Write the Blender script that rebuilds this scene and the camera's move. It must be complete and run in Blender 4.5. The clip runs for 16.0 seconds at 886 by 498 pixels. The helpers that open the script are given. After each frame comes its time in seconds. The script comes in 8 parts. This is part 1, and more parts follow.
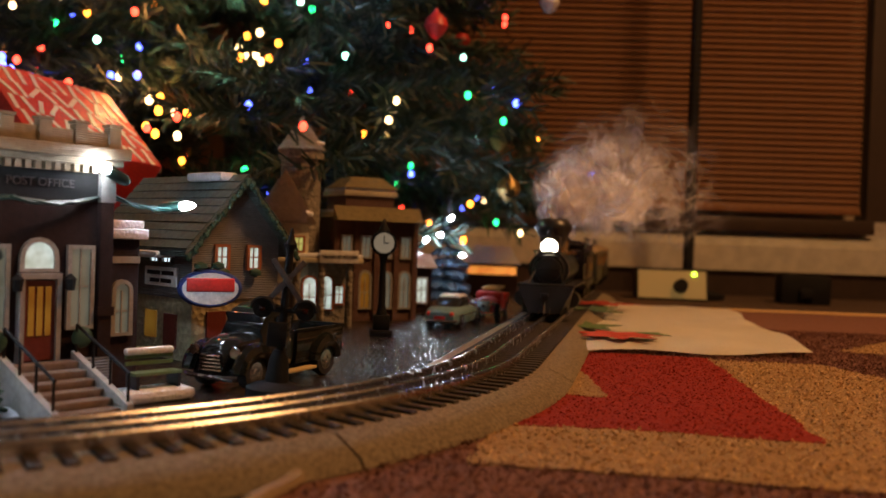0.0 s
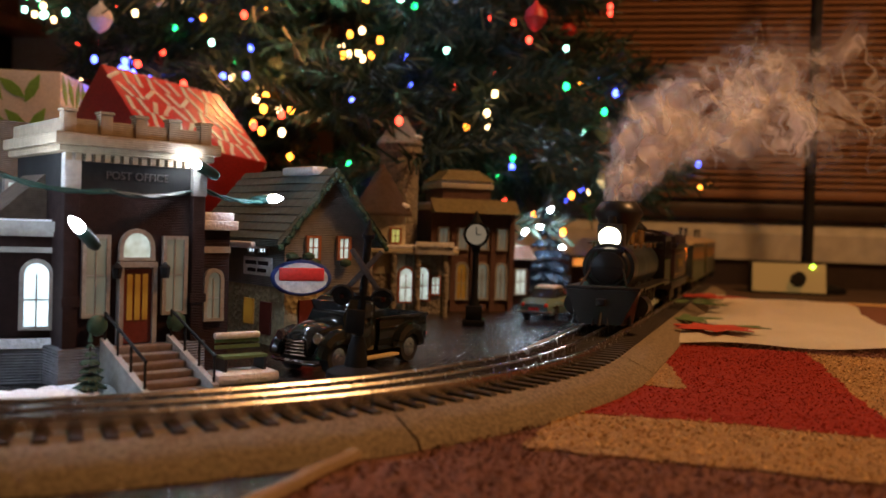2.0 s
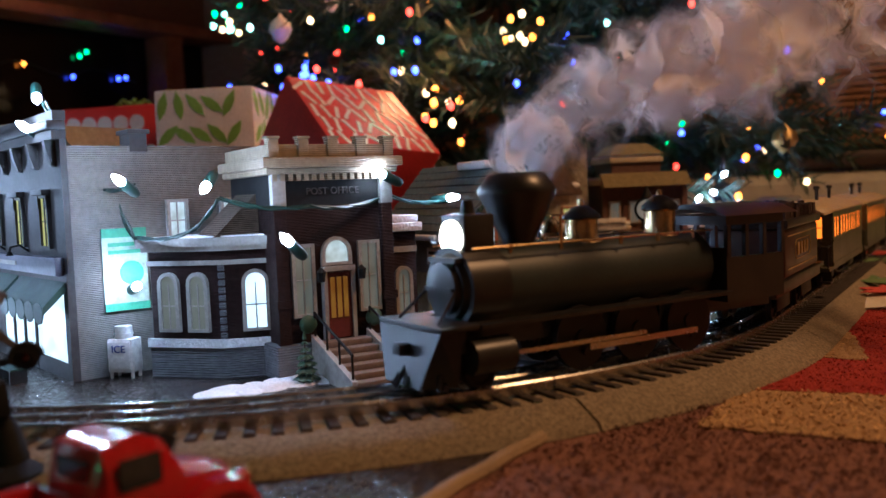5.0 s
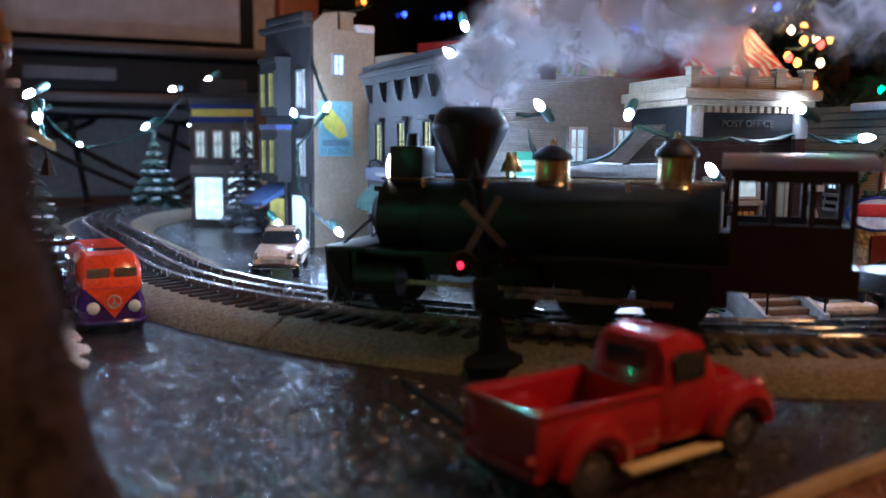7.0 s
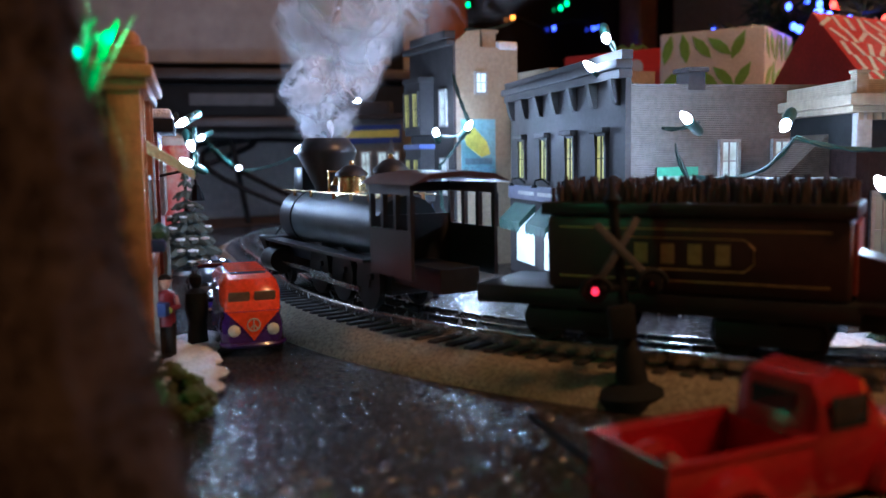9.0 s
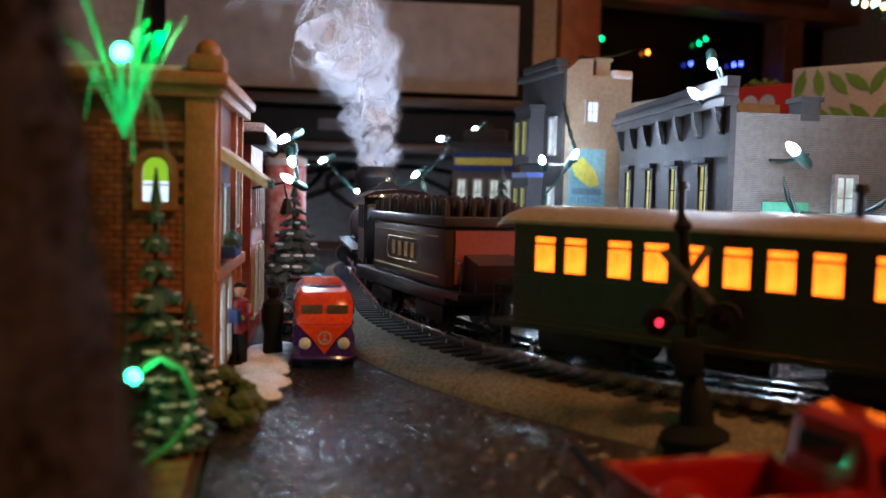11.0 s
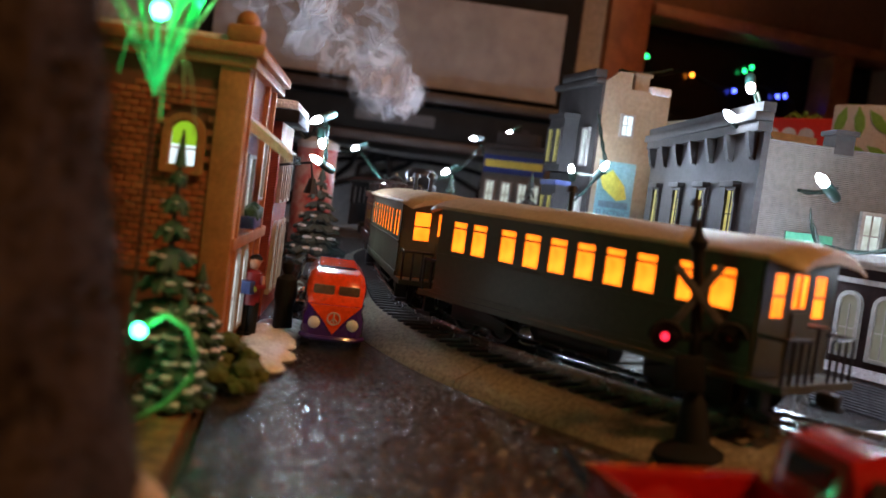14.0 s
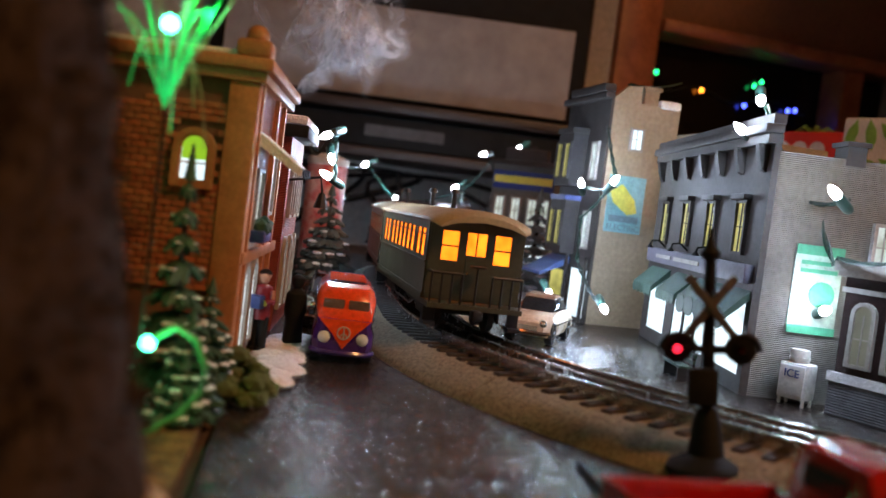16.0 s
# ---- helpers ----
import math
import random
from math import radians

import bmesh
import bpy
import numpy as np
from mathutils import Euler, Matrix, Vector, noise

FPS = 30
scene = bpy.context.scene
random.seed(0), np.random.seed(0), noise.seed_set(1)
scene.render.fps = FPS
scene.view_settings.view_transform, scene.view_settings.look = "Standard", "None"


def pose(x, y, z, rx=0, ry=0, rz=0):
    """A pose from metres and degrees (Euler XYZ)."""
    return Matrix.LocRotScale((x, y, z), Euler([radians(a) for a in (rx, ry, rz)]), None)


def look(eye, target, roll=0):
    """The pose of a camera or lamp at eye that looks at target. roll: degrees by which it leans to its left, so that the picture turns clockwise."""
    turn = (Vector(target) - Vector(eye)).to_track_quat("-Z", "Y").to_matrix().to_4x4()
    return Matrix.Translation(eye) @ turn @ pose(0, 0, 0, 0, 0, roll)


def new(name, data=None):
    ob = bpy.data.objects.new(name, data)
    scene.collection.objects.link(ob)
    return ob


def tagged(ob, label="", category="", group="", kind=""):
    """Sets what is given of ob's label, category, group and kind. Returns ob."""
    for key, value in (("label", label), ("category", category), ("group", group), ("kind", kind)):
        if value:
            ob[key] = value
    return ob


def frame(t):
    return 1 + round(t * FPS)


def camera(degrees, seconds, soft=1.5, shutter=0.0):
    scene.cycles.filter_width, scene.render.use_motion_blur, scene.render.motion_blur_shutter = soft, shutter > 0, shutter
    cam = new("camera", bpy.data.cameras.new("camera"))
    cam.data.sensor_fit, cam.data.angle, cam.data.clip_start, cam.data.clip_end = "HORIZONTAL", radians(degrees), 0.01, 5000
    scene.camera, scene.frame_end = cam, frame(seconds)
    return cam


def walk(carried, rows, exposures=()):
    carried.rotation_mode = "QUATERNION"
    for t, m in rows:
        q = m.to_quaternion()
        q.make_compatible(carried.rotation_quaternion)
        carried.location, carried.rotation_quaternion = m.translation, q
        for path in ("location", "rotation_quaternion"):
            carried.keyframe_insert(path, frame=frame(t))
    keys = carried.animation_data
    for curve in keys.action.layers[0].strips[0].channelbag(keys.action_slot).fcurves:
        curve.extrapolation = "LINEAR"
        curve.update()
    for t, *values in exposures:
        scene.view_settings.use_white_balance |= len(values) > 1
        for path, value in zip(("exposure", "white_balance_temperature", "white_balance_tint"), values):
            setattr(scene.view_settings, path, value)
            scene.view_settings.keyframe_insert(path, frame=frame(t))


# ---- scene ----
cam = camera(53.6, 16.0)
PATH = [
    (0, (0.064, -0.048, 0.094), (0.004, 1.951, 0.073), 2.0),
    (0.5, (0.064, -0.049, 0.091), (-0.025, 1.949, 0.089), 3.1),
    (1, (0.069, -0.052, 0.093), (-0.07, 1.943, 0.064), 1.8),
    (1.5, (0.082, -0.054, 0.094), (-0.167, 1.93, 0.06), 2.6),
    (2, (0.092, -0.055, 0.093), (-0.24, 1.917, 0.048), 1.8),
    (2.5, (0.106, -0.054, 0.088), (-0.231, 1.914, -0.032), 1.3),
    (3, (0.119, -0.059, 0.094), (-0.283, 1.899, 0.004), -0.1),
    (5.5, (0.085, -0.106, 0.112), (-0.75, 1.705, -0.041), -2.0),
    (6, (0.056, -0.125, 0.106), (-0.929, 1.606, -0.079), -1.5),
    (6.5, (0.038, -0.142, 0.104), (-1.09, 1.496, -0.107), -0.7),
    (7, (0.032, -0.148, 0.103), (-1.197, 1.412, -0.135), 0.5),
    (7.5, (0.023, -0.147, 0.107), (-1.277, 1.354, -0.134), 0.3),
    (8, (0.021, -0.145, 0.111), (-1.34, 1.301, -0.128), 0.1),
    (10.5, (0.044, -0.1, 0.096), (-1.601, 1.028, -0.04), 0.0),
    (11, (0.04, -0.097, 0.098), (-1.637, 0.985, -0.029), 1.5),
    (11.5, (0.043, -0.097, 0.097), (-1.646, 0.969, -0.006), 1.9),
    (12, (0.043, -0.095, 0.095), (-1.666, 0.936, -0.033), 3.8),
    (12.5, (0.044, -0.095, 0.094), (-1.67, 0.928, -0.038), 5.1),
    (13, (0.043, -0.094, 0.094), (-1.668, 0.932, -0.041), 7.0),
    (13.5, (0.044, -0.093, 0.094), (-1.667, 0.935, -0.042), 7.2),
    (14, (0.044, -0.094, 0.094), (-1.663, 0.94, -0.034), 7.5),
    (14.5, (0.044, -0.093, 0.094), (-1.664, 0.941, -0.027), 7.7),
    (15, (0.044, -0.093, 0.093), (-1.669, 0.934, -0.021), 7.7),
    (15.5, (0.044, -0.093, 0.093), (-1.674, 0.926, -0.007), 7.1),
    (16, (0.043, -0.093, 0.092), (-1.68, 0.918, 0.0), 7.2),
]
walk(cam, [(t, look(eye, target, roll)) for t, eye, target, roll in PATH], [(0.0, 0.0, 6500, 10), (2.0, 0.0, 6400, 10), (3.2, 0.0, 6000, 10), (5.3, 0.0, 5250, 10), (8.2, 0.0, 5100, 10), (10.5, 0.0, 5900, 10), (13.0, 0.0, 6500, 10), (16.0, 0.0, 6500, 10)])
# depth of field of a large lens held at the edge of a small railway
cam.data.dof.use_dof, cam.data.dof.focus_distance, cam.data.dof.aperture_fstop = True, 0.60, 8.0

# many thin sheets of smoke lie behind one another
scene.cycles.transparent_max_bounces = 32

# ---------------------------------------------------------------- light
world = bpy.data.worlds.new("room")
world.use_nodes = True
world.node_tree.nodes["Background"].inputs[0].default_value = (1.0, 0.75, 0.5, 1)
world.node_tree.nodes["Background"].inputs[1].default_value = 0.01
scene.world = world


def lamp(name, kind, place, watts, colour, size=0.004, target=None):
    data = bpy.data.lights.new(name, kind)
    data.energy, data.color = watts, colour
    if kind == "AREA":
        data.size = size
    else:
        data.shadow_soft_size = size
    ob = new(name, data)
    ob.matrix_world = look(place, target) if target else Matrix.Translation(place)
    return ob


WARM = (1.0, 0.47, 0.17)
lamp("ceiling_lamp", "AREA", (0.92, 0.55, 1.5), 20.5, WARM, 0.30, (0.50, 0.62, 0))
COOL = (0.62, 0.77, 1.0)


# ---------------------------------------------------------------- materials
def rgb(c):
    return (*c, 1.0)


def surface(name, colour, rough=0.6, metal=0.0, second=None, scale=40.0, fine=400.0, bump=0.0, coat=0.0, amount=0.5, pattern="noise", spread=0.0):
    m = bpy.data.materials.new(name)
    m.use_nodes = True
    nt = m.node_tree
    b = nt.nodes["Principled BSDF"]
    co = nt.nodes.new("ShaderNodeTexCoord")
    n1, n2 = nt.nodes.new("ShaderNodeTexNoise"), nt.nodes.new("ShaderNodeTexNoise")
    n1.inputs["Scale"].default_value, n2.inputs["Scale"].default_value = scale, fine
    n1.inputs["Detail"].default_value = 5
    for n in (n1, n2):
        nt.links.new(co.outputs["Object"], n.inputs["Vector"])
    ramp = nt.nodes.new("ShaderNodeMapRange")
    ramp.inputs[1].default_value, ramp.inputs[2].default_value = 0.35, 0.65
    nt.links.new(n1.outputs["Fac"], ramp.inputs[0])
    mix = nt.nodes.new("ShaderNodeMixRGB")
    second = second or tuple(c * 0.6 for c in colour)
    mix.inputs[1].default_value, mix.inputs[2].default_value = rgb(colour), rgb(second)
    half = nt.nodes.new("ShaderNodeMath")
    half.operation = "MULTIPLY"
    half.inputs[1].default_value = amount
    nt.links.new(ramp.outputs[0], half.inputs[0])
    nt.links.new(half.outputs[0], mix.inputs[0])
    mix2 = nt.nodes.new("ShaderNodeMixRGB")
    mix2.blend_type = "MULTIPLY"
    mix2.inputs[0].default_value = 0.5
    nt.links.new(mix.outputs[0], mix2.inputs[1])
    nt.links.new(n2.outputs["Fac"], mix2.inputs[2])
    gain = nt.nodes.new("ShaderNodeMixRGB")
    gain.blend_type = "MULTIPLY"
    gain.inputs[0].default_value, gain.inputs[2].default_value = 1.0, (1.33, 1.33, 1.33, 1)
    nt.links.new(mix2.outputs[0], gain.inputs[1])
    last = gain.outputs[0]
    if spread:
        info, hsv = nt.nodes.new("ShaderNodeObjectInfo"), nt.nodes.new("ShaderNodeHueSaturation")
        r2 = nt.nodes.new("ShaderNodeMapRange")
        r2.inputs[3].default_value, r2.inputs[4].default_value = 1 - spread, 1 + spread
        nt.links.new(info.outputs["Random"], r2.inputs[0])
        nt.links.new(r2.outputs[0], hsv.inputs["Value"])
        nt.links.new(last, hsv.inputs["Color"])
        last = hsv.outputs[0]
    nt.links.new(last, b.inputs["Base Color"])
    b.inputs["Metallic"].default_value = metal
    b.inputs["Coat Weight"].default_value = coat
    rr = nt.nodes.new("ShaderNodeMapRange")
    rr.inputs[3].default_value, rr.inputs[4].default_value = max(0.03, rough - 0.1), min(1, rough + 0.1)
    nt.links.new(n1.outputs["Fac"], rr.inputs[0])
    nt.links.new(rr.outputs[0], b.inputs["Roughness"])
    if bump:
        bm = nt.nodes.new("ShaderNodeBump")
        bm.inputs["Strength"].default_value, bm.inputs["Distance"].default_value = bump, 0.002
        if pattern == "cells":
            v = nt.nodes.new("ShaderNodeTexVoronoi")
            v.inputs["Scale"].default_value = fine
            nt.links.new(co.outputs["Object"], v.inputs["Vector"])
            nt.links.new(v.outputs["Distance"], bm.inputs["Height"])
        elif pattern == "lines":
            w = nt.nodes.new("ShaderNodeTexWave")
            w.bands_direction = "Z"
            w.inputs["Scale"].default_value, w.inputs["Distortion"].default_value = fine, 0.3
            nt.links.new(co.outputs["Object"], w.inputs["Vector"])
            nt.links.new(w.outputs["Fac"], bm.inputs["Height"])
        else:
            nt.links.new(n2.outputs["Fac"], bm.inputs["Height"])
        nt.links.new(bm.outputs[0], b.inputs["Normal"])
    return m


def glow(name, colour, strength, low=None, scale=60.0):
    m = bpy.data.materials.new(name)
    m.use_nodes = True
    nt = m.node_tree
    b = nt.nodes["Principled BSDF"]
    b.inputs["Base Color"].default_value = rgb(tuple(0.3 * c for c in colour))
    b.inputs["Roughness"].default_value = 0.3
    b.inputs["Emission Strength"].default_value = strength
    if low:
        co, n, mix = nt.nodes.new("ShaderNodeTexCoord"), nt.nodes.new("ShaderNodeTexNoise"), nt.nodes.new("ShaderNodeMixRGB")
        n.inputs["Scale"].default_value = scale
        nt.links.new(co.outputs["Object"], n.inputs["Vector"])
        r = nt.nodes.new("ShaderNodeMapRange")
        r.inputs[1].default_value, r.inputs[2].default_value = 0.35, 0.65
        nt.links.new(n.outputs["Fac"], r.inputs[0])
        mix.inputs[1].default_value, mix.inputs[2].default_value = rgb(low), rgb(colour)
        nt.links.new(r.outputs[0], mix.inputs[0])
        nt.links.new(mix.outputs[0], b.inputs["Emission Color"])
    else:
        b.inputs["Emission Color"].default_value = rgb(colour)
    return m


def veil(name, colour, density, cut, threads):
    """Smoke on sheets of unit size: noise and thin folded threads that die away from the middle."""
    m = bpy.data.materials.new(name)
    m.use_nodes = True
    nt = m.node_tree
    b = nt.nodes["Principled BSDF"]
    b.inputs["Base Color"].default_value = rgb(colour)
    b.inputs["Roughness"].default_value = 1.0
    b.inputs["Specular IOR Level"].default_value = 0.0

    def node(kind, **values):
        n = nt.nodes.new(kind)
        for key, value in values.items():
            n.inputs[key].default_value = value
        return n

    def calc(op, a, c=None):
        n = nt.nodes.new("ShaderNodeMath")
        n.operation = op
        for k, q in enumerate((a, c)):
            if q is None:
                continue
            if isinstance(q, float):
                n.inputs[k].default_value = q
            else:
                nt.links.new(q, n.inputs[k])
        return n.outputs[0]

    def vec(op, a, c):
        n = nt.nodes.new("ShaderNodeVectorMath")
        n.operation = op
        nt.links.new(a, n.inputs[0])
        if isinstance(c, tuple):
            n.inputs[1].default_value = c
        else:
            nt.links.new(c, n.inputs[1])
        return n.outputs[0]

    def span(a, lo, hi, to0=0.0, to1=1.0):
        n = nt.nodes.new("ShaderNodeMapRange")
        n.interpolation_type = "SMOOTHSTEP"
        n.inputs[1].default_value, n.inputs[2].default_value, n.inputs[3].default_value, n.inputs[4].default_value = lo, hi, to0, to1
        nt.links.new(a, n.inputs[0])
        return n.outputs[0]

    co, info = nt.nodes.new("ShaderNodeTexCoord"), nt.nodes.new("ShaderNodeObjectInfo")
    seed = nt.nodes.new("ShaderNodeCombineXYZ")
    nt.links.new(calc("MULTIPLY", info.outputs["Random"], 40.0), seed.inputs[0])
    here = vec("ADD", co.outputs["Object"], seed.outputs[0])
    w1 = node("ShaderNodeTexNoise", Scale=1.3, Detail=2.0)
    nt.links.new(here, w1.inputs["Vector"])
    warp = vec("SUBTRACT", w1.outputs["Color"], (0.5, 0.5, 0.5))
    bent = vec("ADD", here, vec("MULTIPLY", warp, (1.7, 1.7, 1.7)))
    far_ = nt.nodes.new("ShaderNodeVectorMath")
    far_.operation = "LENGTH"
    nt.links.new(vec("ADD", co.outputs["Object"], vec("MULTIPLY", warp, (1.1, 1.1, 1.1))), far_.inputs[0])
    fade = span(far_.outputs["Value"], 0.25, 0.98, 1.0, 0.0)
    n1, n2 = node("ShaderNodeTexNoise", Scale=1.5, Detail=4.0, Roughness=0.55), node("ShaderNodeTexNoise", Scale=1.15, Detail=3.0, Roughness=0.5)
    nt.links.new(bent, n1.inputs["Vector"])
    nt.links.new(bent, n2.inputs["Vector"])
    body = span(n1.outputs["Fac"], cut, cut + 0.2)
    ridge = calc("ABSOLUTE", calc("SUBTRACT", n2.outputs["Fac"], 0.5))
    thread = span(ridge, 0.0, 0.04, threads, 0.0)
    total = calc("MULTIPLY", calc("MULTIPLY", fade, calc("ADD", body, thread)), density)
    alpha = calc("MINIMUM", total, 0.92)
    tr, tl, mx, mx2 = nt.nodes.new("ShaderNodeBsdfTransparent"), nt.nodes.new("ShaderNodeBsdfTranslucent"), nt.nodes.new("ShaderNodeMixShader"), nt.nodes.new("ShaderNodeMixShader")
    tl.inputs[0].default_value = rgb(colour)
    nt.links.new(b.outputs[0], mx2.inputs[1])
    nt.links.new(tl.outputs[0], mx2.inputs[2])
    nt.links.new(alpha, mx.inputs[0])
    nt.links.new(tr.outputs[0], mx.inputs[1])
    nt.links.new(mx2.outputs[0], mx.inputs[2])
    nt.links.new(mx.outputs[0], nt.nodes["Material Output"].inputs["Surface"])
    return m


BLACK = surface("black_enamel", (0.012, 0.012, 0.013), 0.35, second=(0.03, 0.028, 0.025), scale=60)
IRON = surface("dark_iron", (0.02, 0.02, 0.022), 0.5, 0.3)
MATTE_BLACK = surface("matte_black", (0.012, 0.012, 0.012), 0.7)
STEEL = surface("rail_steel", (0.62, 0.6, 0.56), 0.25, 1.0, scale=200)
CHROME = surface("chrome", (0.8, 0.8, 0.8), 0.12, 1.0)
BRASS = surface("brass", (0.72, 0.55, 0.28), 0.25, 1.0)
BALLAST = surface("grey_tan_ballast", (0.42, 0.34, 0.22), 0.9, second=(0.17, 0.135, 0.09), scale=500, fine=1400, bump=1.0, amount=0.8)
TIE = surface("dark_brown_tie", (0.035, 0.026, 0.02), 0.7, spread=0.3)


def cobbles(name):
    """Embossed vinyl: small rounded setts with sunken joints, glossy all over."""
    m = surface(name, (0.034, 0.022, 0.017), 0.30, second=(0.021, 0.014, 0.011), scale=60, fine=500)
    nt = m.node_tree
    b = nt.nodes["Principled BSDF"]
    b.inputs["Specular IOR Level"].default_value = 0.6
    b.inputs["Coat Weight"].default_value, b.inputs["Coat Roughness"].default_value = 0.12, 0.2
    co = nt.nodes["Texture Coordinate"]
    v, r, n, mx, bump = nt.nodes.new("ShaderNodeTexVoronoi"), nt.nodes.new("ShaderNodeMapRange"), nt.nodes.new("ShaderNodeTexNoise"), nt.nodes.new("ShaderNodeMath"), nt.nodes.new("ShaderNodeBump")
    v.feature = "DISTANCE_TO_EDGE"
    v.inputs["Scale"].default_value, v.inputs["Randomness"].default_value = 235, 0.5
    r.interpolation_type = "SMOOTHSTEP"
    r.inputs[1].default_value, r.inputs[2].default_value = 0.0, 0.34
    n.inputs["Scale"].default_value, n.inputs["Detail"].default_value = 150, 2
    mx.operation = "MULTIPLY_ADD"
    mx.inputs[1].default_value = 0.35
    bump.inputs["Strength"].default_value, bump.inputs["Distance"].default_value = 0.9, 0.0015
    nt.links.new(co.outputs["Object"], v.inputs["Vector"])
    nt.links.new(co.outputs["Object"], n.inputs["Vector"])
    nt.links.new(v.outputs["Distance"], r.inputs[0])
    nt.links.new(n.outputs["Fac"], mx.inputs[0])
    nt.links.new(r.outputs[0], mx.inputs[2])
    nt.links.new(mx.outputs[0], bump.inputs["Height"])
    nt.links.new(bump.outputs[0], b.inputs["Normal"])
    nt.links.new(bump.outputs[0], b.inputs["Coat Normal"])
    dark = nt.nodes.new("ShaderNodeMixRGB")
    dark.blend_type = "MULTIPLY"
    dark.inputs[0].default_value = 0.5
    nt.links.new(b.inputs["Base Color"].links[0].from_socket, dark.inputs[1])
    nt.links.new(r.outputs[0], dark.inputs[2])
    nt.links.new(dark.outputs[0], b.inputs["Base Color"])
    for link in list(b.inputs["Roughness"].links):
        nt.links.remove(link)
    b.inputs["Roughness"].default_value = 0.27
    return m


STREET = cobbles("cobbled_vinyl")


def pile(name, colour, second, dark):
    """Cut pile: every tuft takes its own shade, the ground is mottled between tufts."""
    m = surface(name, colour, 1.0, second=second, scale=170, fine=420, bump=1.0, amount=1.0)
    nt = m.node_tree
    b = nt.nodes["Principled BSDF"]
    b.inputs["Specular IOR Level"].default_value = 0.1
    geo, ramp, mix = nt.nodes.new("ShaderNodeNewGeometry"), nt.nodes.new("ShaderNodeValToRGB"), nt.nodes.new("ShaderNodeMixRGB")
    ramp.color_ramp.elements[0].color, ramp.color_ramp.elements[0].position = rgb(dark), 0.08
    ramp.color_ramp.elements[1].color, ramp.color_ramp.elements[1].position = rgb(colour), 0.75
    e = ramp.color_ramp.elements.new(0.3)
    e.color = rgb(second)
    nt.links.new(geo.outputs["Random Per Island"], ramp.inputs[0])
    mix.inputs[0].default_value = 0.6
    nt.links.new(b.inputs["Base Color"].links[0].from_socket, mix.inputs[1])
    nt.links.new(ramp.outputs[0], mix.inputs[2])
    nt.links.new(mix.outputs[0], b.inputs["Base Color"])
    return m


RUG_BROWN = pile("brown_pile", (0.27, 0.135, 0.10), (0.17, 0.08, 0.062), (0.05, 0.028, 0.022))
RUG_TAN = pile("tan_pile", (0.78, 0.52, 0.24), (0.56, 0.35, 0.16), (0.14, 0.08, 0.045))
RUG_RED = pile("red_pile", (0.52, 0.07, 0.045), (0.36, 0.042, 0.032), (0.08, 0.015, 0.012))
FLOOR = surface("brown_carpet", (0.09, 0.055, 0.035), 0.9, second=(0.05, 0.03, 0.02), scale=30, fine=500, bump=0.6)
WALL = surface("tan_plaster", (0.42, 0.34, 0.25), 0.85, scale=4, fine=90, bump=0.1)
GREY_WALL = surface("pale_plaster", (0.5, 0.48, 0.46), 0.85, scale=4, fine=90, bump=0.1)
WOOD = surface("stained_wood", (0.42, 0.14, 0.05), 0.45, second=(0.10, 0.035, 0.015), scale=18, fine=120, bump=0.1)
DARK_WOOD = surface("dark_wood", (0.045, 0.028, 0.02), 0.5, scale=18, fine=120)
BLIND = surface("tan_blind_slat", (0.22, 0.10, 0.042), 0.6, second=(0.17, 0.075, 0.03), scale=6, fine=120)
HEATER = surface("cream_heater", (0.62, 0.6, 0.5), 0.5)
CREAM = surface("cream_plastic", (0.75, 0.6, 0.3), 0.5)
SNOW = surface("snow_glaze", (0.82, 0.83, 0.85), 0.6, second=(0.7, 0.72, 0.78), scale=60, fine=500, bump=0.5)
DARK_BRICK = surface("dark_brown_brick", (0.032, 0.012, 0.010), 0.75, second=(0.02, 0.009, 0.008), scale=200, fine=330, bump=0.8, pattern="lines")
GREY_STONE = surface("grey_stone", (0.13, 0.13, 0.14), 0.7, second=(0.07, 0.07, 0.08), scale=120, fine=200, bump=0.6, pattern="lines")
GREY_SIDING = surface("grey_siding", (0.17, 0.155, 0.135), 0.6, second=(0.12, 0.11, 0.10), scale=50, fine=260, bump=0.6, pattern="lines")
TAUPE = surface("taupe_paint", (0.055, 0.05, 0.048), 0.6, scale=40, fine=300)
CREAM_WALL = surface("cream_siding", (0.38, 0.30, 0.20), 0.6, second=(0.28, 0.22, 0.15), scale=40, fine=260, bump=0.4, pattern="lines")
TRIM = surface("light_grey_trim", (0.36, 0.34, 0.31), 0.55, scale=90)
WHITE = surface("white_paint", (0.78, 0.77, 0.74), 0.5, scale=90)
GREEN_ROOF = surface("green_grey_shingle", (0.15, 0.19, 0.17), 0.7, second=(0.09, 0.12, 0.11), scale=150, fine=260, bump=0.9, pattern="lines")
BROWN_ROOF = surface("brown_shingle", (0.16, 0.105, 0.07), 0.75, second=(0.09, 0.06, 0.04), scale=150, fine=260, bump=0.9, pattern="lines")
CLAP = surface("grey_clapboard", (0.20, 0.19, 0.17), 0.7, scale=60, fine=240, bump=0.7, pattern="lines")
YELLOW_STONE = surface("yellow_stone", (0.42, 0.36, 0.2), 0.8, second=(0.25, 0.22, 0.14), scale=180, fine=230, bump=0.8, pattern="cells")
STONE = surface("speckled_stone", (0.28, 0.25, 0.2), 0.8, second=(0.14, 0.12, 0.1), scale=180, fine=230, bump=0.9, pattern="cells")
CREAM_STUCCO = surface("cream_stucco", (0.55, 0.5, 0.36), 0.8, scale=80, fine=300, bump=0.3)
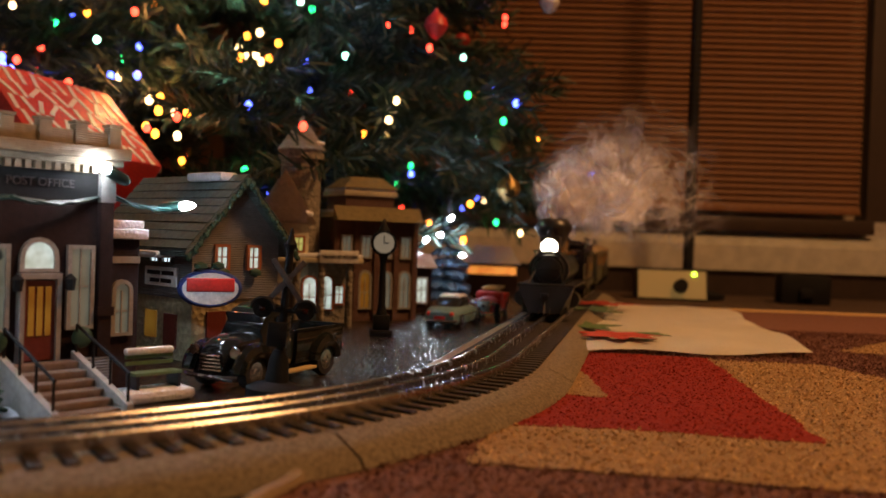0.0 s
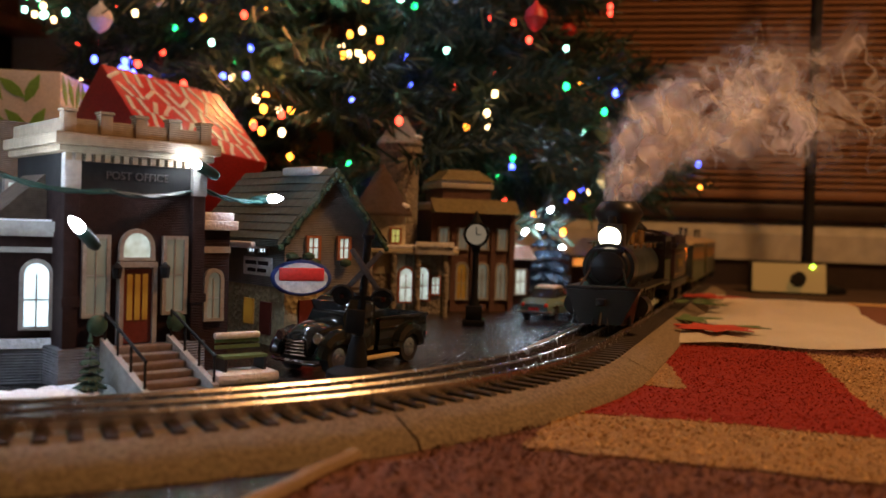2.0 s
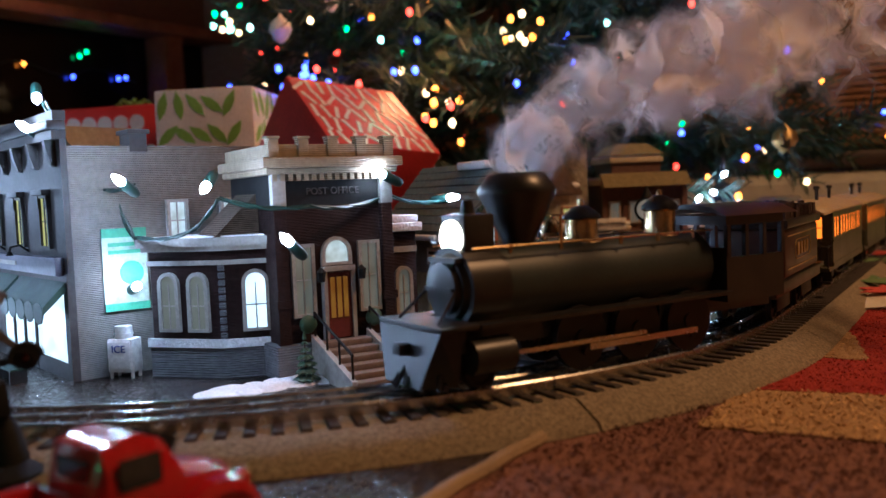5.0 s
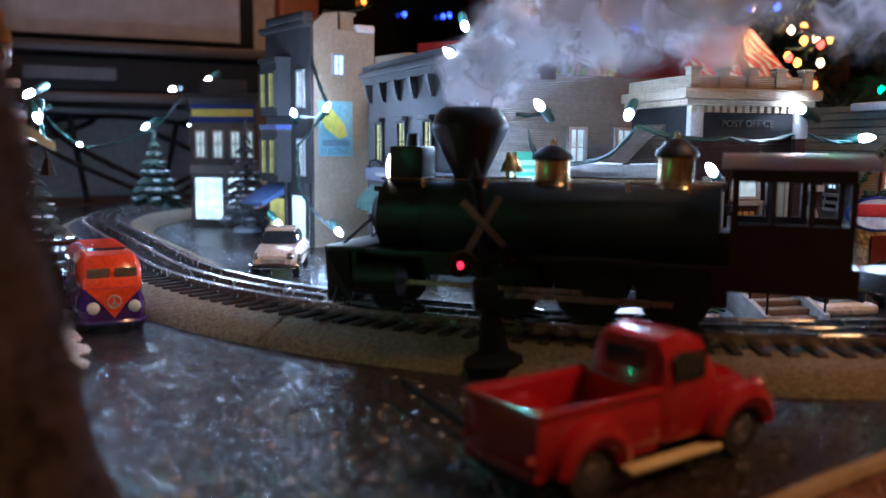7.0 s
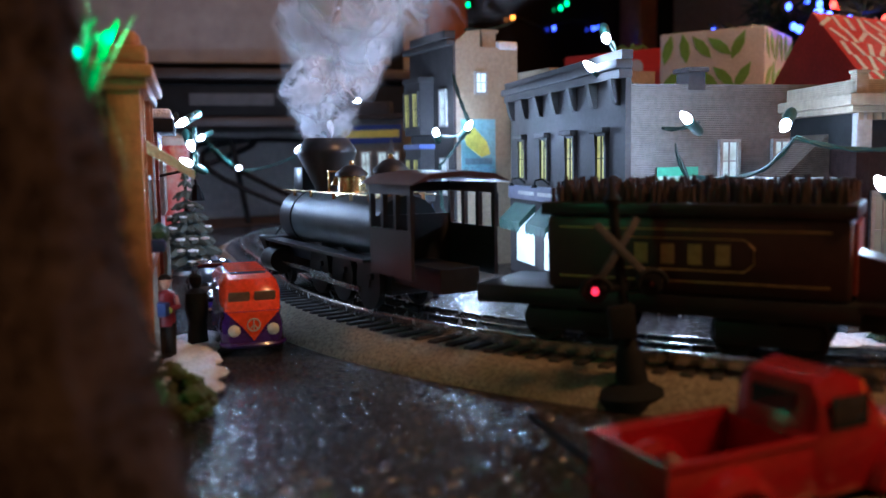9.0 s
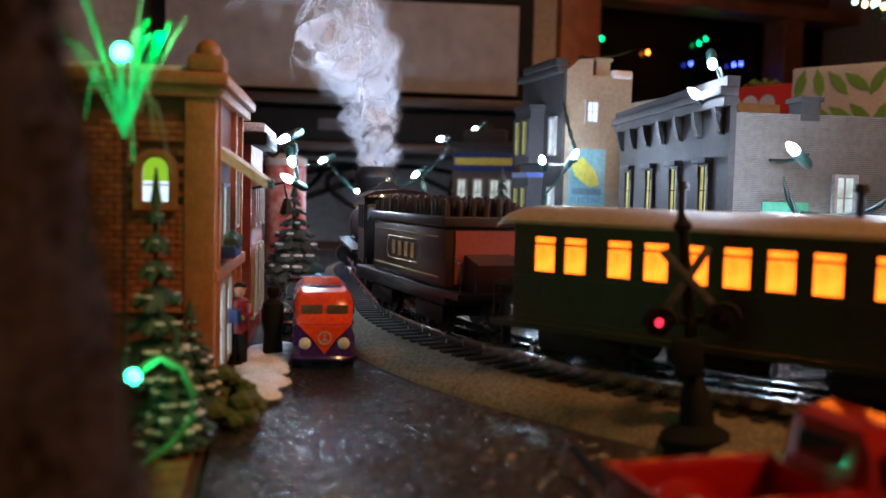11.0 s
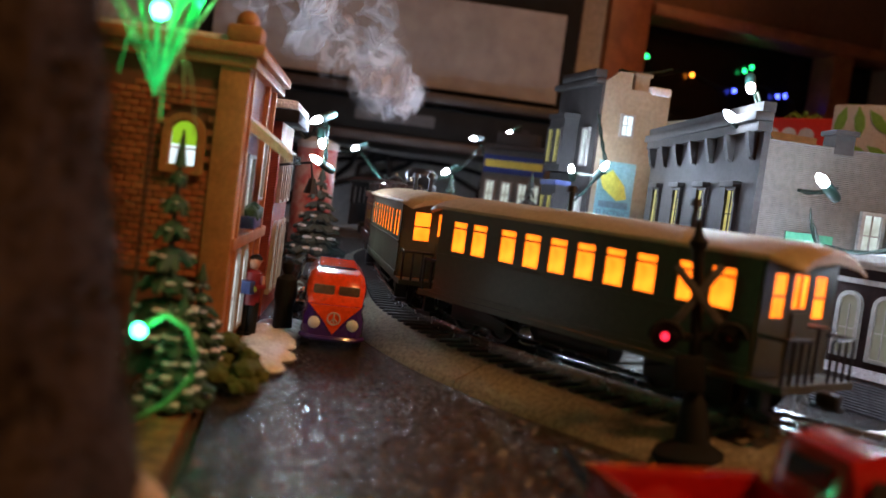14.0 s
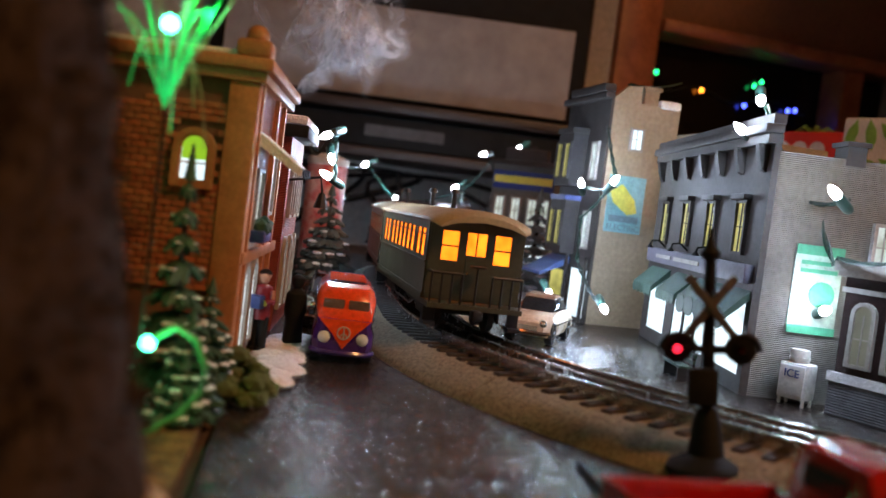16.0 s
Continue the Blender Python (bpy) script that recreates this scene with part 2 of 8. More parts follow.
RED_BRICK = surface("red_brick", (0.43, 0.135, 0.055), 0.5, second=(0.30, 0.085, 0.035), scale=260, fine=600, bump=0.3, spread=0.18)
MORTAR = surface("brown_mortar", (0.18, 0.07, 0.04), 0.8, scale=90)
OCHRE = surface("orange_cornice", (0.5, 0.2, 0.075), 0.55, scale=90)
PINE = surface("pine_needles", (0.035, 0.085, 0.045), 0.6, second=(0.02, 0.05, 0.03), scale=200, fine=900)
FIR = surface("fir_needles", (0.015, 0.042, 0.026), 0.55, second=(0.034, 0.066, 0.042), scale=30, fine=500)
BARK = surface("fuzzy_bark", (0.042, 0.027, 0.019), 1.0, second=(0.03, 0.018, 0.012), scale=120, fine=400, bump=1.0, amount=0.9)
RED_PAINT = surface("red_enamel", (0.40, 0.009, 0.007), 0.2, second=(0.36, 0.008, 0.007), coat=0.5, scale=30)
ORANGE_PAINT = surface("orange_enamel", (0.9, 0.075, 0.012), 0.25, second=(0.8, 0.09, 0.015), coat=0.4)
PURPLE_PAINT = surface("purple_enamel", (0.06, 0.02, 0.16), 0.25, second=(0.05, 0.018, 0.13), coat=0.4)
BEIGE_PAINT = surface("beige_enamel", (0.6, 0.46, 0.33), 0.25, second=(0.55, 0.42, 0.3), coat=0.4)
TEAL_PAINT = surface("pale_teal_enamel", (0.2, 0.33, 0.34), 0.25, coat=0.4)
CAR_BLACK = surface("black_car_enamel", (0.010, 0.013, 0.012), 0.12, second=(0.016, 0.02, 0.018), coat=0.6)
TYRE = surface("tyre_rubber", (0.02, 0.02, 0.02), 0.8)
CAR_GLASS = surface("dark_window_glass", (0.03, 0.035, 0.04), 0.08)
OLIVE = surface("olive_coach_paint", (0.060, 0.062, 0.038), 0.36, second=(0.045, 0.047, 0.03), scale=30)
COACH_ROOF = surface("tan_coach_roof", (0.42, 0.32, 0.18), 0.5, second=(0.34, 0.25, 0.14))
TENDER_BROWN = surface("maroon_tender_paint", (0.045, 0.021, 0.017), 0.35)
TENDER_RED = surface("red_firebox_panel", (0.3, 0.06, 0.03), 0.45)
GOLD = surface("gold_paint", (0.6, 0.42, 0.15), 0.4, 0.6)
BOILER = surface("dark_green_boiler", (0.020, 0.034, 0.034), 0.48, 0.0, second=(0.014, 0.022, 0.023))
WIRE = surface("green_wire", (0.008, 0.030, 0.022), 0.4)
CORD = surface("tan_cord", (0.35, 0.25, 0.14), 0.8, fine=900, bump=0.5)
CLOTH = surface("white_cotton", (0.93, 0.9, 0.8), 0.9, second=(0.86, 0.82, 0.7), scale=15, fine=900, bump=0.1)
LEAF_GREEN = surface("leaf_green_print", (0.13, 0.22, 0.08), 0.9)
FLOWER_RED = surface("red_print", (0.6, 0.08, 0.05), 0.9)
WRAP_RED = surface("red_giftwrap", (0.65, 0.04, 0.03), 0.4, scale=20)
WRAP_WHITE = surface("white_giftwrap", (0.75, 0.72, 0.68), 0.4, scale=20)
WRAP_GREEN = surface("green_giftwrap", (0.25, 0.5, 0.08), 0.4, scale=20)
BLUE = surface("blue_paint", (0.03, 0.06, 0.25), 0.45)
AWNING_BLUE = surface("blue_awning", (0.12, 0.2, 0.45), 0.7)
AWNING_GREEN = surface("dark_green_awning", (0.03, 0.075, 0.055), 0.7, scale=60)
SIGN_GREEN = surface("green_poster", (0.07, 0.33, 0.19), 0.6)
SIGN_CREAM = surface("cream_poster", (0.42, 0.52, 0.44), 0.6, second=(0.24, 0.24, 0.21), scale=120, amount=0.7)
SIGN_TEAL = surface("teal_poster", (0.25, 0.5, 0.55), 0.6)
SIGN_YELLOW = surface("yellow_poster", (0.75, 0.7, 0.12), 0.6)
# the screen's pale room reflection is put into its base grey
SCREEN = surface("grey_reflection_screen", (0.34, 0.32, 0.31), 0.6, second=(0.36, 0.33, 0.31), scale=2, fine=30)
GRANITE = surface("grey_glass_front", (0.1, 0.1, 0.1), 0.2)
SKIN = surface("painted_resin", (0.25, 0.15, 0.11), 0.6, second=(0.05, 0.05, 0.12), scale=60)
DOOR_RED = surface("dark_red_door", (0.16, 0.03, 0.02), 0.4)

for dull in (DARK_BRICK, MATTE_BLACK, TAUPE):
    dull.node_tree.nodes["Principled BSDF"].inputs["Specular IOR Level"].default_value = 0.2
W_WHITE = glow("white_bulb_glass", (0.85, 0.92, 1.0), 90)
PANE_COOL = glow("cool_lit_pane", (0.85, 0.95, 0.9), 0.75, (0.35, 0.4, 0.3), 90)
PANE_BRIGHT = glow("bright_lit_pane", (0.8, 0.95, 1.0), 1.5, (0.5, 0.6, 0.65), 90)
PANE_YELLOW = glow("yellow_lit_pane", (0.75, 0.7, 0.2), 0.8, (0.35, 0.33, 0.08), 60)
PANE_DIM = glow("dim_cream_pane", (0.6, 0.6, 0.45), 0.16, (0.3, 0.3, 0.22), 60)
PANE_AMBER = glow("amber_lit_pane", (1.0, 0.19, 0.010), 3.4, (0.62, 0.095, 0.003), 75)
PANE_DOOR = glow("warm_door_pane", (0.9, 0.45, 0.06), 0.13, (0.4, 0.16, 0.02), 60)
HEADLIGHT = glow("headlight_glass", (1.0, 0.85, 0.6), 14)
RED_LAMP = glow("red_signal_glass", (1.0, 0.02, 0.05), 3.0)
LED_GREEN = glow("yellow_green_led", (0.5, 1.0, 0.05), 8)
AMP_FACE = glow("lit_cream_panel", (0.9, 0.55, 0.16), 0.15)
FIBRE = glow("green_fibre", (0.03, 0.9, 0.2), 0.75, (0.01, 0.35, 0.06), 70)
DULL_FIBRE = surface("clear_tan_fibre", (0.45, 0.36, 0.22), 0.3)
TREE_GLASS = [glow(n, c, s) for n, c, s in (
    ("red_tree_bulb", (1.0, 0.04, 0.02), 9), ("green_tree_bulb", (0.02, 0.9, 0.2), 7), ("blue_tree_bulb", (0.06, 0.09, 1.0), 12),
    ("amber_tree_bulb", (1.0, 0.25, 0.02), 11), ("ice_tree_bulb", (0.4, 1.0, 0.75), 9), ("pale_tree_bulb", (1.0, 0.6, 0.25), 10))]
GREEN_BULB = glow("green_bulb_glass", (0.05, 1.0, 0.4), 30)
SMOKE = veil("white_smoke", (0.95, 0.94, 0.97), 1.5, 0.30, 0.3)
MID_SMOKE = veil("drifting_white_smoke", (0.95, 0.94, 0.97), 1.2, 0.44, 0.55)
THIN_SMOKE = veil("thin_white_smoke", (0.93, 0.92, 0.96), 0.60, 0.50, 0.7)


# ---------------------------------------------------------------- mesh helpers
class Shape:
    """A growing bmesh; every method adds one solid and returns self."""

    def __init__(self):
        self.bm = bmesh.new()

    def _place(self, verts, m):
        if m is not None:
            bmesh.ops.transform(self.bm, matrix=m, verts=verts)
        return self

    def box(self, x0, x1, y0, y1, z0, z1, bevel=0.0, m=None, taper=None):
        r = bmesh.ops.create_cube(self.bm, size=1.0)["verts"]
        for v in r:
            up = v.co.z > 0
            k = taper if (taper is not None and up) else 1.0
            v.co = Vector(((x0 + x1) / 2 + v.co.x * (x1 - x0) * k, (y0 + y1) / 2 + v.co.y * (y1 - y0) * k, (z0 + z1) / 2 + v.co.z * (z1 - z0)))
        if bevel:
            es = list({e for v in r for e in v.link_edges})
            out = bmesh.ops.bevel(self.bm, geom=es, offset=bevel, segments=2, affect="EDGES", profile=0.5)
            r = list({v for f in out["faces"] for v in f.verts} | {v for v in r if v.is_valid})
        return self._place(r, m)

    def cyl(self, a, b, r0, r1=None, n=16, m=None):
        a, b = Vector(a), Vector(b)
        d = b - a
        v = bmesh.ops.create_cone(self.bm, cap_ends=True, segments=n, radius1=r0, radius2=r0 if r1 is None else max(r1, 1e-5), depth=d.length)["verts"]
        t = Matrix.Translation((a + b) / 2) @ d.to_track_quat("Z", "Y").to_matrix().to_4x4()
        bmesh.ops.transform(self.bm, matrix=t, verts=v)
        return self._place(v, m)

    def ball(self, c, r, n=2, stretch=(1, 1, 1), m=None):
        v = bmesh.ops.create_icosphere(self.bm, subdivisions=n, radius=r)["verts"]
        bmesh.ops.transform(self.bm, matrix=Matrix.Translation(c) @ Matrix.Diagonal((*stretch, 1)), verts=v)
        return self._place(v, m)

    def prism(self, points, axis, a, b, m=None):
        """A polygon, drawn across the axis, drawn out from a to b along it."""
        def at(p, q):
            return {"x": (q, p[0], p[1]), "y": (p[0], q, p[1]), "z": (p[0], p[1], q)}[axis]
        lo = [self.bm.verts.new(at(p, a)) for p in points]
        hi = [self.bm.verts.new(at(p, b)) for p in points]
        fs = [self.bm.faces.new(lo), self.bm.faces.new(hi[::-1])]
        n = len(points)
        for i in range(n):
            fs.append(self.bm.faces.new((lo[i], hi[i], hi[(i + 1) % n], lo[(i + 1) % n])))
        bmesh.ops.recalc_face_normals(self.bm, faces=fs)
        return self._place(lo + hi, m)

    def lathe(self, profile, c=(0, 0, 0), n=20, m=None):
        """Rings (radius, height) joined round the z axis."""
        rings = []
        for r, z in profile:
            rings.append([self.bm.verts.new((c[0] + max(r, 1e-5) * math.cos(2 * math.pi * i / n), c[1] + max(r, 1e-5) * math.sin(2 * math.pi * i / n), c[2] + z)) for i in range(n)])
        fs = []
        for p, q in zip(rings, rings[1:]):
            for i in range(n):
                fs.append(self.bm.faces.new((p[i], p[(i + 1) % n], q[(i + 1) % n], q[i])))
        fs += [self.bm.faces.new(rings[0][::-1]), self.bm.faces.new(rings[-1])]
        bmesh.ops.recalc_face_normals(self.bm, faces=fs)
        return self._place([v for r in rings for v in r], m)

    def tube(self, pts, r, n=6, flat=1.0):
        pts = [Vector(p) for p in pts]
        rings = []
        for i, p in enumerate(pts):
            d = (pts[min(i + 1, len(pts) - 1)] - pts[max(i - 1, 0)])
            q = d.to_track_quat("Z", "Y")
            rr = r(i / (len(pts) - 1)) if callable(r) else r
            rings.append([self.bm.verts.new(p + q @ Vector((rr * math.cos(2 * math.pi * k / n), rr * flat * math.sin(2 * math.pi * k / n), 0))) for k in range(n)])
        for a, b in zip(rings, rings[1:]):
            for k in range(n):
                self.bm.faces.new((a[k], a[(k + 1) % n], b[(k + 1) % n], b[k]))
        self.bm.faces.new(rings[0][::-1])
        self.bm.faces.new(rings[-1])
        return self

    def ring(self, outer, inner, y0, y1):
        """A closed frame between two outlines in the xz plane."""
        loops = [[self.bm.verts.new((p[0], y, p[1])) for p in pts] for pts, y in ((outer, y0), (inner, y0), (inner, y1), (outer, y1))]
        n, fs = len(outer), []
        for a, b in zip(loops, loops[1:] + loops[:1]):
            for k in range(n):
                fs.append(self.bm.faces.new((a[k], a[(k + 1) % n], b[(k + 1) % n], b[k])))
        bmesh.ops.recalc_face_normals(self.bm, faces=fs)
        return self

    def loft(self, rings):
        vs = [[self.bm.verts.new(p) for p in r] for r in rings]
        n = len(vs[0])
        fs = []
        for a, b in zip(vs, vs[1:]):
            for k in range(n):
                fs.append(self.bm.faces.new((a[k], a[(k + 1) % n], b[(k + 1) % n], b[k])))
        fs += [self.bm.faces.new(vs[0][::-1]), self.bm.faces.new(vs[-1])]
        bmesh.ops.recalc_face_normals(self.bm, faces=fs)
        return self


def smooth_mesh(me, angle=0.7):
    for p in me.polygons:
        p.use_smooth = True
    me.set_sharp_from_angle(angle=angle)


def mesh_of(name, shape, material, smooth=True):
    me = bpy.data.meshes.new(name)
    shape.bm.to_mesh(me)
    shape.bm.free()
    me.materials.append(material)
    if smooth:
        smooth_mesh(me)
    return me


def part(name, shape, material, parent, label="", m=None, smooth=True):
    me = shape if isinstance(shape, bpy.types.Mesh) else mesh_of(name, shape, material, smooth)
    ob = new(name, me)
    ob.parent = parent
    if m is not None:
        ob.matrix_basis = m
    if label:
        tagged(ob, label)
    return ob


def thing(name, label, category, m, group="", kind=""):
    ob = new(name)
    ob.empty_display_size = 0.02
    ob.matrix_basis = m
    return tagged(ob, label, category, group, kind)


def solid(name, shape, material, label, category, m=None, group="", kind="", smooth=True):
    ob = new(name, mesh_of(name, shape, material, smooth))
    if m is not None:
        ob.matrix_basis = m
    return tagged(ob, label, category, group, kind)


def words(name, text, size, material, parent, m, depth=0.0004):
    """Raised lettering as a mesh, centred, lying in the local xz plane and read from -y."""
    cu = bpy.data.curves.new(name, "FONT")
    cu.body, cu.size, cu.align_x, cu.align_y, cu.extrude = text, size, "CENTER", "CENTER", depth
    tmp = new(name, cu)
    me = bpy.data.meshes.new_from_object(tmp.evaluated_get(bpy.context.evaluated_depsgraph_get()))
    bpy.data.objects.remove(tmp)
    me.materials.clear()
    me.materials.append(material)
    ob = new(name, me)
    ob.parent = parent
    ob.matrix_basis = m @ pose(0, 0, 0, 90, 0, 0)
    return ob


# ---------------------------------------------------------------- room
floor_ob = solid("floor", Shape().box(-2.4, 2.0, -1.5, 2.0, -0.06, -0.004), FLOOR, "brown carpeted living room floor", "floor", kind="structure")
solid("ceiling", Shape().box(-2.4, 2.0, -1.5, 2.0, 2.4, 2.46), WALL, "plain pale ceiling", "ceiling", kind="structure")
solid("wall_east", Shape().box(1.9, 2.0, -1.5, 1.9, -0.004, 2.4), WALL, "plain tan wall", "wall", kind="structure")
solid("wall_south", Shape().box(-2.4, 2.0, -1.6, -1.5, -0.06, 2.4), WALL, "plain tan wall", "wall", kind="structure")
wall_n = thing("wall_north", "tan wall under a wide blind-covered window", "wall", pose(0, 0, 0), kind="structure")
part("wall_panel", Shape().box(-2.4, 1.9, 1.9, 2.0, -0.004, 0.165), GREY_WALL, wall_n)
part("wall_panel", Shape().box(-2.4, -0.9, 1.9, 2.0, 0.165, 2.4), WALL, wall_n)
part("wall_panel", Shape().box(0.93, 1.9, 1.9, 2.0, 0.165, 2.4), DARK_WOOD, wall_n)
part("wall_panel", Shape().box(-0.9, 0.93, 1.96, 2.0, 0.165, 2.4), WALL, wall_n)
blind = thing("window_blind", "closed tan horizontal window blind in lamplight", "blind", pose(0, 1.9, 0))
slat = mesh_of("slat", Shape().prism([(0.0, 0.0), (0.002, 0.0), (0.012, 0.0145), (0.010, 0.0145)], "x", -0.88, 0.91), BLIND, False)
for i in range(66):
    part("slat", slat, BLIND, blind, m=pose(0, -0.012, 0.19 + i * 0.0137))
part("bottom_rail", Shape().box(-0.88, 0.91, -0.018, 0.004, 0.178, 0.19, 0.002), BLIND, blind)
sill = thing("window_1", "brown wooden window sill below the blind", "window", pose(0, 1.9, 0), kind="structure")
part("window_sill", Shape().box(-0.9, 0.93, -0.045, -0.003, 0.135, 0.166, 0.004), DARK_WOOD, sill)
heater = thing("baseboard_heater", "cream metal baseboard heater along the wall", "heater", pose(0, 1.9, 0))
part("cover", Shape().prism([(-0.055, 0.05), (-0.055, 0.105), (-0.02, 0.13), (-0.004, 0.13), (-0.004, 0.05)], "x", -0.7, 1.2), HEATER, heater)
part("grille", Shape().box(-0.7, 1.2, -0.045, -0.004, -0.004, 0.05), DARK_WOOD, heater)

pole = thing("pole_lamp", "thin black metal lamp pole standing on the floor", "lamp", pose(0.492, 1.68, -0.004))
part("pole", Shape().cyl((0, 0, 0.02), (0, 0, 1.5), 0.0105), MATTE_BLACK, pole)
part("base", Shape().lathe([(0.07, 0), (0.07, 0.01), (0.02, 0.022), (0.012, 0.03)]), MATTE_BLACK, pole)

# west wall: it runs a little askew to the blind
WEST = pose(-1.46, 1.15, 0, 0, 0, -14)
west = thing("wall_west", "pale wall with wood-framed dark windows", "wall", WEST, kind="structure")
part("wall_panel", Shape().box(-0.12, 0, -2.8, 0.09, -0.004, 2.4), GREY_WALL, west)
part("wall_panel", Shape().box(-0.12, 0, 0.09, 0.86, -0.004, 0.16), WALL, west)
part("wall_panel", Shape().box(-0.12, 0, 0.09, 0.86, 0.82, 2.4), WALL, west)
NIGHT = surface("night_window_glass", (0.006, 0.006, 0.007), 0.06)
win = thing("window_2", "dark night window in a stained wooden frame", "window", WEST, kind="structure")
part("pane", Shape().box(-0.06, -0.05, 0.09, 0.86, 0.16, 0.82), NIGHT, win)
part("window_frame", Shape().box(-0.05, 0.03, -0.004, 0.092, 0.0, 0.9, 0.004), WOOD, win)
part("window_frame", Shape().box(-0.05, 0.03, 0.58, 0.635, 0.13, 0.53, 0.004), WOOD, win)
# added dark upright fills the dark gap between television and pale casing
part("window_frame", Shape().box(0.001, 0.03, -0.13, -0.066, 0.0, 0.9, 0.004), DARK_WOOD, win)
part("casing", Shape().box(0.001, 0.012, -0.064, -0.006, 0.2, 0.9), GREY_WALL, win)
part("window_frame", Shape().box(-0.05, 0.045, 0.094, 0.86, 0.530, 0.558, 0.004), WOOD, win, "honey-coloured wooden rail")
part("window_frame", Shape().box(-0.05, 0.045, 0.11, 0.86, 0.13, 0.16, 0.004), WOOD, win)
part("shade", Shape().box(-0.045, -0.035, 0.11, 0.86, 0.558, 0.82), BLIND, win)

tv = thing("television", "grey flat television on a dark stand", "television", pose(-1.40, 0.70, 0, 0, 0, 62))
part("screen", Shape().box(-0.40, 0.241, -0.012, 0.0, 0.283, 0.447), SCREEN, tv)
part("bezel", Shape().box(-0.43, 0.27, 0.0, 0.05, 0.268, 0.62, 0.006), MATTE_BLACK, tv)
part("foot", Shape().box(-0.15, 0.15, -0.03, 0.09, 0.262, 0.268, 0.002), MATTE_BLACK, tv)
stand = thing("tv_stand", "black media stand with a shelf", "stand", pose(-1.40, 0.70, 0, 0, 0, 62))
part("shelf", Shape().box(-0.5, 0.42, -0.12, 0.16, 0.245, 0.262, 0.003), DARK_WOOD, stand)
part("shelf", Shape().box(-0.5, 0.42, -0.12, 0.16, 0.165, 0.182, 0.003), DARK_WOOD, stand)
for x in (-0.5, 0.40):
    part("side_panel", Shape().box(x, x + 0.02, -0.12, 0.16, -0.004, 0.245), DARK_WOOD, stand)
deck = thing("video_recorder", "black video recorder on the media stand", "recorder", pose(-1.40, 0.70, 0.182, 0, 0, 62))
part("case", Shape().box(-0.30, 0.26, -0.10, 0.12, 0.002, 0.058, 0.004), MATTE_BLACK, deck)
part("display", Shape().box(-0.12, 0.02, -0.104, -0.1, 0.02, 0.04), GRANITE, deck)
part("button", Shape().cyl((0.18, -0.1, 0.03), (0.18, -0.108, 0.03), 0.008), IRON, deck)
rnd = random.Random(4)
for k in range(9):
    pts, x = [], rnd.uniform(-0.42, 0.2)
    for i in range(22):
        a = i / 21
        pts.append((x + 0.16 * math.sin(a * (4 + k % 3) + k), 0.08 * math.cos(a * 5 + k) - 0.02, 0.012 + 0.135 * abs(math.sin(a * 3.1 + k * 0.7))))
    pts[0] = (*pts[0][:2], -0.002)
    solid("power_cable", Shape().tube(pts, 0.005), MATTE_BLACK, "looped black power cable under the media stand", "cable", pose(-1.40, 0.70, 0, 0, 0, 62), "cables under the stand")

# ---------------------------------------------------------------- ground coverings
def ragged(points, amp=0.0022, step=0.007):
    r, out = random.Random(len(points)), []
    for a, b in zip(points, points[1:] + points[:1]):
        n = max(1, int(math.dist(a, b) / step))
        for k in range(n):
            u = k / n
            out.append((a[0] + (b[0] - a[0]) * u + r.uniform(-amp, amp), a[1] + (b[1] - a[1]) * u + r.uniform(-amp, amp)))
    return out


rug = thing("rug", "brown tan and red patterned pile rug", "rug", pose(0, 0, 0))
EDGE = [(-0.10, -0.6), (-0.058, 0.0), (-0.02, 0.19), (0.0, 0.275), (0.016, 0.33), (0.12, 0.5), (0.24, 1.1), (0.3, 1.36), (1.5, 1.36), (1.5, -0.6)]
part("backing", Shape().prism(EDGE, "z", -0.004, -0.0005), RUG_BROWN, rug)
TAN_PATCHES = [[(0.066, 0.322), (0.083, 0.412), (0.2, 0.41), (0.245, 0.70), (0.36, 0.69), (0.45, 0.42), (0.52, 0.26), (0.36, 0.285), (0.2, 0.305)],
               [(0.42, 0.80), (0.9, 0.62), (1.2, 0.95), (0.72, 1.14)],
               [(-0.02, 0.05), (0.0, 0.13), (0.035, 0.2), (0.2, 0.17), (0.14, 0.02)],
               [(0.24, 1.1), (0.3, 1.36), (1.5, 1.36), (1.5, 1.32), (0.35, 1.31), (0.28, 1.1)]]
RED_PATCH = [(0.078, 0.401), (0.158, 0.400), (0.242, 0.385), (0.270, 0.705), (0.15, 0.72), (0.125, 0.60), (0.100, 0.50)]
TAN_SQUARE = [(0.104, 0.500), (0.152, 0.490), (0.149, 0.600), (0.125, 0.605)]
for q in TAN_PATCHES:
    part("tan_patch", Shape().prism(ragged(q), "z", -0.0005, 0.0006), RUG_TAN, rug)
part("red_patch", Shape().prism(ragged(RED_PATCH), "z", -0.0005, 0.0010), RUG_RED, rug)
part("tan_square", Shape().prism(ragged(TAN_SQUARE), "z", -0.0005, 0.0014), RUG_TAN, rug)


def inside(x, y, poly):
    hit = False
    for (ax, ay), (bx_, by_) in zip(poly, poly[1:] + poly[:1]):
        if (ay > y) != (by_ > y) and x < (bx_ - ax) * (y - ay) / (by_ - ay) + ax:
            hit = not hit
    return hit


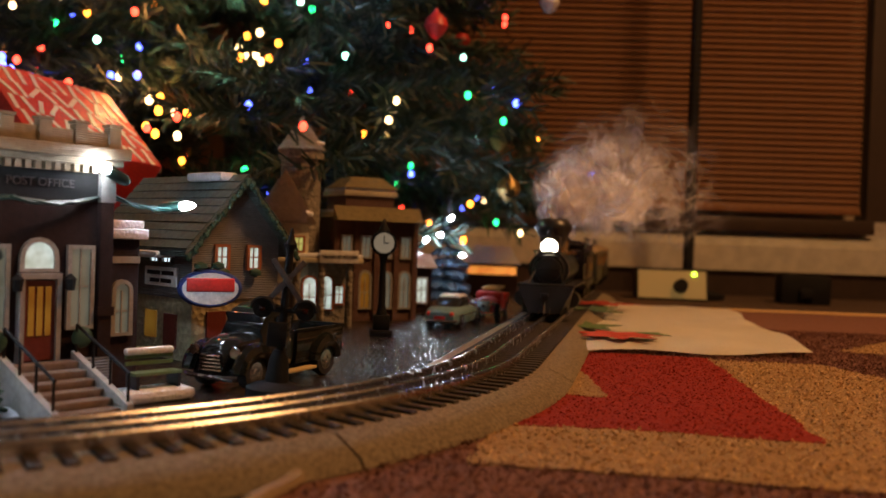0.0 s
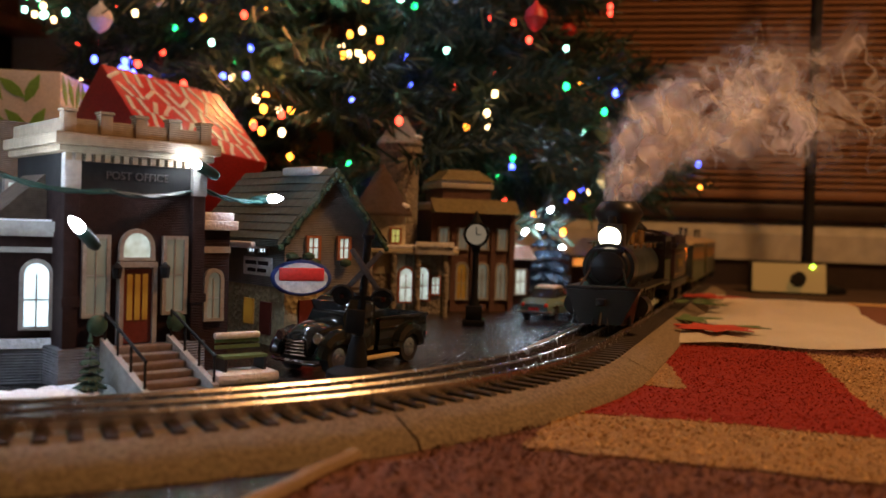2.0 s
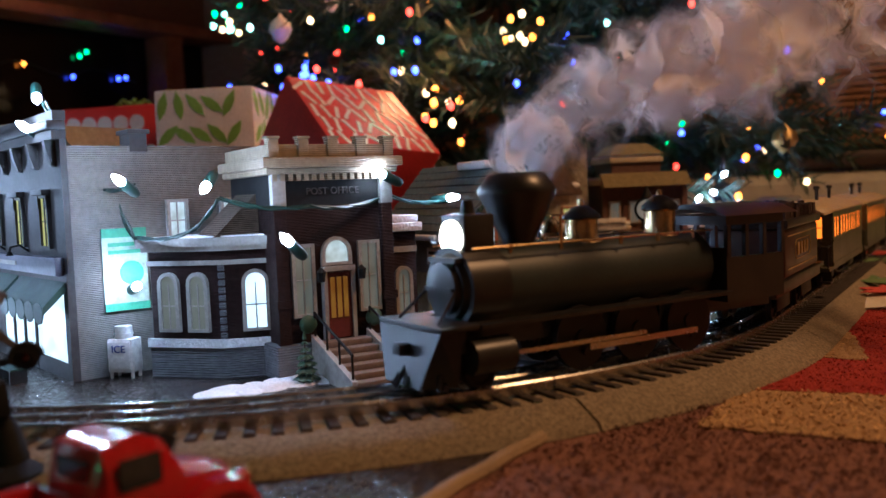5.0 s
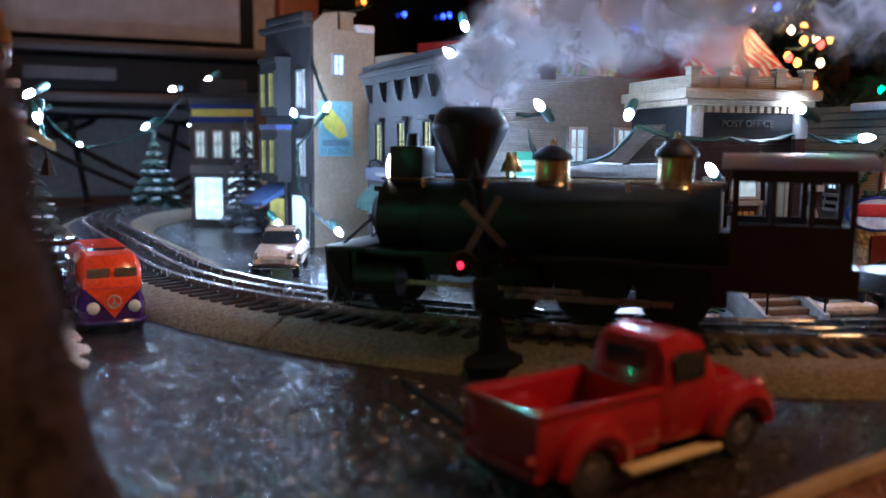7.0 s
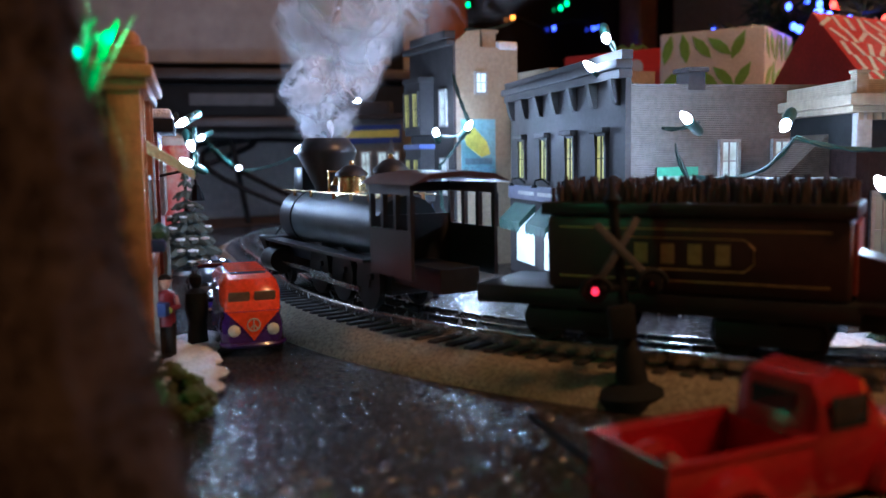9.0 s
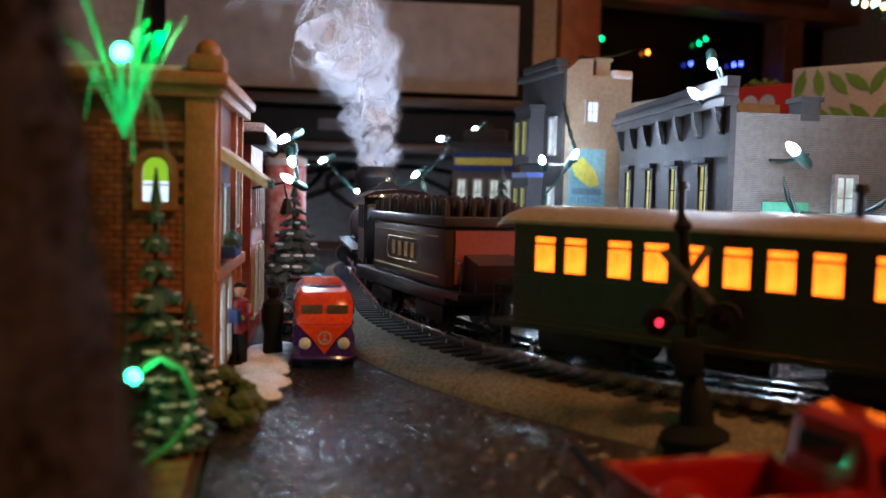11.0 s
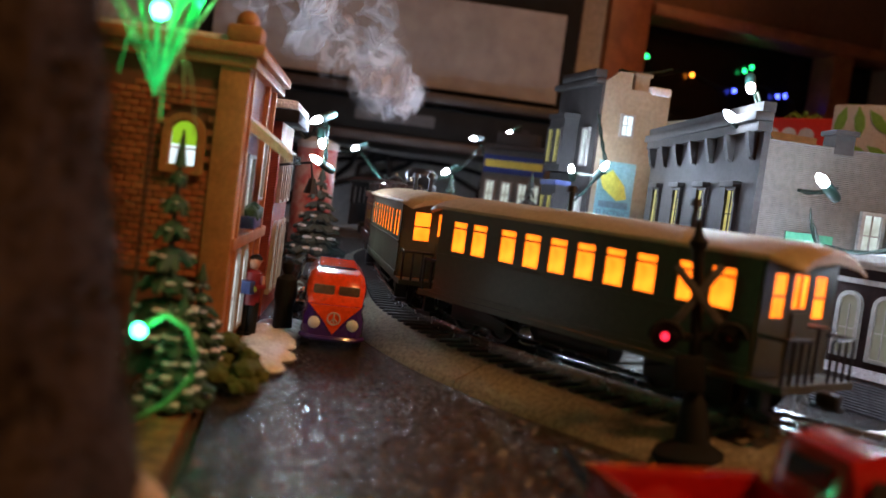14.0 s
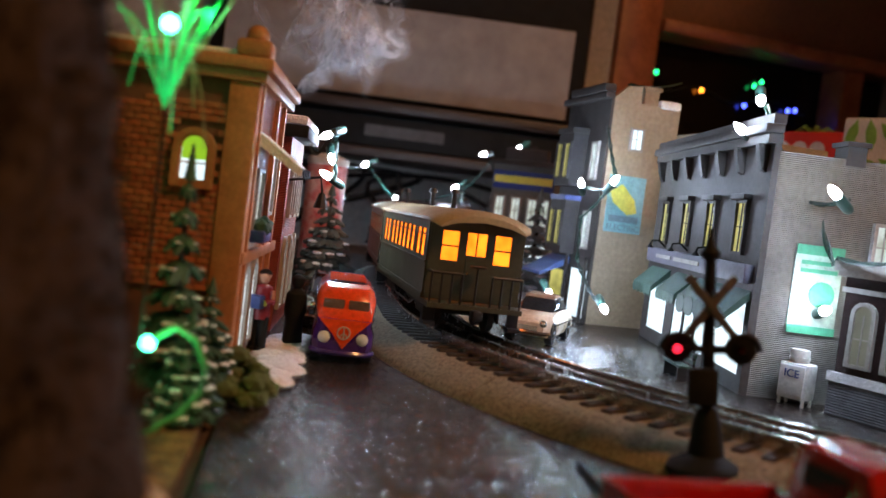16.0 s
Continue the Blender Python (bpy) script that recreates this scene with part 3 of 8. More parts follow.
rr_ = random.Random(12)
tufts = {"red": ([], []), "tan": ([], []), "brown": ([], [])}
for k in range(95000):
    x, y = rr_.uniform(-0.06, 0.60), -0.05 + 1.05 * rr_.random() ** 0.9
    jx, jy = x + rr_.uniform(-0.002, 0.002), y + rr_.uniform(-0.002, 0.002)
    if not inside(x, y, EDGE) or (y > 0.28 and x < 0.03 + 0.17 * (y - 0.33)):
        continue
    if inside(jx, jy, TAN_SQUARE) or (any(inside(jx, jy, q) for q in TAN_PATCHES[:3]) and not inside(jx, jy, RED_PATCH)):
        kind = "tan"
    else:
        kind = "red" if inside(jx, jy, RED_PATCH) else "brown"
    vs, fs = tufts[kind]
    a, h, w = rr_.uniform(0, 6.283), rr_.uniform(0.0012, 0.0020), rr_.uniform(0.0004, 0.0008)
    lx, ly = rr_.uniform(-0.003, 0.003), rr_.uniform(-0.003, 0.003)
    i = len(vs)
    vs += [(x - w * math.cos(a), y - w * math.sin(a), 0), (x + w * math.cos(a), y + w * math.sin(a), 0), (x + lx + w * 0.7 * math.cos(a), y + ly + w * 0.7 * math.sin(a), h), (x + lx - w * 0.7 * math.cos(a), y + ly - w * 0.7 * math.sin(a), h)]
    fs.append((i, i + 1, i + 2, i + 3))
for kind, mat_ in (("red", RUG_RED), ("tan", RUG_TAN), ("brown", RUG_BROWN)):
    tm = bpy.data.meshes.new("tufting")
    tm.from_pydata(tufts[kind][0], [], tufts[kind][1])
    tm.materials.append(mat_)
    tagged(part("tufting", tm, mat_, rug, "short rough " + kind + " tufting"), kind="stuff")

mat_ob = solid("street_mat", Shape().prism([(-0.105, -0.6), (-0.063, 0.0), (-0.025, 0.19), (-0.005, 0.275), (0.011, 0.33), (0.10, 0.5), (0.2, 1.0), (0.27, 1.5), (-0.6, 1.5), (-1.3, 0.9), (-1.25, 0.1), (-1.1, -0.1), (-0.40, 0.03), (-0.336, 0.029), (-0.259, -0.001), (-0.19, -0.028), (-0.17, -0.6)], "z", -0.0038, 0.0), STREET, "dark glossy vinyl street mat with cobble relief", "mat", kind="structure")
solid("leaf_litter_mat", Shape().prism([(-1.1, -0.105), (-0.40, 0.025), (-0.338, 0.024), (-0.261, -0.006), (-0.195, -0.032), (-0.175, -0.6), (-1.2, -0.6)], "z", -0.0038, 0.001), surface("orange_litter", (0.3, 0.14, 0.04), 0.9, second=(0.12, 0.06, 0.02), scale=150, fine=500, bump=0.8, amount=0.9), "mottled brown and orange mat beside the street", "mat", kind="structure")
cordpts = [(-0.09, -0.3, 0.001), (-0.052, 0.05, 0.001), (-0.021, 0.18, 0.001), (-0.008, 0.24, 0.001), (0.002, 0.29, 0.0015), (0.004, 0.316, 0.002), (-0.002, 0.335, 0.002)]
cord_line = []
for a, b in zip(cordpts, cordpts[1:]):
    for k in range(6):
        u = k / 6
        cord_line.append(tuple(a[i] + (b[i] - a[i]) * u + (0.0012 * math.sin(6 * u + a[1] * 40) if i == 0 else 0) for i in range(3)))
solid("cord", Shape().tube(cord_line, 0.0035, 8), CORD, "tan cloth-covered cord lying along the mat edge", "cord")

towel = thing("tea_towel", "white cotton cloth with a printed poinsettia, on the rug", "cloth", pose(0, 0, 0.001))
sh = Shape()
corners = [Vector((0.140, 0.70)), Vector((0.372, 0.735)), Vector((0.46, 1.30)), Vector((0.222, 1.33))]
grid = []
for i in range(13):
    row = []
    for j in range(25):
        u, w = i / 12, j / 24
        p = corners[0].lerp(corners[1], u).lerp(corners[3].lerp(corners[2], u), w)
        lift = 0.002 + 0.0022 * math.sin(7 * u + 3 * w) ** 2 + 0.003 * (math.sin(11 * w + 2 * u) ** 2) * (0.4 + 0.6 * abs(u - 0.5))
        if j == 0:
            lift = 0.0015 + 0.003 * math.sin(5 * u) ** 2
        row.append(sh.bm.verts.new((p.x + 0.006 * math.sin(9 * w), p.y + 0.004 * math.sin(8 * u), lift)))
    grid.append(row)
for i in range(12):
    for j in range(24):
        sh.bm.faces.new((grid[i][j], grid[i + 1][j], grid[i + 1][j + 1], grid[i][j + 1]))
geo = bmesh.ops.solidify(sh.bm, geom=sh.bm.faces[:], thickness=0.0012)
part("cloth", sh, CLOTH, towel)
petal = [(0.004, -0.003), (0.014, -0.009), (0.026, -0.008), (0.040, 0.0), (0.026, 0.008), (0.014, 0.009), (0.004, 0.003)]
PRINT = [(LEAF_GREEN, 0.178, 0.86, a, 1.35) for a in (20, 75, 130, 185, 240, 300)] + [(FLOWER_RED, 0.205, 0.785, a, 1.1) for a in (0, 52, 105, 160, 215, 268, 318)] + [(LEAF_GREEN, 0.225, 0.80, a, 0.9) for a in (-25, 35)] + [(FLOWER_RED, 0.24, 1.16, a, 1.5) for a in (0, 70, 150, 220, 290)] + [(LEAF_GREEN, 0.215, 1.06, a, 1.5) for a in (40, 120, 200, 310)]
for k, (mat_, x, y, ang, r) in enumerate(PRINT):
    part("petal" if mat_ is FLOWER_RED else "leaf", Shape().prism([(px_ * r, py_ * r) for px_, py_ in petal], "z", 0, 0.0005), mat_, towel, m=pose(x, y, 0.0085 + 0.012 * (y - 0.78) + 0.0002 * (k % 7), 0, 0, ang), smooth=False)

amp = thing("train_transformer", "cream-fronted toy train transformer with a black knob", "transformer", pose(0.445, 1.60, -0.004, 0, 0, -6))
part("case", Shape().prism([(0, 0), (0.018, 0.058), (0.075, 0.058), (0.085, 0)], "x", -0.065, 0.065), MATTE_BLACK, amp)
part("face", Shape().prism([(-0.003, 0.004), (0.0135, 0.055), (0.0175, 0.055), (0.001, 0.004)], "x", -0.062, 0.062), AMP_FACE, amp, "cream lit front panel")
part("knob", Shape().cyl((0.015, 0.004, 0.026), (0.015, -0.014, 0.03), 0.0135, 0.012), MATTE_BLACK, amp)
part("indicator", Shape().ball((0.04, 0.010, 0.05), 0.004), LED_GREEN, amp)
bx = thing("power_brick", "small black power supply on the floor", "power supply", pose(0.70, 1.64, -0.004, 0, 0, -8))
part("case", Shape().box(-0.045, 0.045, -0.03, 0.03, 0, 0.055, 0.004), MATTE_BLACK, bx)
part("plug", Shape().box(-0.012, 0.012, -0.04, -0.03, 0.012, 0.03, 0.002), MATTE_BLACK, bx)

# ---------------------------------------------------------------- track
CENTRE, RADIUS = Vector((-0.3451, 0.6253)), 0.436
A_IN, A_OUT, RUN = radians(-11.0), radians(-112.5), 0.30
ARC = RADIUS * (A_IN - A_OUT)


def on_line(s):
    """Place and heading on the middle rail, s metres past the start of the front curve."""
    def curve(a):
        return CENTRE + RADIUS * Vector((math.cos(a), math.sin(a))), a - math.pi / 2
    if s < 0:
        p, h = curve(A_IN)
        return p + s * Vector((math.cos(h), math.sin(h))), h
    if s < ARC:
        return curve(A_IN - s / RADIUS)
    p, h = curve(A_OUT)
    d = Vector((math.cos(h), math.sin(h)))
    if s < ARC + RUN:
        return p + (s - ARC) * d, h
    c = p + RUN * d + RADIUS * Vector((math.sin(h), -math.cos(h)))
    h2 = h - (s - ARC - RUN) / RADIUS
    return c + RADIUS * Vector((-math.sin(h2), math.cos(h2))), h2


PROFILE = [(-0.054, 0.0), (-0.052, 0.004), (-0.036, 0.0118), (0.036, 0.0118), (0.052, 0.004), (0.054, 0.0)]
RAIL_Z = 0.0195


def swept(a, b, profile, off=0.0, step=0.012):
    n = max(2, int((b - a) / step))
    rings = []
    for i in range(n + 1):
        p, h = on_line(a + (b - a) * i / n)
        side = Vector((-math.sin(h), math.cos(h)))
        rings.append([(p.x + side.x * (q + off), p.y + side.y * (q + off), z) for q, z in profile])
    return Shape().loft(rings)


JOINT = RADIUS * (A_IN - radians(-41))
CUTS = [-0.95, -0.70, -0.447, -0.193, 0.0, JOINT, JOINT + RADIUS * radians(45), ARC, ARC + 0.18, ARC + RUN, ARC + RUN + 0.36, ARC + RUN + 0.72, ARC + RUN + 0.98]
tie_mesh = mesh_of("tie", Shape().box(-0.0027, 0.0027, -0.0315, 0.0315, 0.0, 0.0019, 0.0004, taper=0.97), TIE)
for a, b in zip(CUTS, CUTS[1:]):
    sec = thing("track_section", "three-rail toy train track on moulded grey-tan ballast", "track", pose(0, 0, 0), "train track sections")
    part("roadbed", swept(a + 0.0007, b - 0.0007, PROFILE), BALLAST, sec)
    for off in (-0.0165, 0.0, 0.0165):
        part("rail", swept(a + 0.0004, b - 0.0004, [(-0.0014, 0.0135), (-0.0016, RAIL_Z - 0.001), (-0.0008, RAIL_Z), (0.0008, RAIL_Z), (0.0016, RAIL_Z - 0.001), (0.0014, 0.0135)], off), STEEL, sec)
    n = round((b - a) / 0.0115)
    for i in range(n):
        p, h = on_line(a + (i + 0.5) * (b - a) / n)
        part("tie", tie_mesh, TIE, sec, m=pose(p.x, p.y, 0.0114, 0, 0, math.degrees(h)))

# ---------------------------------------------------------------- train
SPEED, STACK0 = 0.1235, -0.379      # metres a second; where the chimney would start at that pace


def wheel_mesh(r, spokes):
    """One spoked wheel with a crank pin, its outer face towards +y."""
    s = Shape()
    s.lathe([(r * 0.82, -0.002), (r, -0.002), (r, 0.002), (r * 0.82, 0.002), (r * 0.8, 0.0)], n=20, m=pose(0, 0, 0, 90))
    s.cyl((0, -0.003, 0), (0, 0.003, 0), r * 0.25, n=10)
    for k in range(spokes):
        a = 2 * math.pi * k / spokes
        s.cyl((0, 0, 0), (r * 0.85 * math.cos(a), 0, r * 0.85 * math.sin(a)), r * 0.07, n=5)
    s.cyl((r * 0.45, 0, 0), (r * 0.45, 0.004, 0), r * 0.12, n=6)
    return mesh_of("wheel", s, IRON), mesh_of("axle", Shape().cyl((0, -0.018, 0), (0, 0.018, 0), r * 0.14, n=8), IRON)


def disc_wheel(r):
    s = Shape().lathe([(r * 0.2, -0.003), (r * 0.3, -0.0012), (r * 0.8, -0.0008), (r * 1.08, -0.002), (r * 1.08, -0.0012), (r, -0.001), (r, 0.002), (r * 0.84, 0.002), (r * 0.78, 0.0006), (r * 0.32, 0.0012), (r * 0.26, 0.003)], n=24, m=pose(0, 0, 0, -90))
    return mesh_of("wheel", s, IRON), mesh_of("axle", Shape().cyl((0, -0.018, 0), (0, 0.018, 0), r * 0.16, n=8), IRON)


DRIVER, SMALL = wheel_mesh(0.0185, 10), disc_wheel(0.0105)
WHEELS = []          # (object, local x, local z, radius)


def wheels(parent, x, r, meshes, name):
    ob = part(name, meshes[1], IRON, parent)
    ob.matrix_basis = pose(x, 0, r)
    part("wheel", meshes[0], IRON, ob, m=pose(0, 0.0165, 0))
    part("wheel", meshes[0], IRON, ob, m=pose(0, -0.0165, 0, 0, 0, 180))
    WHEELS.append((ob, x, r, r))
    return ob


def locomotive():
    e = thing("steam_locomotive", "black toy steam locomotive with a diamond chimney and brass domes", "locomotive", pose(0, 0, RAIL_Z))
    part("boiler", Shape().cyl((-0.135, 0, 0.052), (0.022, 0, 0.052), 0.0215, n=32), BOILER, e, "dull gunmetal boiler barrel")
    part("smokebox", Shape().cyl((0.022, 0, 0.052), (0.047, 0, 0.052), 0.0222, n=32).cyl((0.047, 0, 0.052), (0.05, 0, 0.052), 0.019, 0.017, n=32), BLACK, e)
    door = part("smokebox_door", Shape().lathe([(0.015, 0), (0.014, 0.003), (0.004, 0.005)], m=pose(0.05, 0, 0.052, 0, 90, 0)), BLACK, e)
    part("hinge", Shape().box(0.052, 0.055, -0.013, 0.013, 0.051, 0.053), IRON, door)
    part("chimney", Shape().lathe([(0.0105, 0.018), (0.0075, 0.024), (0.0072, 0.046), (0.0095, 0.058), (0.0215, 0.083), (0.0215, 0.086), (0.016, 0.094), (0.014, 0.095), (0.012, 0.0945), (0.012, 0.085)], n=28, m=pose(0.0, 0, 0.018)), BLACK, e, "flared diamond chimney")
    hl = part("headlamp", Shape().box(0.024, 0.044, -0.011, 0.011, 0.0685, 0.0915, 0.0015).cyl((0.034, 0, 0.0915), (0.034, 0, 0.0985), 0.004, 0.003).box(0.022, 0.052, -0.013, 0.013, 0.066, 0.0688), BLACK, e)
    part("lens", Shape().cyl((0.0435, 0, 0.079), (0.0462, 0, 0.079), 0.0092, n=24), HEADLIGHT, hl)
    part("bracket", Shape().tube([(0.05, 0.008, 0.056), (0.05, 0.008, 0.069)], 0.002).tube([(0.05, -0.008, 0.056), (0.05, -0.008, 0.069)], 0.002), BLACK, hl)
    for x, r, h in ((-0.047, 0.0095, 0.021), (-0.112, 0.0095, 0.025)):
        d = part("dome", Shape().lathe([(r * 1.25, 0.0), (r, 0.004), (r, h * 0.62), (r * 1.15, h * 0.66), (r * 1.1, h * 0.74), (r * 0.5, h * 0.95), (r * 0.2, h), (r * 0.16, h + 0.004)], m=pose(x, 0, 0.071)), BRASS, e, "brass dome with a dark cap")
        part("cap", Shape().lathe([(r * 1.2, h * 0.66), (r * 1.15, h * 0.76), (r * 0.55, h * 0.97), (r * 0.22, h * 1.02)], m=pose(x, 0, 0.0712)), IRON, d)
    part("bell", Shape().lathe([(0.0065, 0), (0.005, 0.004), (0.003, 0.008), (0.001, 0.009)], m=pose(-0.024, 0, 0.078)).tube([(-0.024, -0.008, 0.072), (-0.024, -0.008, 0.088), (-0.024, 0.008, 0.088), (-0.024, 0.008, 0.072)], 0.001), BRASS, e)
    cab = part("cab", Shape().box(-0.142, -0.140, -0.027, 0.027, 0.028, 0.062), BLACK, e)
    for y in (-0.026, 0.026):
        part("side_panel", Shape().box(-0.195, -0.142, y - 0.001, y + 0.001, 0.028, 0.056), BLACK, cab)
        part("header", Shape().box(-0.195, -0.142, y - 0.001, y + 0.001, 0.076, 0.082), BLACK, cab)
    part("header", Shape().box(-0.142, -0.140, -0.027, 0.027, 0.076, 0.082), BLACK, cab)
    for y in (-0.026, 0.026):
        for x in (-0.194, -0.176, -0.159, -0.142):
            part("post", Shape().box(x - 0.0015, x + 0.0015, y - 0.0015, y + 0.0015, 0.056, 0.076), BLACK, cab)
    part("roof", Shape().prism([(-0.031, 0.082), (-0.02, 0.0875), (0, 0.0895), (0.02, 0.0875), (0.031, 0.082), (0.02, 0.0845), (0, 0.0865), (-0.02, 0.0845)], "x", -0.205, -0.135), TENDER_BROWN, cab)
    for y in (-0.026, 0.026):
        part("running_board", Shape().box(-0.14, 0.05, y - 0.006, y + 0.006, 0.0335, 0.0355), BLACK, e)
        part("handrail", Shape().tube([(-0.138, y * 0.7, 0.0735), (0.045, y * 0.7, 0.0735)], 0.0007), BRASS, e)
        part("cylinder", Shape().cyl((0.03, y, 0.019), (0.055, y, 0.019), 0.0095), BLACK, e)
        rod = part("side_rod", Shape().box(-0.115, -0.028, y * 0.92 - 0.001, y * 0.92 + 0.001, 0.012, 0.0155), STEEL, e)
        part("main_rod", Shape().box(-0.07, 0.03, y - 0.001, y + 0.001, 0.0165, 0.019), STEEL, e)
        for x in (-0.12, -0.09, -0.06, -0.015, 0.02):
            part("stanchion", Shape().cyl((x, y * 0.7, 0.0695), (x, y * 0.7, 0.0745), 0.0012, n=6), BRASS, e)
    part("frame", Shape().box(-0.2, 0.06, -0.012, 0.012, 0.02, 0.034), BLACK, e)
    part("firebox", Shape().box(-0.14, -0.095, -0.0135, 0.0135, 0.012, 0.05), BLACK, e)
    part("pilot_beam", Shape().box(0.056, 0.066, -0.027, 0.027, 0.021, 0.033, 0.001), BLACK, e)
    part("pilot_deck", Shape().box(0.050, 0.074, -0.031, 0.031, 0.0335, 0.0362, 0.0006), BLACK, e)
    part("plough", Shape().loft([[(0.060, -0.030, 0.0335), (0.074, -0.030, 0.0335), (0.074, 0.030, 0.0335), (0.060, 0.030, 0.0335)], [(0.060, -0.024, 0.004), (0.079, -0.017, 0.004), (0.079, 0.017, 0.004), (0.060, 0.024, 0.004)]]), BLACK, e, "black sheet plough in front of the wheels")
    for y in (-0.012, 0.012):
        part("stay", Shape().cyl((0.068, y * 1.6, 0.036), (0.049, y, 0.055), 0.0009, n=6), BLACK, e)
    part("coupling", Shape().box(0.072, 0.082, -0.004, 0.004, 0.02, 0.026, 0.001), IRON, e)
    pilot = part("cowcatcher", Shape().prism([(-0.024, 0.003), (0.024, 0.003), (0.024, 0.006), (-0.024, 0.006)], "x", 0.066, 0.069), BLACK, e)
    for k in range(9):
        y = -0.024 + 0.006 * k
        part("bar", Shape().cyl((0.066, y * 0.8, 0.031), (0.069 + 0.014 * (1 - abs(y) / 0.03), y, 0.003), 0.0013, n=6), BLACK, pilot)
    for x in (-0.115, -0.0715, -0.028):
        wheels(e, x, 0.0185, DRIVER, "driving_wheelset")
    wheels(e, 0.042, 0.0105, SMALL, "leading_wheelset")
    return e


def truck(parent, x):
    part("bogie", Shape().box(x - 0.022, x + 0.022, -0.0225, -0.0205, 0.006, 0.016, 0.001).box(x - 0.022, x + 0.022, 0.0205, 0.0225, 0.006, 0.016, 0.001).box(x - 0.004, x + 0.004, -0.022, 0.022, 0.008, 0.02), IRON, parent)
    for d in (-0.014, 0.014):
        wheels(parent, x + d, 0.0105, SMALL, "wheelset")


def tender():
    e = thing("tender", "dark maroon toy tender stacked with split logs", "tender", pose(0, 0, RAIL_Z))
    part("frame", Shape().box(-0.082, 0.092, -0.027, 0.027, 0.018, 0.027, 0.001), BLACK, e)
    part("tank", Shape().box(-0.078, 0.055, -0.026, 0.026, 0.027, 0.062, 0.003), TENDER_BROWN, e)
    part("flare", Shape().box(-0.08, 0.057, -0.028, 0.028, 0.062, 0.068, 0.001), BLACK, e)
    s = Shape()
    r = random.Random(7)
    for i in range(44):
        for j in range(7):
            x, y = -0.0755 + 0.00295 * i + r.uniform(-0.0005, 0.0005), -0.0235 + 0.0078 * j + r.uniform(-0.001, 0.001)
            h = 0.0755 + 0.003 * (1 - (y / 0.026) ** 2) + r.uniform(-0.0025, 0.0015)
            s.cyl((x, y, 0.062), (x + r.uniform(-0.0014, 0.0014), y + r.uniform(-0.001, 0.001), h), r.uniform(0.0013, 0.0019), r.uniform(0.0009, 0.0016), 5)
    tagged(part("cordwood", s, surface("split_firewood", (0.065, 0.042, 0.036), 0.8, second=(0.03, 0.021, 0.019), scale=220, fine=700), e, "brown split logs stacked upright", smooth=False), kind="stuff")
    for y in (-0.0263, 0.0263):
        part("stripe", Shape().box(-0.07, 0.048, y - 0.0003, y + 0.0003, 0.056, 0.0568).box(-0.07, 0.048, y - 0.0003, y + 0.0003, 0.033, 0.0338), GOLD, e)
        part("lettering", Shape().box(-0.03, -0.024, y - 0.0004, y + 0.0004, 0.041, 0.05).box(-0.018, -0.012, y - 0.0004, y + 0.0004, 0.041, 0.05).box(-0.006, 0.0, y - 0.0004, y + 0.0004, 0.041, 0.05).box(0.006, 0.012, y - 0.0004, y + 0.0004, 0.041, 0.05), GOLD, e, "gold letters too small to read")
    for y in (-0.0266, 0.0266):
        part("gold_border", Shape().tube([(-0.036, y, 0.0385), (0.018, y, 0.0385), (0.022, y, 0.042), (0.022, y, 0.049), (0.018, y, 0.0525), (-0.036, y, 0.0525), (-0.040, y, 0.049), (-0.040, y, 0.042), (-0.036, y, 0.0385)], 0.0003, 4), GOLD, e)
    part("tool_box", Shape().prism([(-0.079, 0.027), (-0.096, 0.027), (-0.096, 0.042), (-0.079, 0.047)], "y", -0.014, 0.014), TENDER_BROWN, e, "sloping box on the rear deck")
    part("rear_deck", Shape().box(-0.101, -0.0805, -0.027, 0.027, 0.0235, 0.0268), BLACK, e)
    for y in (-0.025, -0.016, 0.016, 0.025):
        part("grab_rail", Shape().tube([(-0.0995, y, 0.0265), (-0.0995, y, 0.043), (-0.092, y, 0.0445)], 0.0008), IRON, e)
    part("rear_panel", Shape().box(-0.0795, -0.078, -0.02, 0.02, 0.03, 0.06), TENDER_RED, e, "reddish rear panel")
    part("coupler", Shape().box(-0.1, -0.08, -0.004, 0.004, 0.012, 0.02, 0.001), IRON, e)
    truck(e, 0.045), truck(e, -0.045)
    return e


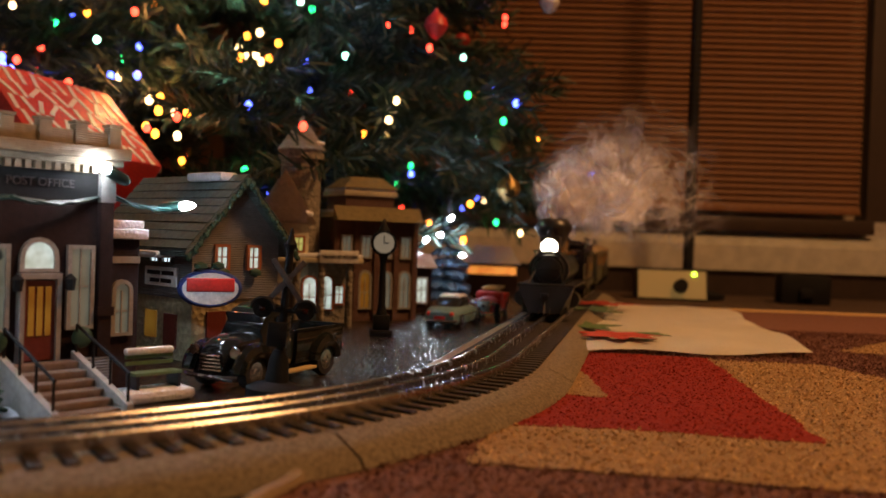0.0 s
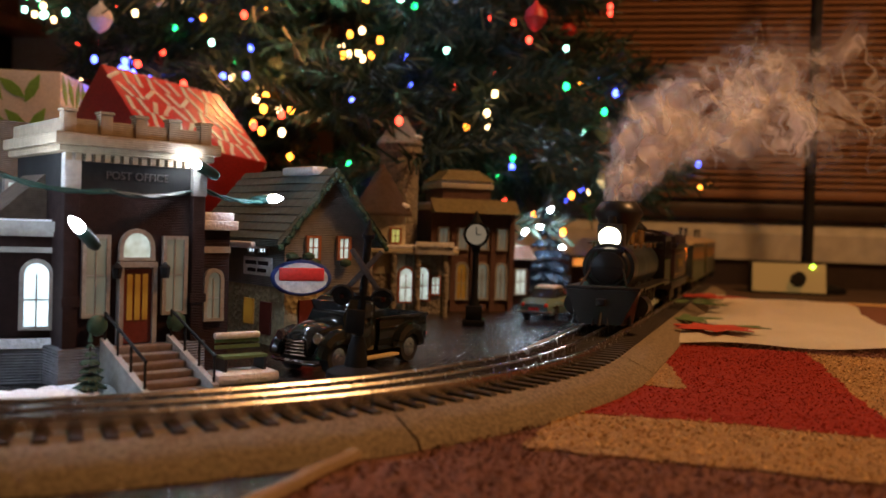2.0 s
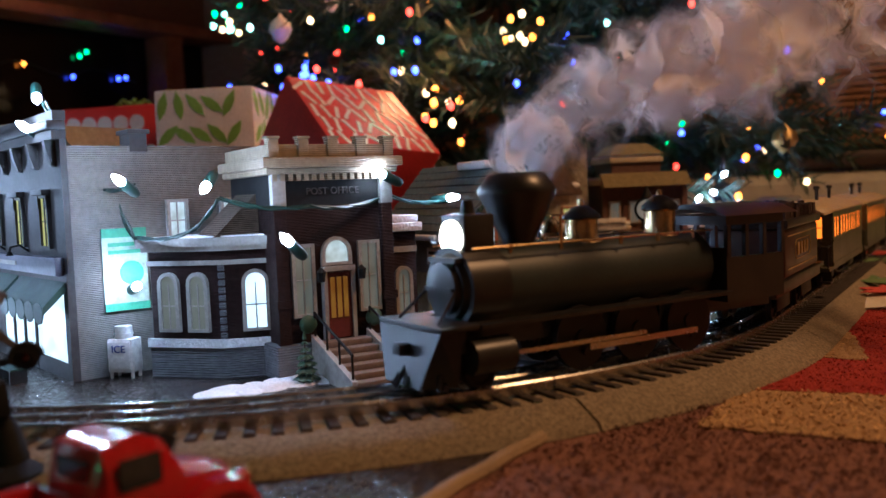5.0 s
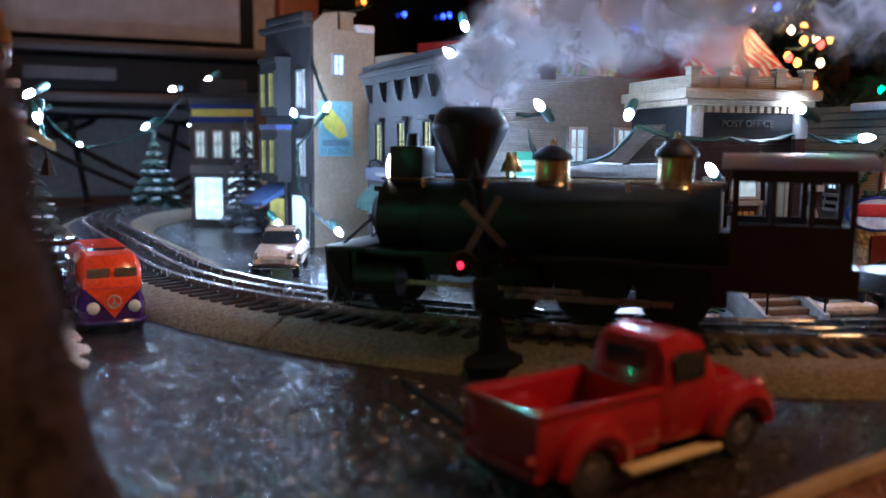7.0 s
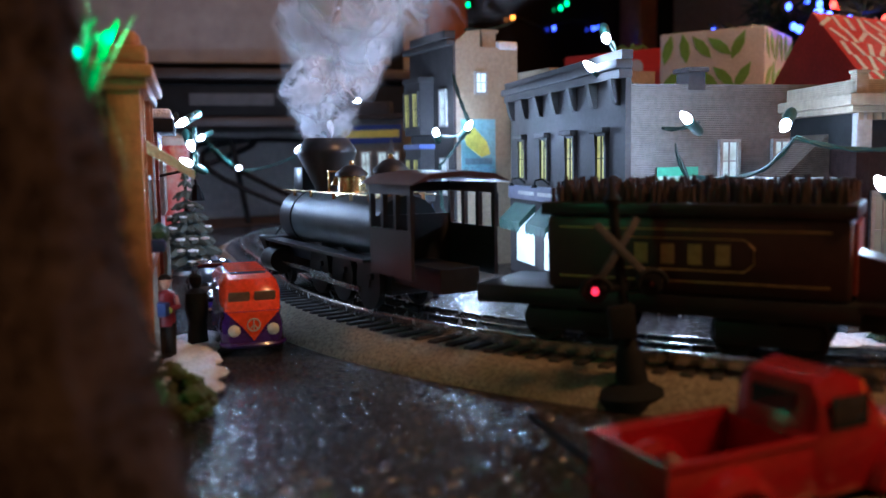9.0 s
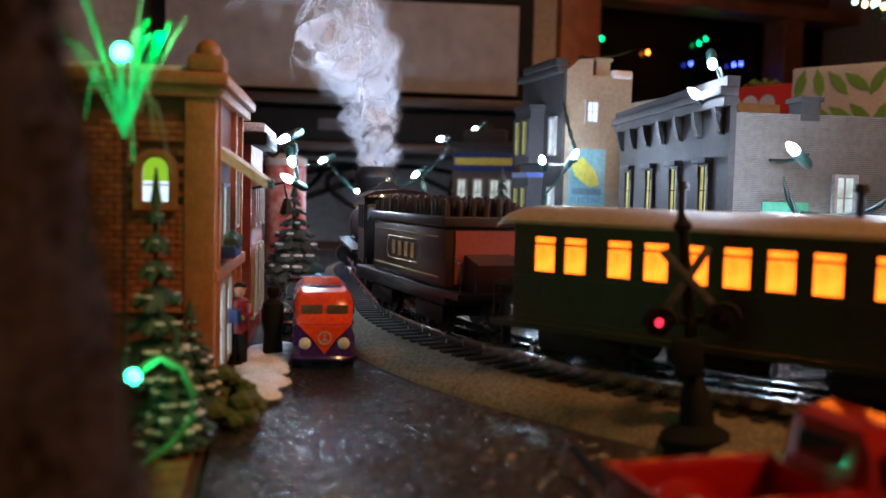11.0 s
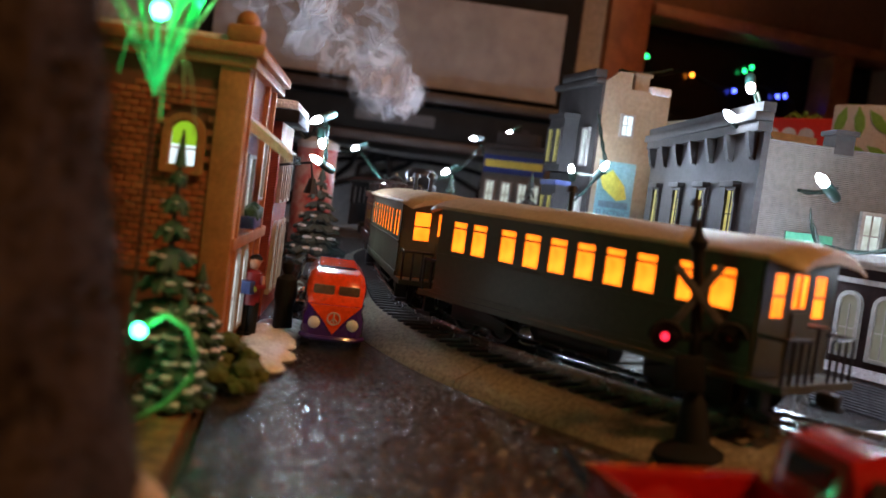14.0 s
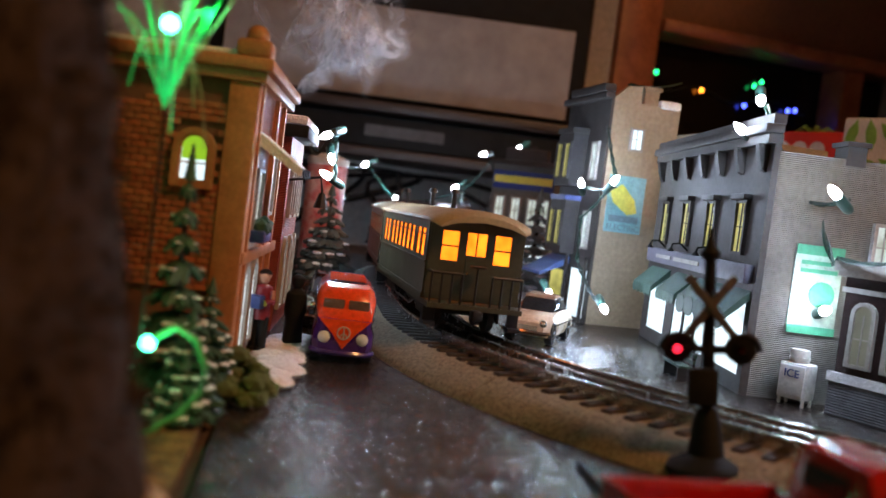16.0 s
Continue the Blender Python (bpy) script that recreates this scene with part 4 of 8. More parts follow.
def coach(name, label):
    """A clerestory-free coach: ten windows a side in groups of two, six and two, open platforms, turned-down roof ends."""
    L, B, W, Z0, Z1 = 0.1125, 0.098, 0.0285, 0.019, 0.0660
    WZ0, WZ1, WH = 0.0425, 0.0602, 0.0062
    e = thing(name, label, "railway coach", pose(0, 0, RAIL_Z))
    xs = [-0.0815, -0.0655, -0.0435, -0.0262, -0.0087, 0.0087, 0.0262, 0.0435, 0.0655, 0.0815]
    body = Shape()
    for y in (-W, W):
        y0, y1 = (y - 0.001, y + 0.001)
        body.box(-B, B, y0, y1, Z0, WZ0)
        body.box(-B, B, y0, y1, WZ1, Z1)
        edges = [-B] + [v for x in xs for v in (x - WH, x + WH)] + [B]
        for a, b in zip(edges[::2], edges[1::2]):
            body.box(a, b, y0, y1, WZ0, WZ1)
    for x in (-B, B):
        for a, b, z0, z1 in ((-W, -0.021, Z0, Z1), (-0.0110, -0.006, Z0, Z1), (0.006, 0.0110, Z0, Z1), (0.021, W, Z0, Z1), (-0.021, 0.021, WZ1, Z1 + 0.005), (-0.021, -0.0110, Z0, WZ0), (0.0110, 0.021, Z0, WZ0), (-0.006, 0.006, Z0, 0.0465)):
            body.box(x - 0.001, x + 0.001, a, b, z0, z1)
    part("body", body, OLIVE, e, smooth=False)
    part("floor_pan", Shape().box(-L, L, -W, W, 0.0155, 0.0185), OLIVE, e)
    for y in (-W, W):
        o = 1 if y > 0 else -1
        part("belt_rail", Shape().box(-B, B, min(y, y + o * 0.0018), max(y, y + o * 0.0018), WZ0 - 0.0028, WZ0 - 0.0014), OLIVE, e)
        part("sill_beam", Shape().box(-B, B, min(y, y + o * 0.0016), max(y, y + o * 0.0016), Z0, Z0 + 0.003), OLIVE, e)
    pane = mesh_of("pane", Shape().box(-WH, WH, -0.0004, 0.0004, WZ0 + 0.0002, WZ1 - 0.0002), PANE_AMBER)
    sash = mesh_of("sash", Shape().ring([(-WH, WZ0), (WH, WZ0), (WH, WZ1), (-WH, WZ1)], [(-WH + 0.0007, WZ0 + 0.0009), (WH - 0.0007, WZ0 + 0.0009), (WH - 0.0007, WZ1 - 0.0007), (-WH + 0.0007, WZ1 - 0.0007)], -0.0004, 0.0004).box(-WH, WH, -0.0005, 0.0005, 0.0558, 0.0567), OLIVE)
    for y in (-W, W):
        for x in xs:
            w = part("pane", pane, PANE_AMBER, e, "amber lit window", m=pose(x, y * 0.985, 0))
            part("sash", sash, OLIVE, w, m=pose(0, 0.0009 * (1 if y > 0 else -1), 0))
    for x in (-B, B):
        o = 1 if x > 0 else -1
        for y in (-0.016, 0.016):
            q = part("pane", Shape().box(x - 0.0004, x + 0.0004, y - 0.0049, y + 0.0049, WZ0 + 0.0002, WZ1 - 0.0002), PANE_AMBER, e, "amber lit end window")
            part("sash", Shape().box(x + o * 0.0006 - 0.0003, x + o * 0.0006 + 0.0003, y - 0.005, y + 0.005, 0.0508, 0.0517), OLIVE, q)
        q = part("pane", Shape().box(x - 0.0004, x + 0.0004, -0.0059, 0.0059, 0.0467, WZ1 - 0.0002), PANE_AMBER, e, "amber lit door window")
        part("sash", Shape().box(x + o * 0.0006 - 0.0003, x + o * 0.0006 + 0.0003, -0.0004, 0.0004, 0.0466, WZ1), OLIVE, q)
        door = part("door", Shape().box(x + o * 0.0016 - 0.0004, x + o * 0.0016 + 0.0004, -0.0056, 0.0056, 0.0205, 0.045), OLIVE, e)
        part("handle", Shape().ball((x + o * 0.0026, 0.0042, 0.036), 0.0009, 1), BRASS, door)
    rings = []
    for x, k, drop in ((-L, 0.80, 0.0032), (-L + 0.004, 0.93, 0.0014), (-L + 0.012, 1.0, 0.0), (L - 0.012, 1.0, 0.0), (L - 0.004, 0.93, 0.0014), (L, 0.80, 0.0032)):
        top = [(-0.0315, 0.0652), (-0.0312, 0.0668), (-0.023, 0.0706), (-0.012, 0.0730), (0, 0.0738), (0.012, 0.0730), (0.023, 0.0706), (0.0312, 0.0668), (0.0315, 0.0652), (0.02, 0.0685), (0.0, 0.0702), (-0.02, 0.0685)]
        rings.append([(x, y * k, z - drop) for y, z in top])
    part("roof", Shape().loft(rings), COACH_ROOF, e, "tan curved roof with turned-down ends")
    for x in (-0.048, 0.026):
        part("vent_pipe", Shape().cyl((x, 0.006, 0.072), (x, 0.006, 0.083), 0.0016, n=10).cyl((x, 0.006, 0.083), (x, 0.006, 0.0862), 0.0034, 0.0024, n=10), BLACK, e)
    for sx in (-1, 1):
        rail = part("platform_railing", Shape().tube([(sx * 0.099, -0.027, 0.036), (sx * 0.1105, -0.027, 0.036), (sx * 0.1115, -0.009, 0.036)], 0.0009).tube([(sx * 0.099, 0.027, 0.036), (sx * 0.1105, 0.027, 0.036), (sx * 0.1115, 0.009, 0.036)], 0.0009), IRON, e)
        for y in (-0.027, -0.021, -0.015, -0.009, 0.009, 0.015, 0.021, 0.027):
            part("baluster", Shape().cyl((sx * 0.1108, y, 0.018), (sx * 0.1108, y, 0.036), 0.0007, n=6), IRON, rail)
        part("brake_wheel", Shape().cyl((sx * 0.109, 0.0, 0.018), (sx * 0.109, 0.0, 0.041), 0.0007, n=6).lathe([(0.0048, 0.0405), (0.0052, 0.041), (0.0048, 0.0415), (0.001, 0.0412)], c=(sx * 0.109, 0, 0), n=14), IRON, e)
        for y in (-0.0255, 0.0255):
            part("step", Shape().box(sx * 0.1045 - 0.006, sx * 0.1045 + 0.006, y - 0.0035, y + 0.0035, 0.005, 0.007).box(sx * 0.1045 - 0.0006, sx * 0.1045 + 0.0006, y - 0.0035, y + 0.0035, 0.006, 0.016), IRON, e)
        part("coupler", Shape().box(min(sx * 0.1125, sx * 0.1215), max(sx * 0.1125, sx * 0.1215), -0.003, 0.003, 0.011, 0.0165, 0.001), IRON, e)
    part("tank", Shape().cyl((-0.02, 0.012, 0.011), (0.025, 0.012, 0.011), 0.006), IRON, e)
    part("truss_rod", Shape().tube([(-0.06, 0.024, 0.016), (-0.03, 0.024, 0.008), (0.03, 0.024, 0.008), (0.06, 0.024, 0.016)], 0.0007), IRON, e)
    truck(e, 0.066), truck(e, -0.066)
    return e


LOCO = locomotive()
TENDER = tender()
COACH_A = coach("passenger_coach", "olive toy passenger coach with amber lit windows, behind the tender")
COACH_B = coach("passenger_coach", "olive toy passenger coach with amber lit windows, last in the train")
LOCO.scale, TENDER.scale = (0.9, 0.95, 0.9), (0.97, 0.97, 0.97)
STOCK = [(LOCO, 0.0, 0.033, -0.10), (TENDER, -0.280, 0.045, -0.045), (COACH_A, -0.504, 0.066, -0.066), (COACH_B, -0.7485, 0.066, -0.066)]


def chimney_at(t):
    """Metres along the line of the chimney at t seconds: it gathers speed into the curve and slackens at the end."""
    if t < 3:
        return -0.0575 + 0.108 * (t - 3)
    if t < 5.5:
        u, a, b = (t - 3) / 2.5, -0.0575, STACK0 + SPEED * 5.5
        return (2 * u ** 3 - 3 * u * u + 1) * a + (u ** 3 - 2 * u * u + u) * 2.5 * 0.108 + (3 * u * u - 2 * u ** 3) * b + (u ** 3 - u * u) * 2.5 * SPEED
    late = STACK0 + SPEED * t
    if t > 8.5:
        u = min(t, 12.0) - 8.5
        late -= 0.0025 * u * u + 0.0175 * max(0.0, t - 12.0)
    return late


def stock_pose(s, front, rear):
    a, b = on_line(s + front)[0], on_line(s + rear)[0]
    d = a - b
    mid = b + d * (-rear / (front - rear))
    return pose(mid.x, mid.y, RAIL_Z, 0, 0, math.degrees(math.atan2(d.y, d.x)))


# ---------------------------------------------------------------- smoke
def puff(name, seed, size, young, mat_):
    """Two crumpled sheets of smoke that cross each other."""
    s = Shape()
    n = 20
    for turn in (seed * 37 % 50 - 25, seed * 53 % 50 + 45)[:2 if young else 1]:
        m = pose(0, 0, 0, (seed * 29) % 40 - 20, 0, turn)
        rows = []
        for i in range(n + 1):
            row = []
            for j in range(n + 1):
                a, b = 2 * i / n - 1, 2 * j / n - 1
                u, w = 1.25 * a * math.sqrt(1 - b * b / 2), 1.25 * b * math.sqrt(1 - a * a / 2)
                q = Vector((u * 1.1 + seed * 3.7, w * 1.1 + turn, seed * 1.3))
                d = 0.55 * noise.noise(q) + 0.22 * noise.noise(q * 2.7)
                row.append(s.bm.verts.new(m @ Vector((u, d, w))))
            rows.append(row)
        for i in range(n):
            for j in range(n):
                s.bm.faces.new((rows[i][j], rows[i + 1][j], rows[i + 1][j + 1], rows[i][j + 1]))
    ob = solid(name, s, mat_, "dense white puff of smoke over the chimney" if young else "drifting wisp of thin white chimney smoke", "smoke", group="chimney smoke", kind="stuff")
    ob.scale = (size, size, size)
    return ob


PUFFS = []
for k in range(18):
    lag = 0.03 + 0.17 * k + 0.009 * k * k
    PUFFS.append((puff("smoke_puff", 20 + k, 0.025 + 0.0058 * k, k < 5, SMOKE if k < 5 else MID_SMOKE if k < 12 else THIN_SMOKE), lag, k))


# ---------------------------------------------------------------- buildings
def window(parent, x, z, w, h, pane_mat, frame_mat, y=0.0, side="front", arch=False, bars=True, depth=0.0025):
    """A framed, lit window set on a wall: front faces -y at y, left faces -x at x."""
    m = pose(x, y, z) if side == "front" else pose(x, y, z, 0, 0, -90) if side == "left" else pose(x, y, z, 0, 0, 90)
    t = 0.0016
    if arch:
        bow_ = [math.pi * k / 8 for k in range(9)]
        pts = [(-w / 2, 0), (w / 2, 0)] + [(w / 2 * math.cos(a), h + w / 2 * math.sin(a)) for a in bow_]
        out = [(-w / 2 - t * 1.6, -t * 1.2), (w / 2 + t * 1.6, -t * 1.2)] + [((w / 2 + t * 1.5) * math.cos(a), h + (w / 2 + t * 1.5) * math.sin(a)) for a in bow_]
        pane = Shape().prism(pts, "y", -0.0008, 0.0004)
    else:
        pts = [(-w / 2, 0), (w / 2, 0), (w / 2, h), (-w / 2, h)]
        out = [(-w / 2 - t * 1.4, -t * 1.2), (w / 2 + t * 1.4, -t * 1.2), (w / 2 + t * 1.4, h + t * 1.3), (-w / 2 - t * 1.4, h + t * 1.3)]
        pane = Shape().box(-w / 2, w / 2, -0.0008, 0.0004, 0, h)
    fr = Shape().ring(out, pts, -depth, 0.001)
    ob = part("window", fr, frame_mat, parent, m=m)
    p = part("pane", pane, pane_mat, ob)
    if bars:
        part("glazing_bar", Shape().box(-w / 2, w / 2, -0.0015, -0.0007, h * 0.5, h * 0.5 + 0.0008).box(-0.0004, 0.0004, -0.0015, -0.0007, 0, h), frame_mat, ob)
    return ob


def lantern(parent, x, y, z):
    l = part("lantern", Shape().cyl((x, y - 0.004, z), (x, y - 0.004, z + 0.006), 0.0022, 0.003, 6).cyl((x, y - 0.004, z + 0.006), (x, y - 0.004, z + 0.009), 0.0034, 0.0006, 6).box(x - 0.0005, x + 0.0005, y - 0.004, y, z + 0.002, z + 0.003), MATTE_BLACK, parent)


def balustrade(parent, x0, x1, y, z, mat_, posts=4):
    part("parapet", Shape().box(x0, x1, y, y + 0.004, z, z + 0.008, 0.0006), mat_, parent)
    for k in range(posts):
        x = x0 + (x1 - x0 - 0.007) * k / (posts - 1)
        part("parapet_post", Shape().box(x, x + 0.007, y - 0.0015, y + 0.0055, z, z + 0.0115, 0.0006).box(x - 0.0006, x + 0.0076, y - 0.002, y + 0.006, z + 0.0115, z + 0.013), mat_, parent)


STONE_INK = surface("worn_dark_lettering", (0.07, 0.06, 0.055), 0.6)


def post_office():
    e = thing("post_office", "dark brick ceramic post office with a stone parapet and snowy base", "model building", pose(-0.188, 0.378, 0, 0, 0, 52))
    part("wall", Shape().box(0, 0.078, 0, 0.08, 0.022, 0.128), DARK_BRICK, e)
    part("base", Shape().box(-0.004, 0.082, -0.004, 0.08, 0.0, 0.022, 0.001), GREY_STONE, e)
    part("frieze", Shape().box(-0.001, 0.079, -0.001, 0.08, 0.108, 0.128), MATTE_BLACK, e)
    part("cornice", Shape().box(-0.006, 0.084, -0.006, 0.083, 0.128, 0.132, 0.0008).box(-0.009, 0.087, -0.009, 0.083, 0.132, 0.1385, 0.001), CREAM_WALL, e)
    for k in range(16):
        part("dentil", Shape().box(-0.002 + 0.0052 * k, 0.001 + 0.0052 * k, -0.005, -0.001, 0.124, 0.128), CREAM_WALL, e)
    balustrade(e, -0.004, 0.082, -0.004, 0.1385, CREAM_WALL, 5)
    part("parapet", Shape().box(-0.004, 0.0, 0.0, 0.08, 0.1385, 0.1465).box(0.078, 0.082, 0.0, 0.08, 0.1385, 0.1465), CREAM_WALL, e)
    part("roof", Shape().box(0.0, 0.078, 0.0, 0.08, 0.1385, 0.1405), SNOW, e)
    for x in (0.002, 0.076):
        part("pilaster", Shape().box(x - 0.004, x + 0.004, -0.004, 0.001, 0.022, 0.108, 0.0006).box(x - 0.005, x + 0.005, -0.005, 0.001, 0.045, 0.05), DARK_BRICK, e)
        part("quoin", Shape().box(x - 0.0045, x + 0.0045, -0.0045, 0.001, 0.108, 0.128, 0.0006), TRIM, e)
    window(e, 0.0165, 0.040, 0.011, 0.042, PANE_DIM, TRIM)
    window(e, 0.0625, 0.040, 0.011, 0.042, PANE_DIM, TRIM)
    door = part("door", Shape().box(0.031, 0.048, -0.003, 0.001, 0.023, 0.065), DOOR_RED, e)
    part("pane", Shape().box(0.0335, 0.0365, -0.0036, -0.003, 0.036, 0.062).box(0.038, 0.041, -0.0036, -0.003, 0.036, 0.062).box(0.0425, 0.0455, -0.0036, -0.003, 0.036, 0.062), PANE_DOOR, door)
    part("door_frame", Shape().box(0.0285, 0.031, -0.005, 0.001, 0.022, 0.068).box(0.048, 0.0505, -0.005, 0.001, 0.022, 0.068).box(0.0285, 0.0505, -0.0055, 0.001, 0.066, 0.069), TRIM, e)
    window(e, 0.0395, 0.0715, 0.016, 0.006, PANE_COOL, TRIM, arch=True, bars=False)
    words("lettering", "POST OFFICE", 0.0062, STONE_INK, e, pose(0.039, -0.0016, 0.117))
    lantern(e, 0.0255, -0.004, 0.06), lantern(e, 0.0535, -0.004, 0.06)
    for x in (0.0165, 0.0625):
        part("wreath", Shape().ball((x, -0.005, 0.034), 0.006, 2, (1, 0.5, 1)), PINE, e)
    # front steps
    for k in range(6):
        part("step", Shape().box(0.022, 0.057, -0.0088 * (6 - k) - 0.004, -0.004, 0.0037 * k, 0.0037 * (k + 1), 0.0004), surface("brown_step", (0.2, 0.14, 0.1), 0.7) if k == 0 else bpy.data.materials["brown_step"], e)
    for x in (0.0185, 0.057):
        part("stair_wall", Shape().prism([(-0.062, 0.0), (-0.062, 0.006), (-0.004, 0.027), (-0.004, 0.0)], "x", x, x + 0.0035), TRIM, e)
        rail = part("handrail", Shape().tube([(x + 0.002, -0.060, 0.021), (x + 0.002, -0.006, 0.041)], 0.0009), MATTE_BLACK, e)
        for u in (0.0, 0.33, 0.66, 1.0):
            part("baluster", Shape().cyl((x + 0.002, -0.059 + 0.053 * u, 0.006 + 0.02 * u), (x + 0.002, -0.059 + 0.053 * u, 0.0215 + 0.0195 * u), 0.0007, n=6), MATTE_BLACK, rail)
    # right wing
    part("wing", Shape().box(0.078, 0.102, 0.006, 0.07, 0.0, 0.088), DARK_BRICK, e)
    part("wing_cornice", Shape().box(0.078, 0.106, 0.002, 0.072, 0.088, 0.094, 0.001).box(0.078, 0.104, 0.004, 0.072, 0.094, 0.099, 0.001), SNOW, e)
    part("band", Shape().box(0.078, 0.1025, 0.0054, 0.07, 0.074, 0.078), TRIM, e)
    window(e, 0.091, 0.034, 0.0085, 0.024, PANE_DIM, TRIM, y=0.006, arch=True)
    # left bay, with eight-sided front
    inv = (e.matrix_basis.inverted())
    pts = [(-0.228, 0.376), (-0.186, 0.402), (-0.205, 0.45), (-0.27, 0.44), (-0.281, 0.3735)]
    loc = [inv @ Vector((x, y, 0)) for x, y in pts]
    cen = sum(loc, Vector()) / 5
    def ring(k):
        return [((p - cen) * k + cen).to_2d()[:] for p in loc]
    part("bay", Shape().prism(ring(1.0), "z", 0.024, 0.075), DARK_BRICK, e)
    part("bay_base", Shape().prism(ring(1.04), "z", 0.0, 0.02), GREY_STONE, e)
    part("snow_ledge", Shape().prism(ring(1.07), "z", 0.02, 0.0255), SNOW, e)
    part("bay_cornice", Shape().prism(ring(1.04), "z", 0.073, 0.076), TRIM, e)
    part("bay_frieze", Shape().prism(ring(1.01), "z", 0.076, 0.082), DARK_BRICK, e)
    part("bay_cornice", Shape().prism(ring(1.09), "z", 0.082, 0.085).prism(ring(1.14), "z", 0.085, 0.0905), TRIM, e)
    part("bay_roof", Shape().prism(ring(1.0), "z", 0.0905, 0.0915), SNOW, e)
    a, b, c = Vector((*pts[4], 0)), Vector((*pts[0], 0)), Vector((*pts[1], 0))
    for p, q, us, mat_, w in ((a, b, (0.27, 0.68), PANE_DIM, 0.0105), (b, c, (0.42,), PANE_BRIGHT, 0.0125)):
        d = (q - p).normalized()
        for u in us:
            o = p.lerp(q, u) + Vector((d.y, -d.x, 0)) * 0.0006
            wn = window(e, 0, 0, w, 0.029, mat_, TRIM, arch=True)
            wn.matrix_basis = inv @ pose(o.x, o.y, 0.032, 0, 0, math.degrees(math.atan2(d.y, d.x)))
    for k in range(10):
        part("quoin", Shape().box(-0.002, 0.002, -0.0018, 0.001, 0.026 + 0.0048 * k, 0.0298 + 0.0048 * k, 0.0005), GREY_STONE, e, m=inv @ pose(-0.228, 0.376, 0, 0, 0, 17))
    # gabled rear roof behind the bay
    part("rear_gable", Shape().prism([(-0.03, 0.09), (0.0, 0.09), (0.0, 0.118)], "y", 0.03, 0.07), BROWN_ROOF, e)
    sn = Shape()
    r = random.Random(3)
    for k in range(16):
        x = -0.05 + 0.075 * k / 15
        sn.ball((x, -0.010 - 0.008 * math.sin(k * 1.9), 0.0), r.uniform(0.008, 0.013), 2, (1, 1, 0.28))
    tagged(part("snow_drift", sn, SNOW, e), kind="stuff")
    sn = Shape()
    for k in range(9):
        sn.ball((0.06 + 0.006 * k, -0.012 + 0.0015 * math.sin(k * 2.2), 0.001), r.uniform(0.006, 0.009), 2, (1, 1, 0.35))
    tagged(part("snow_drift", sn, SNOW, e), kind="stuff")
    return e


post_office()


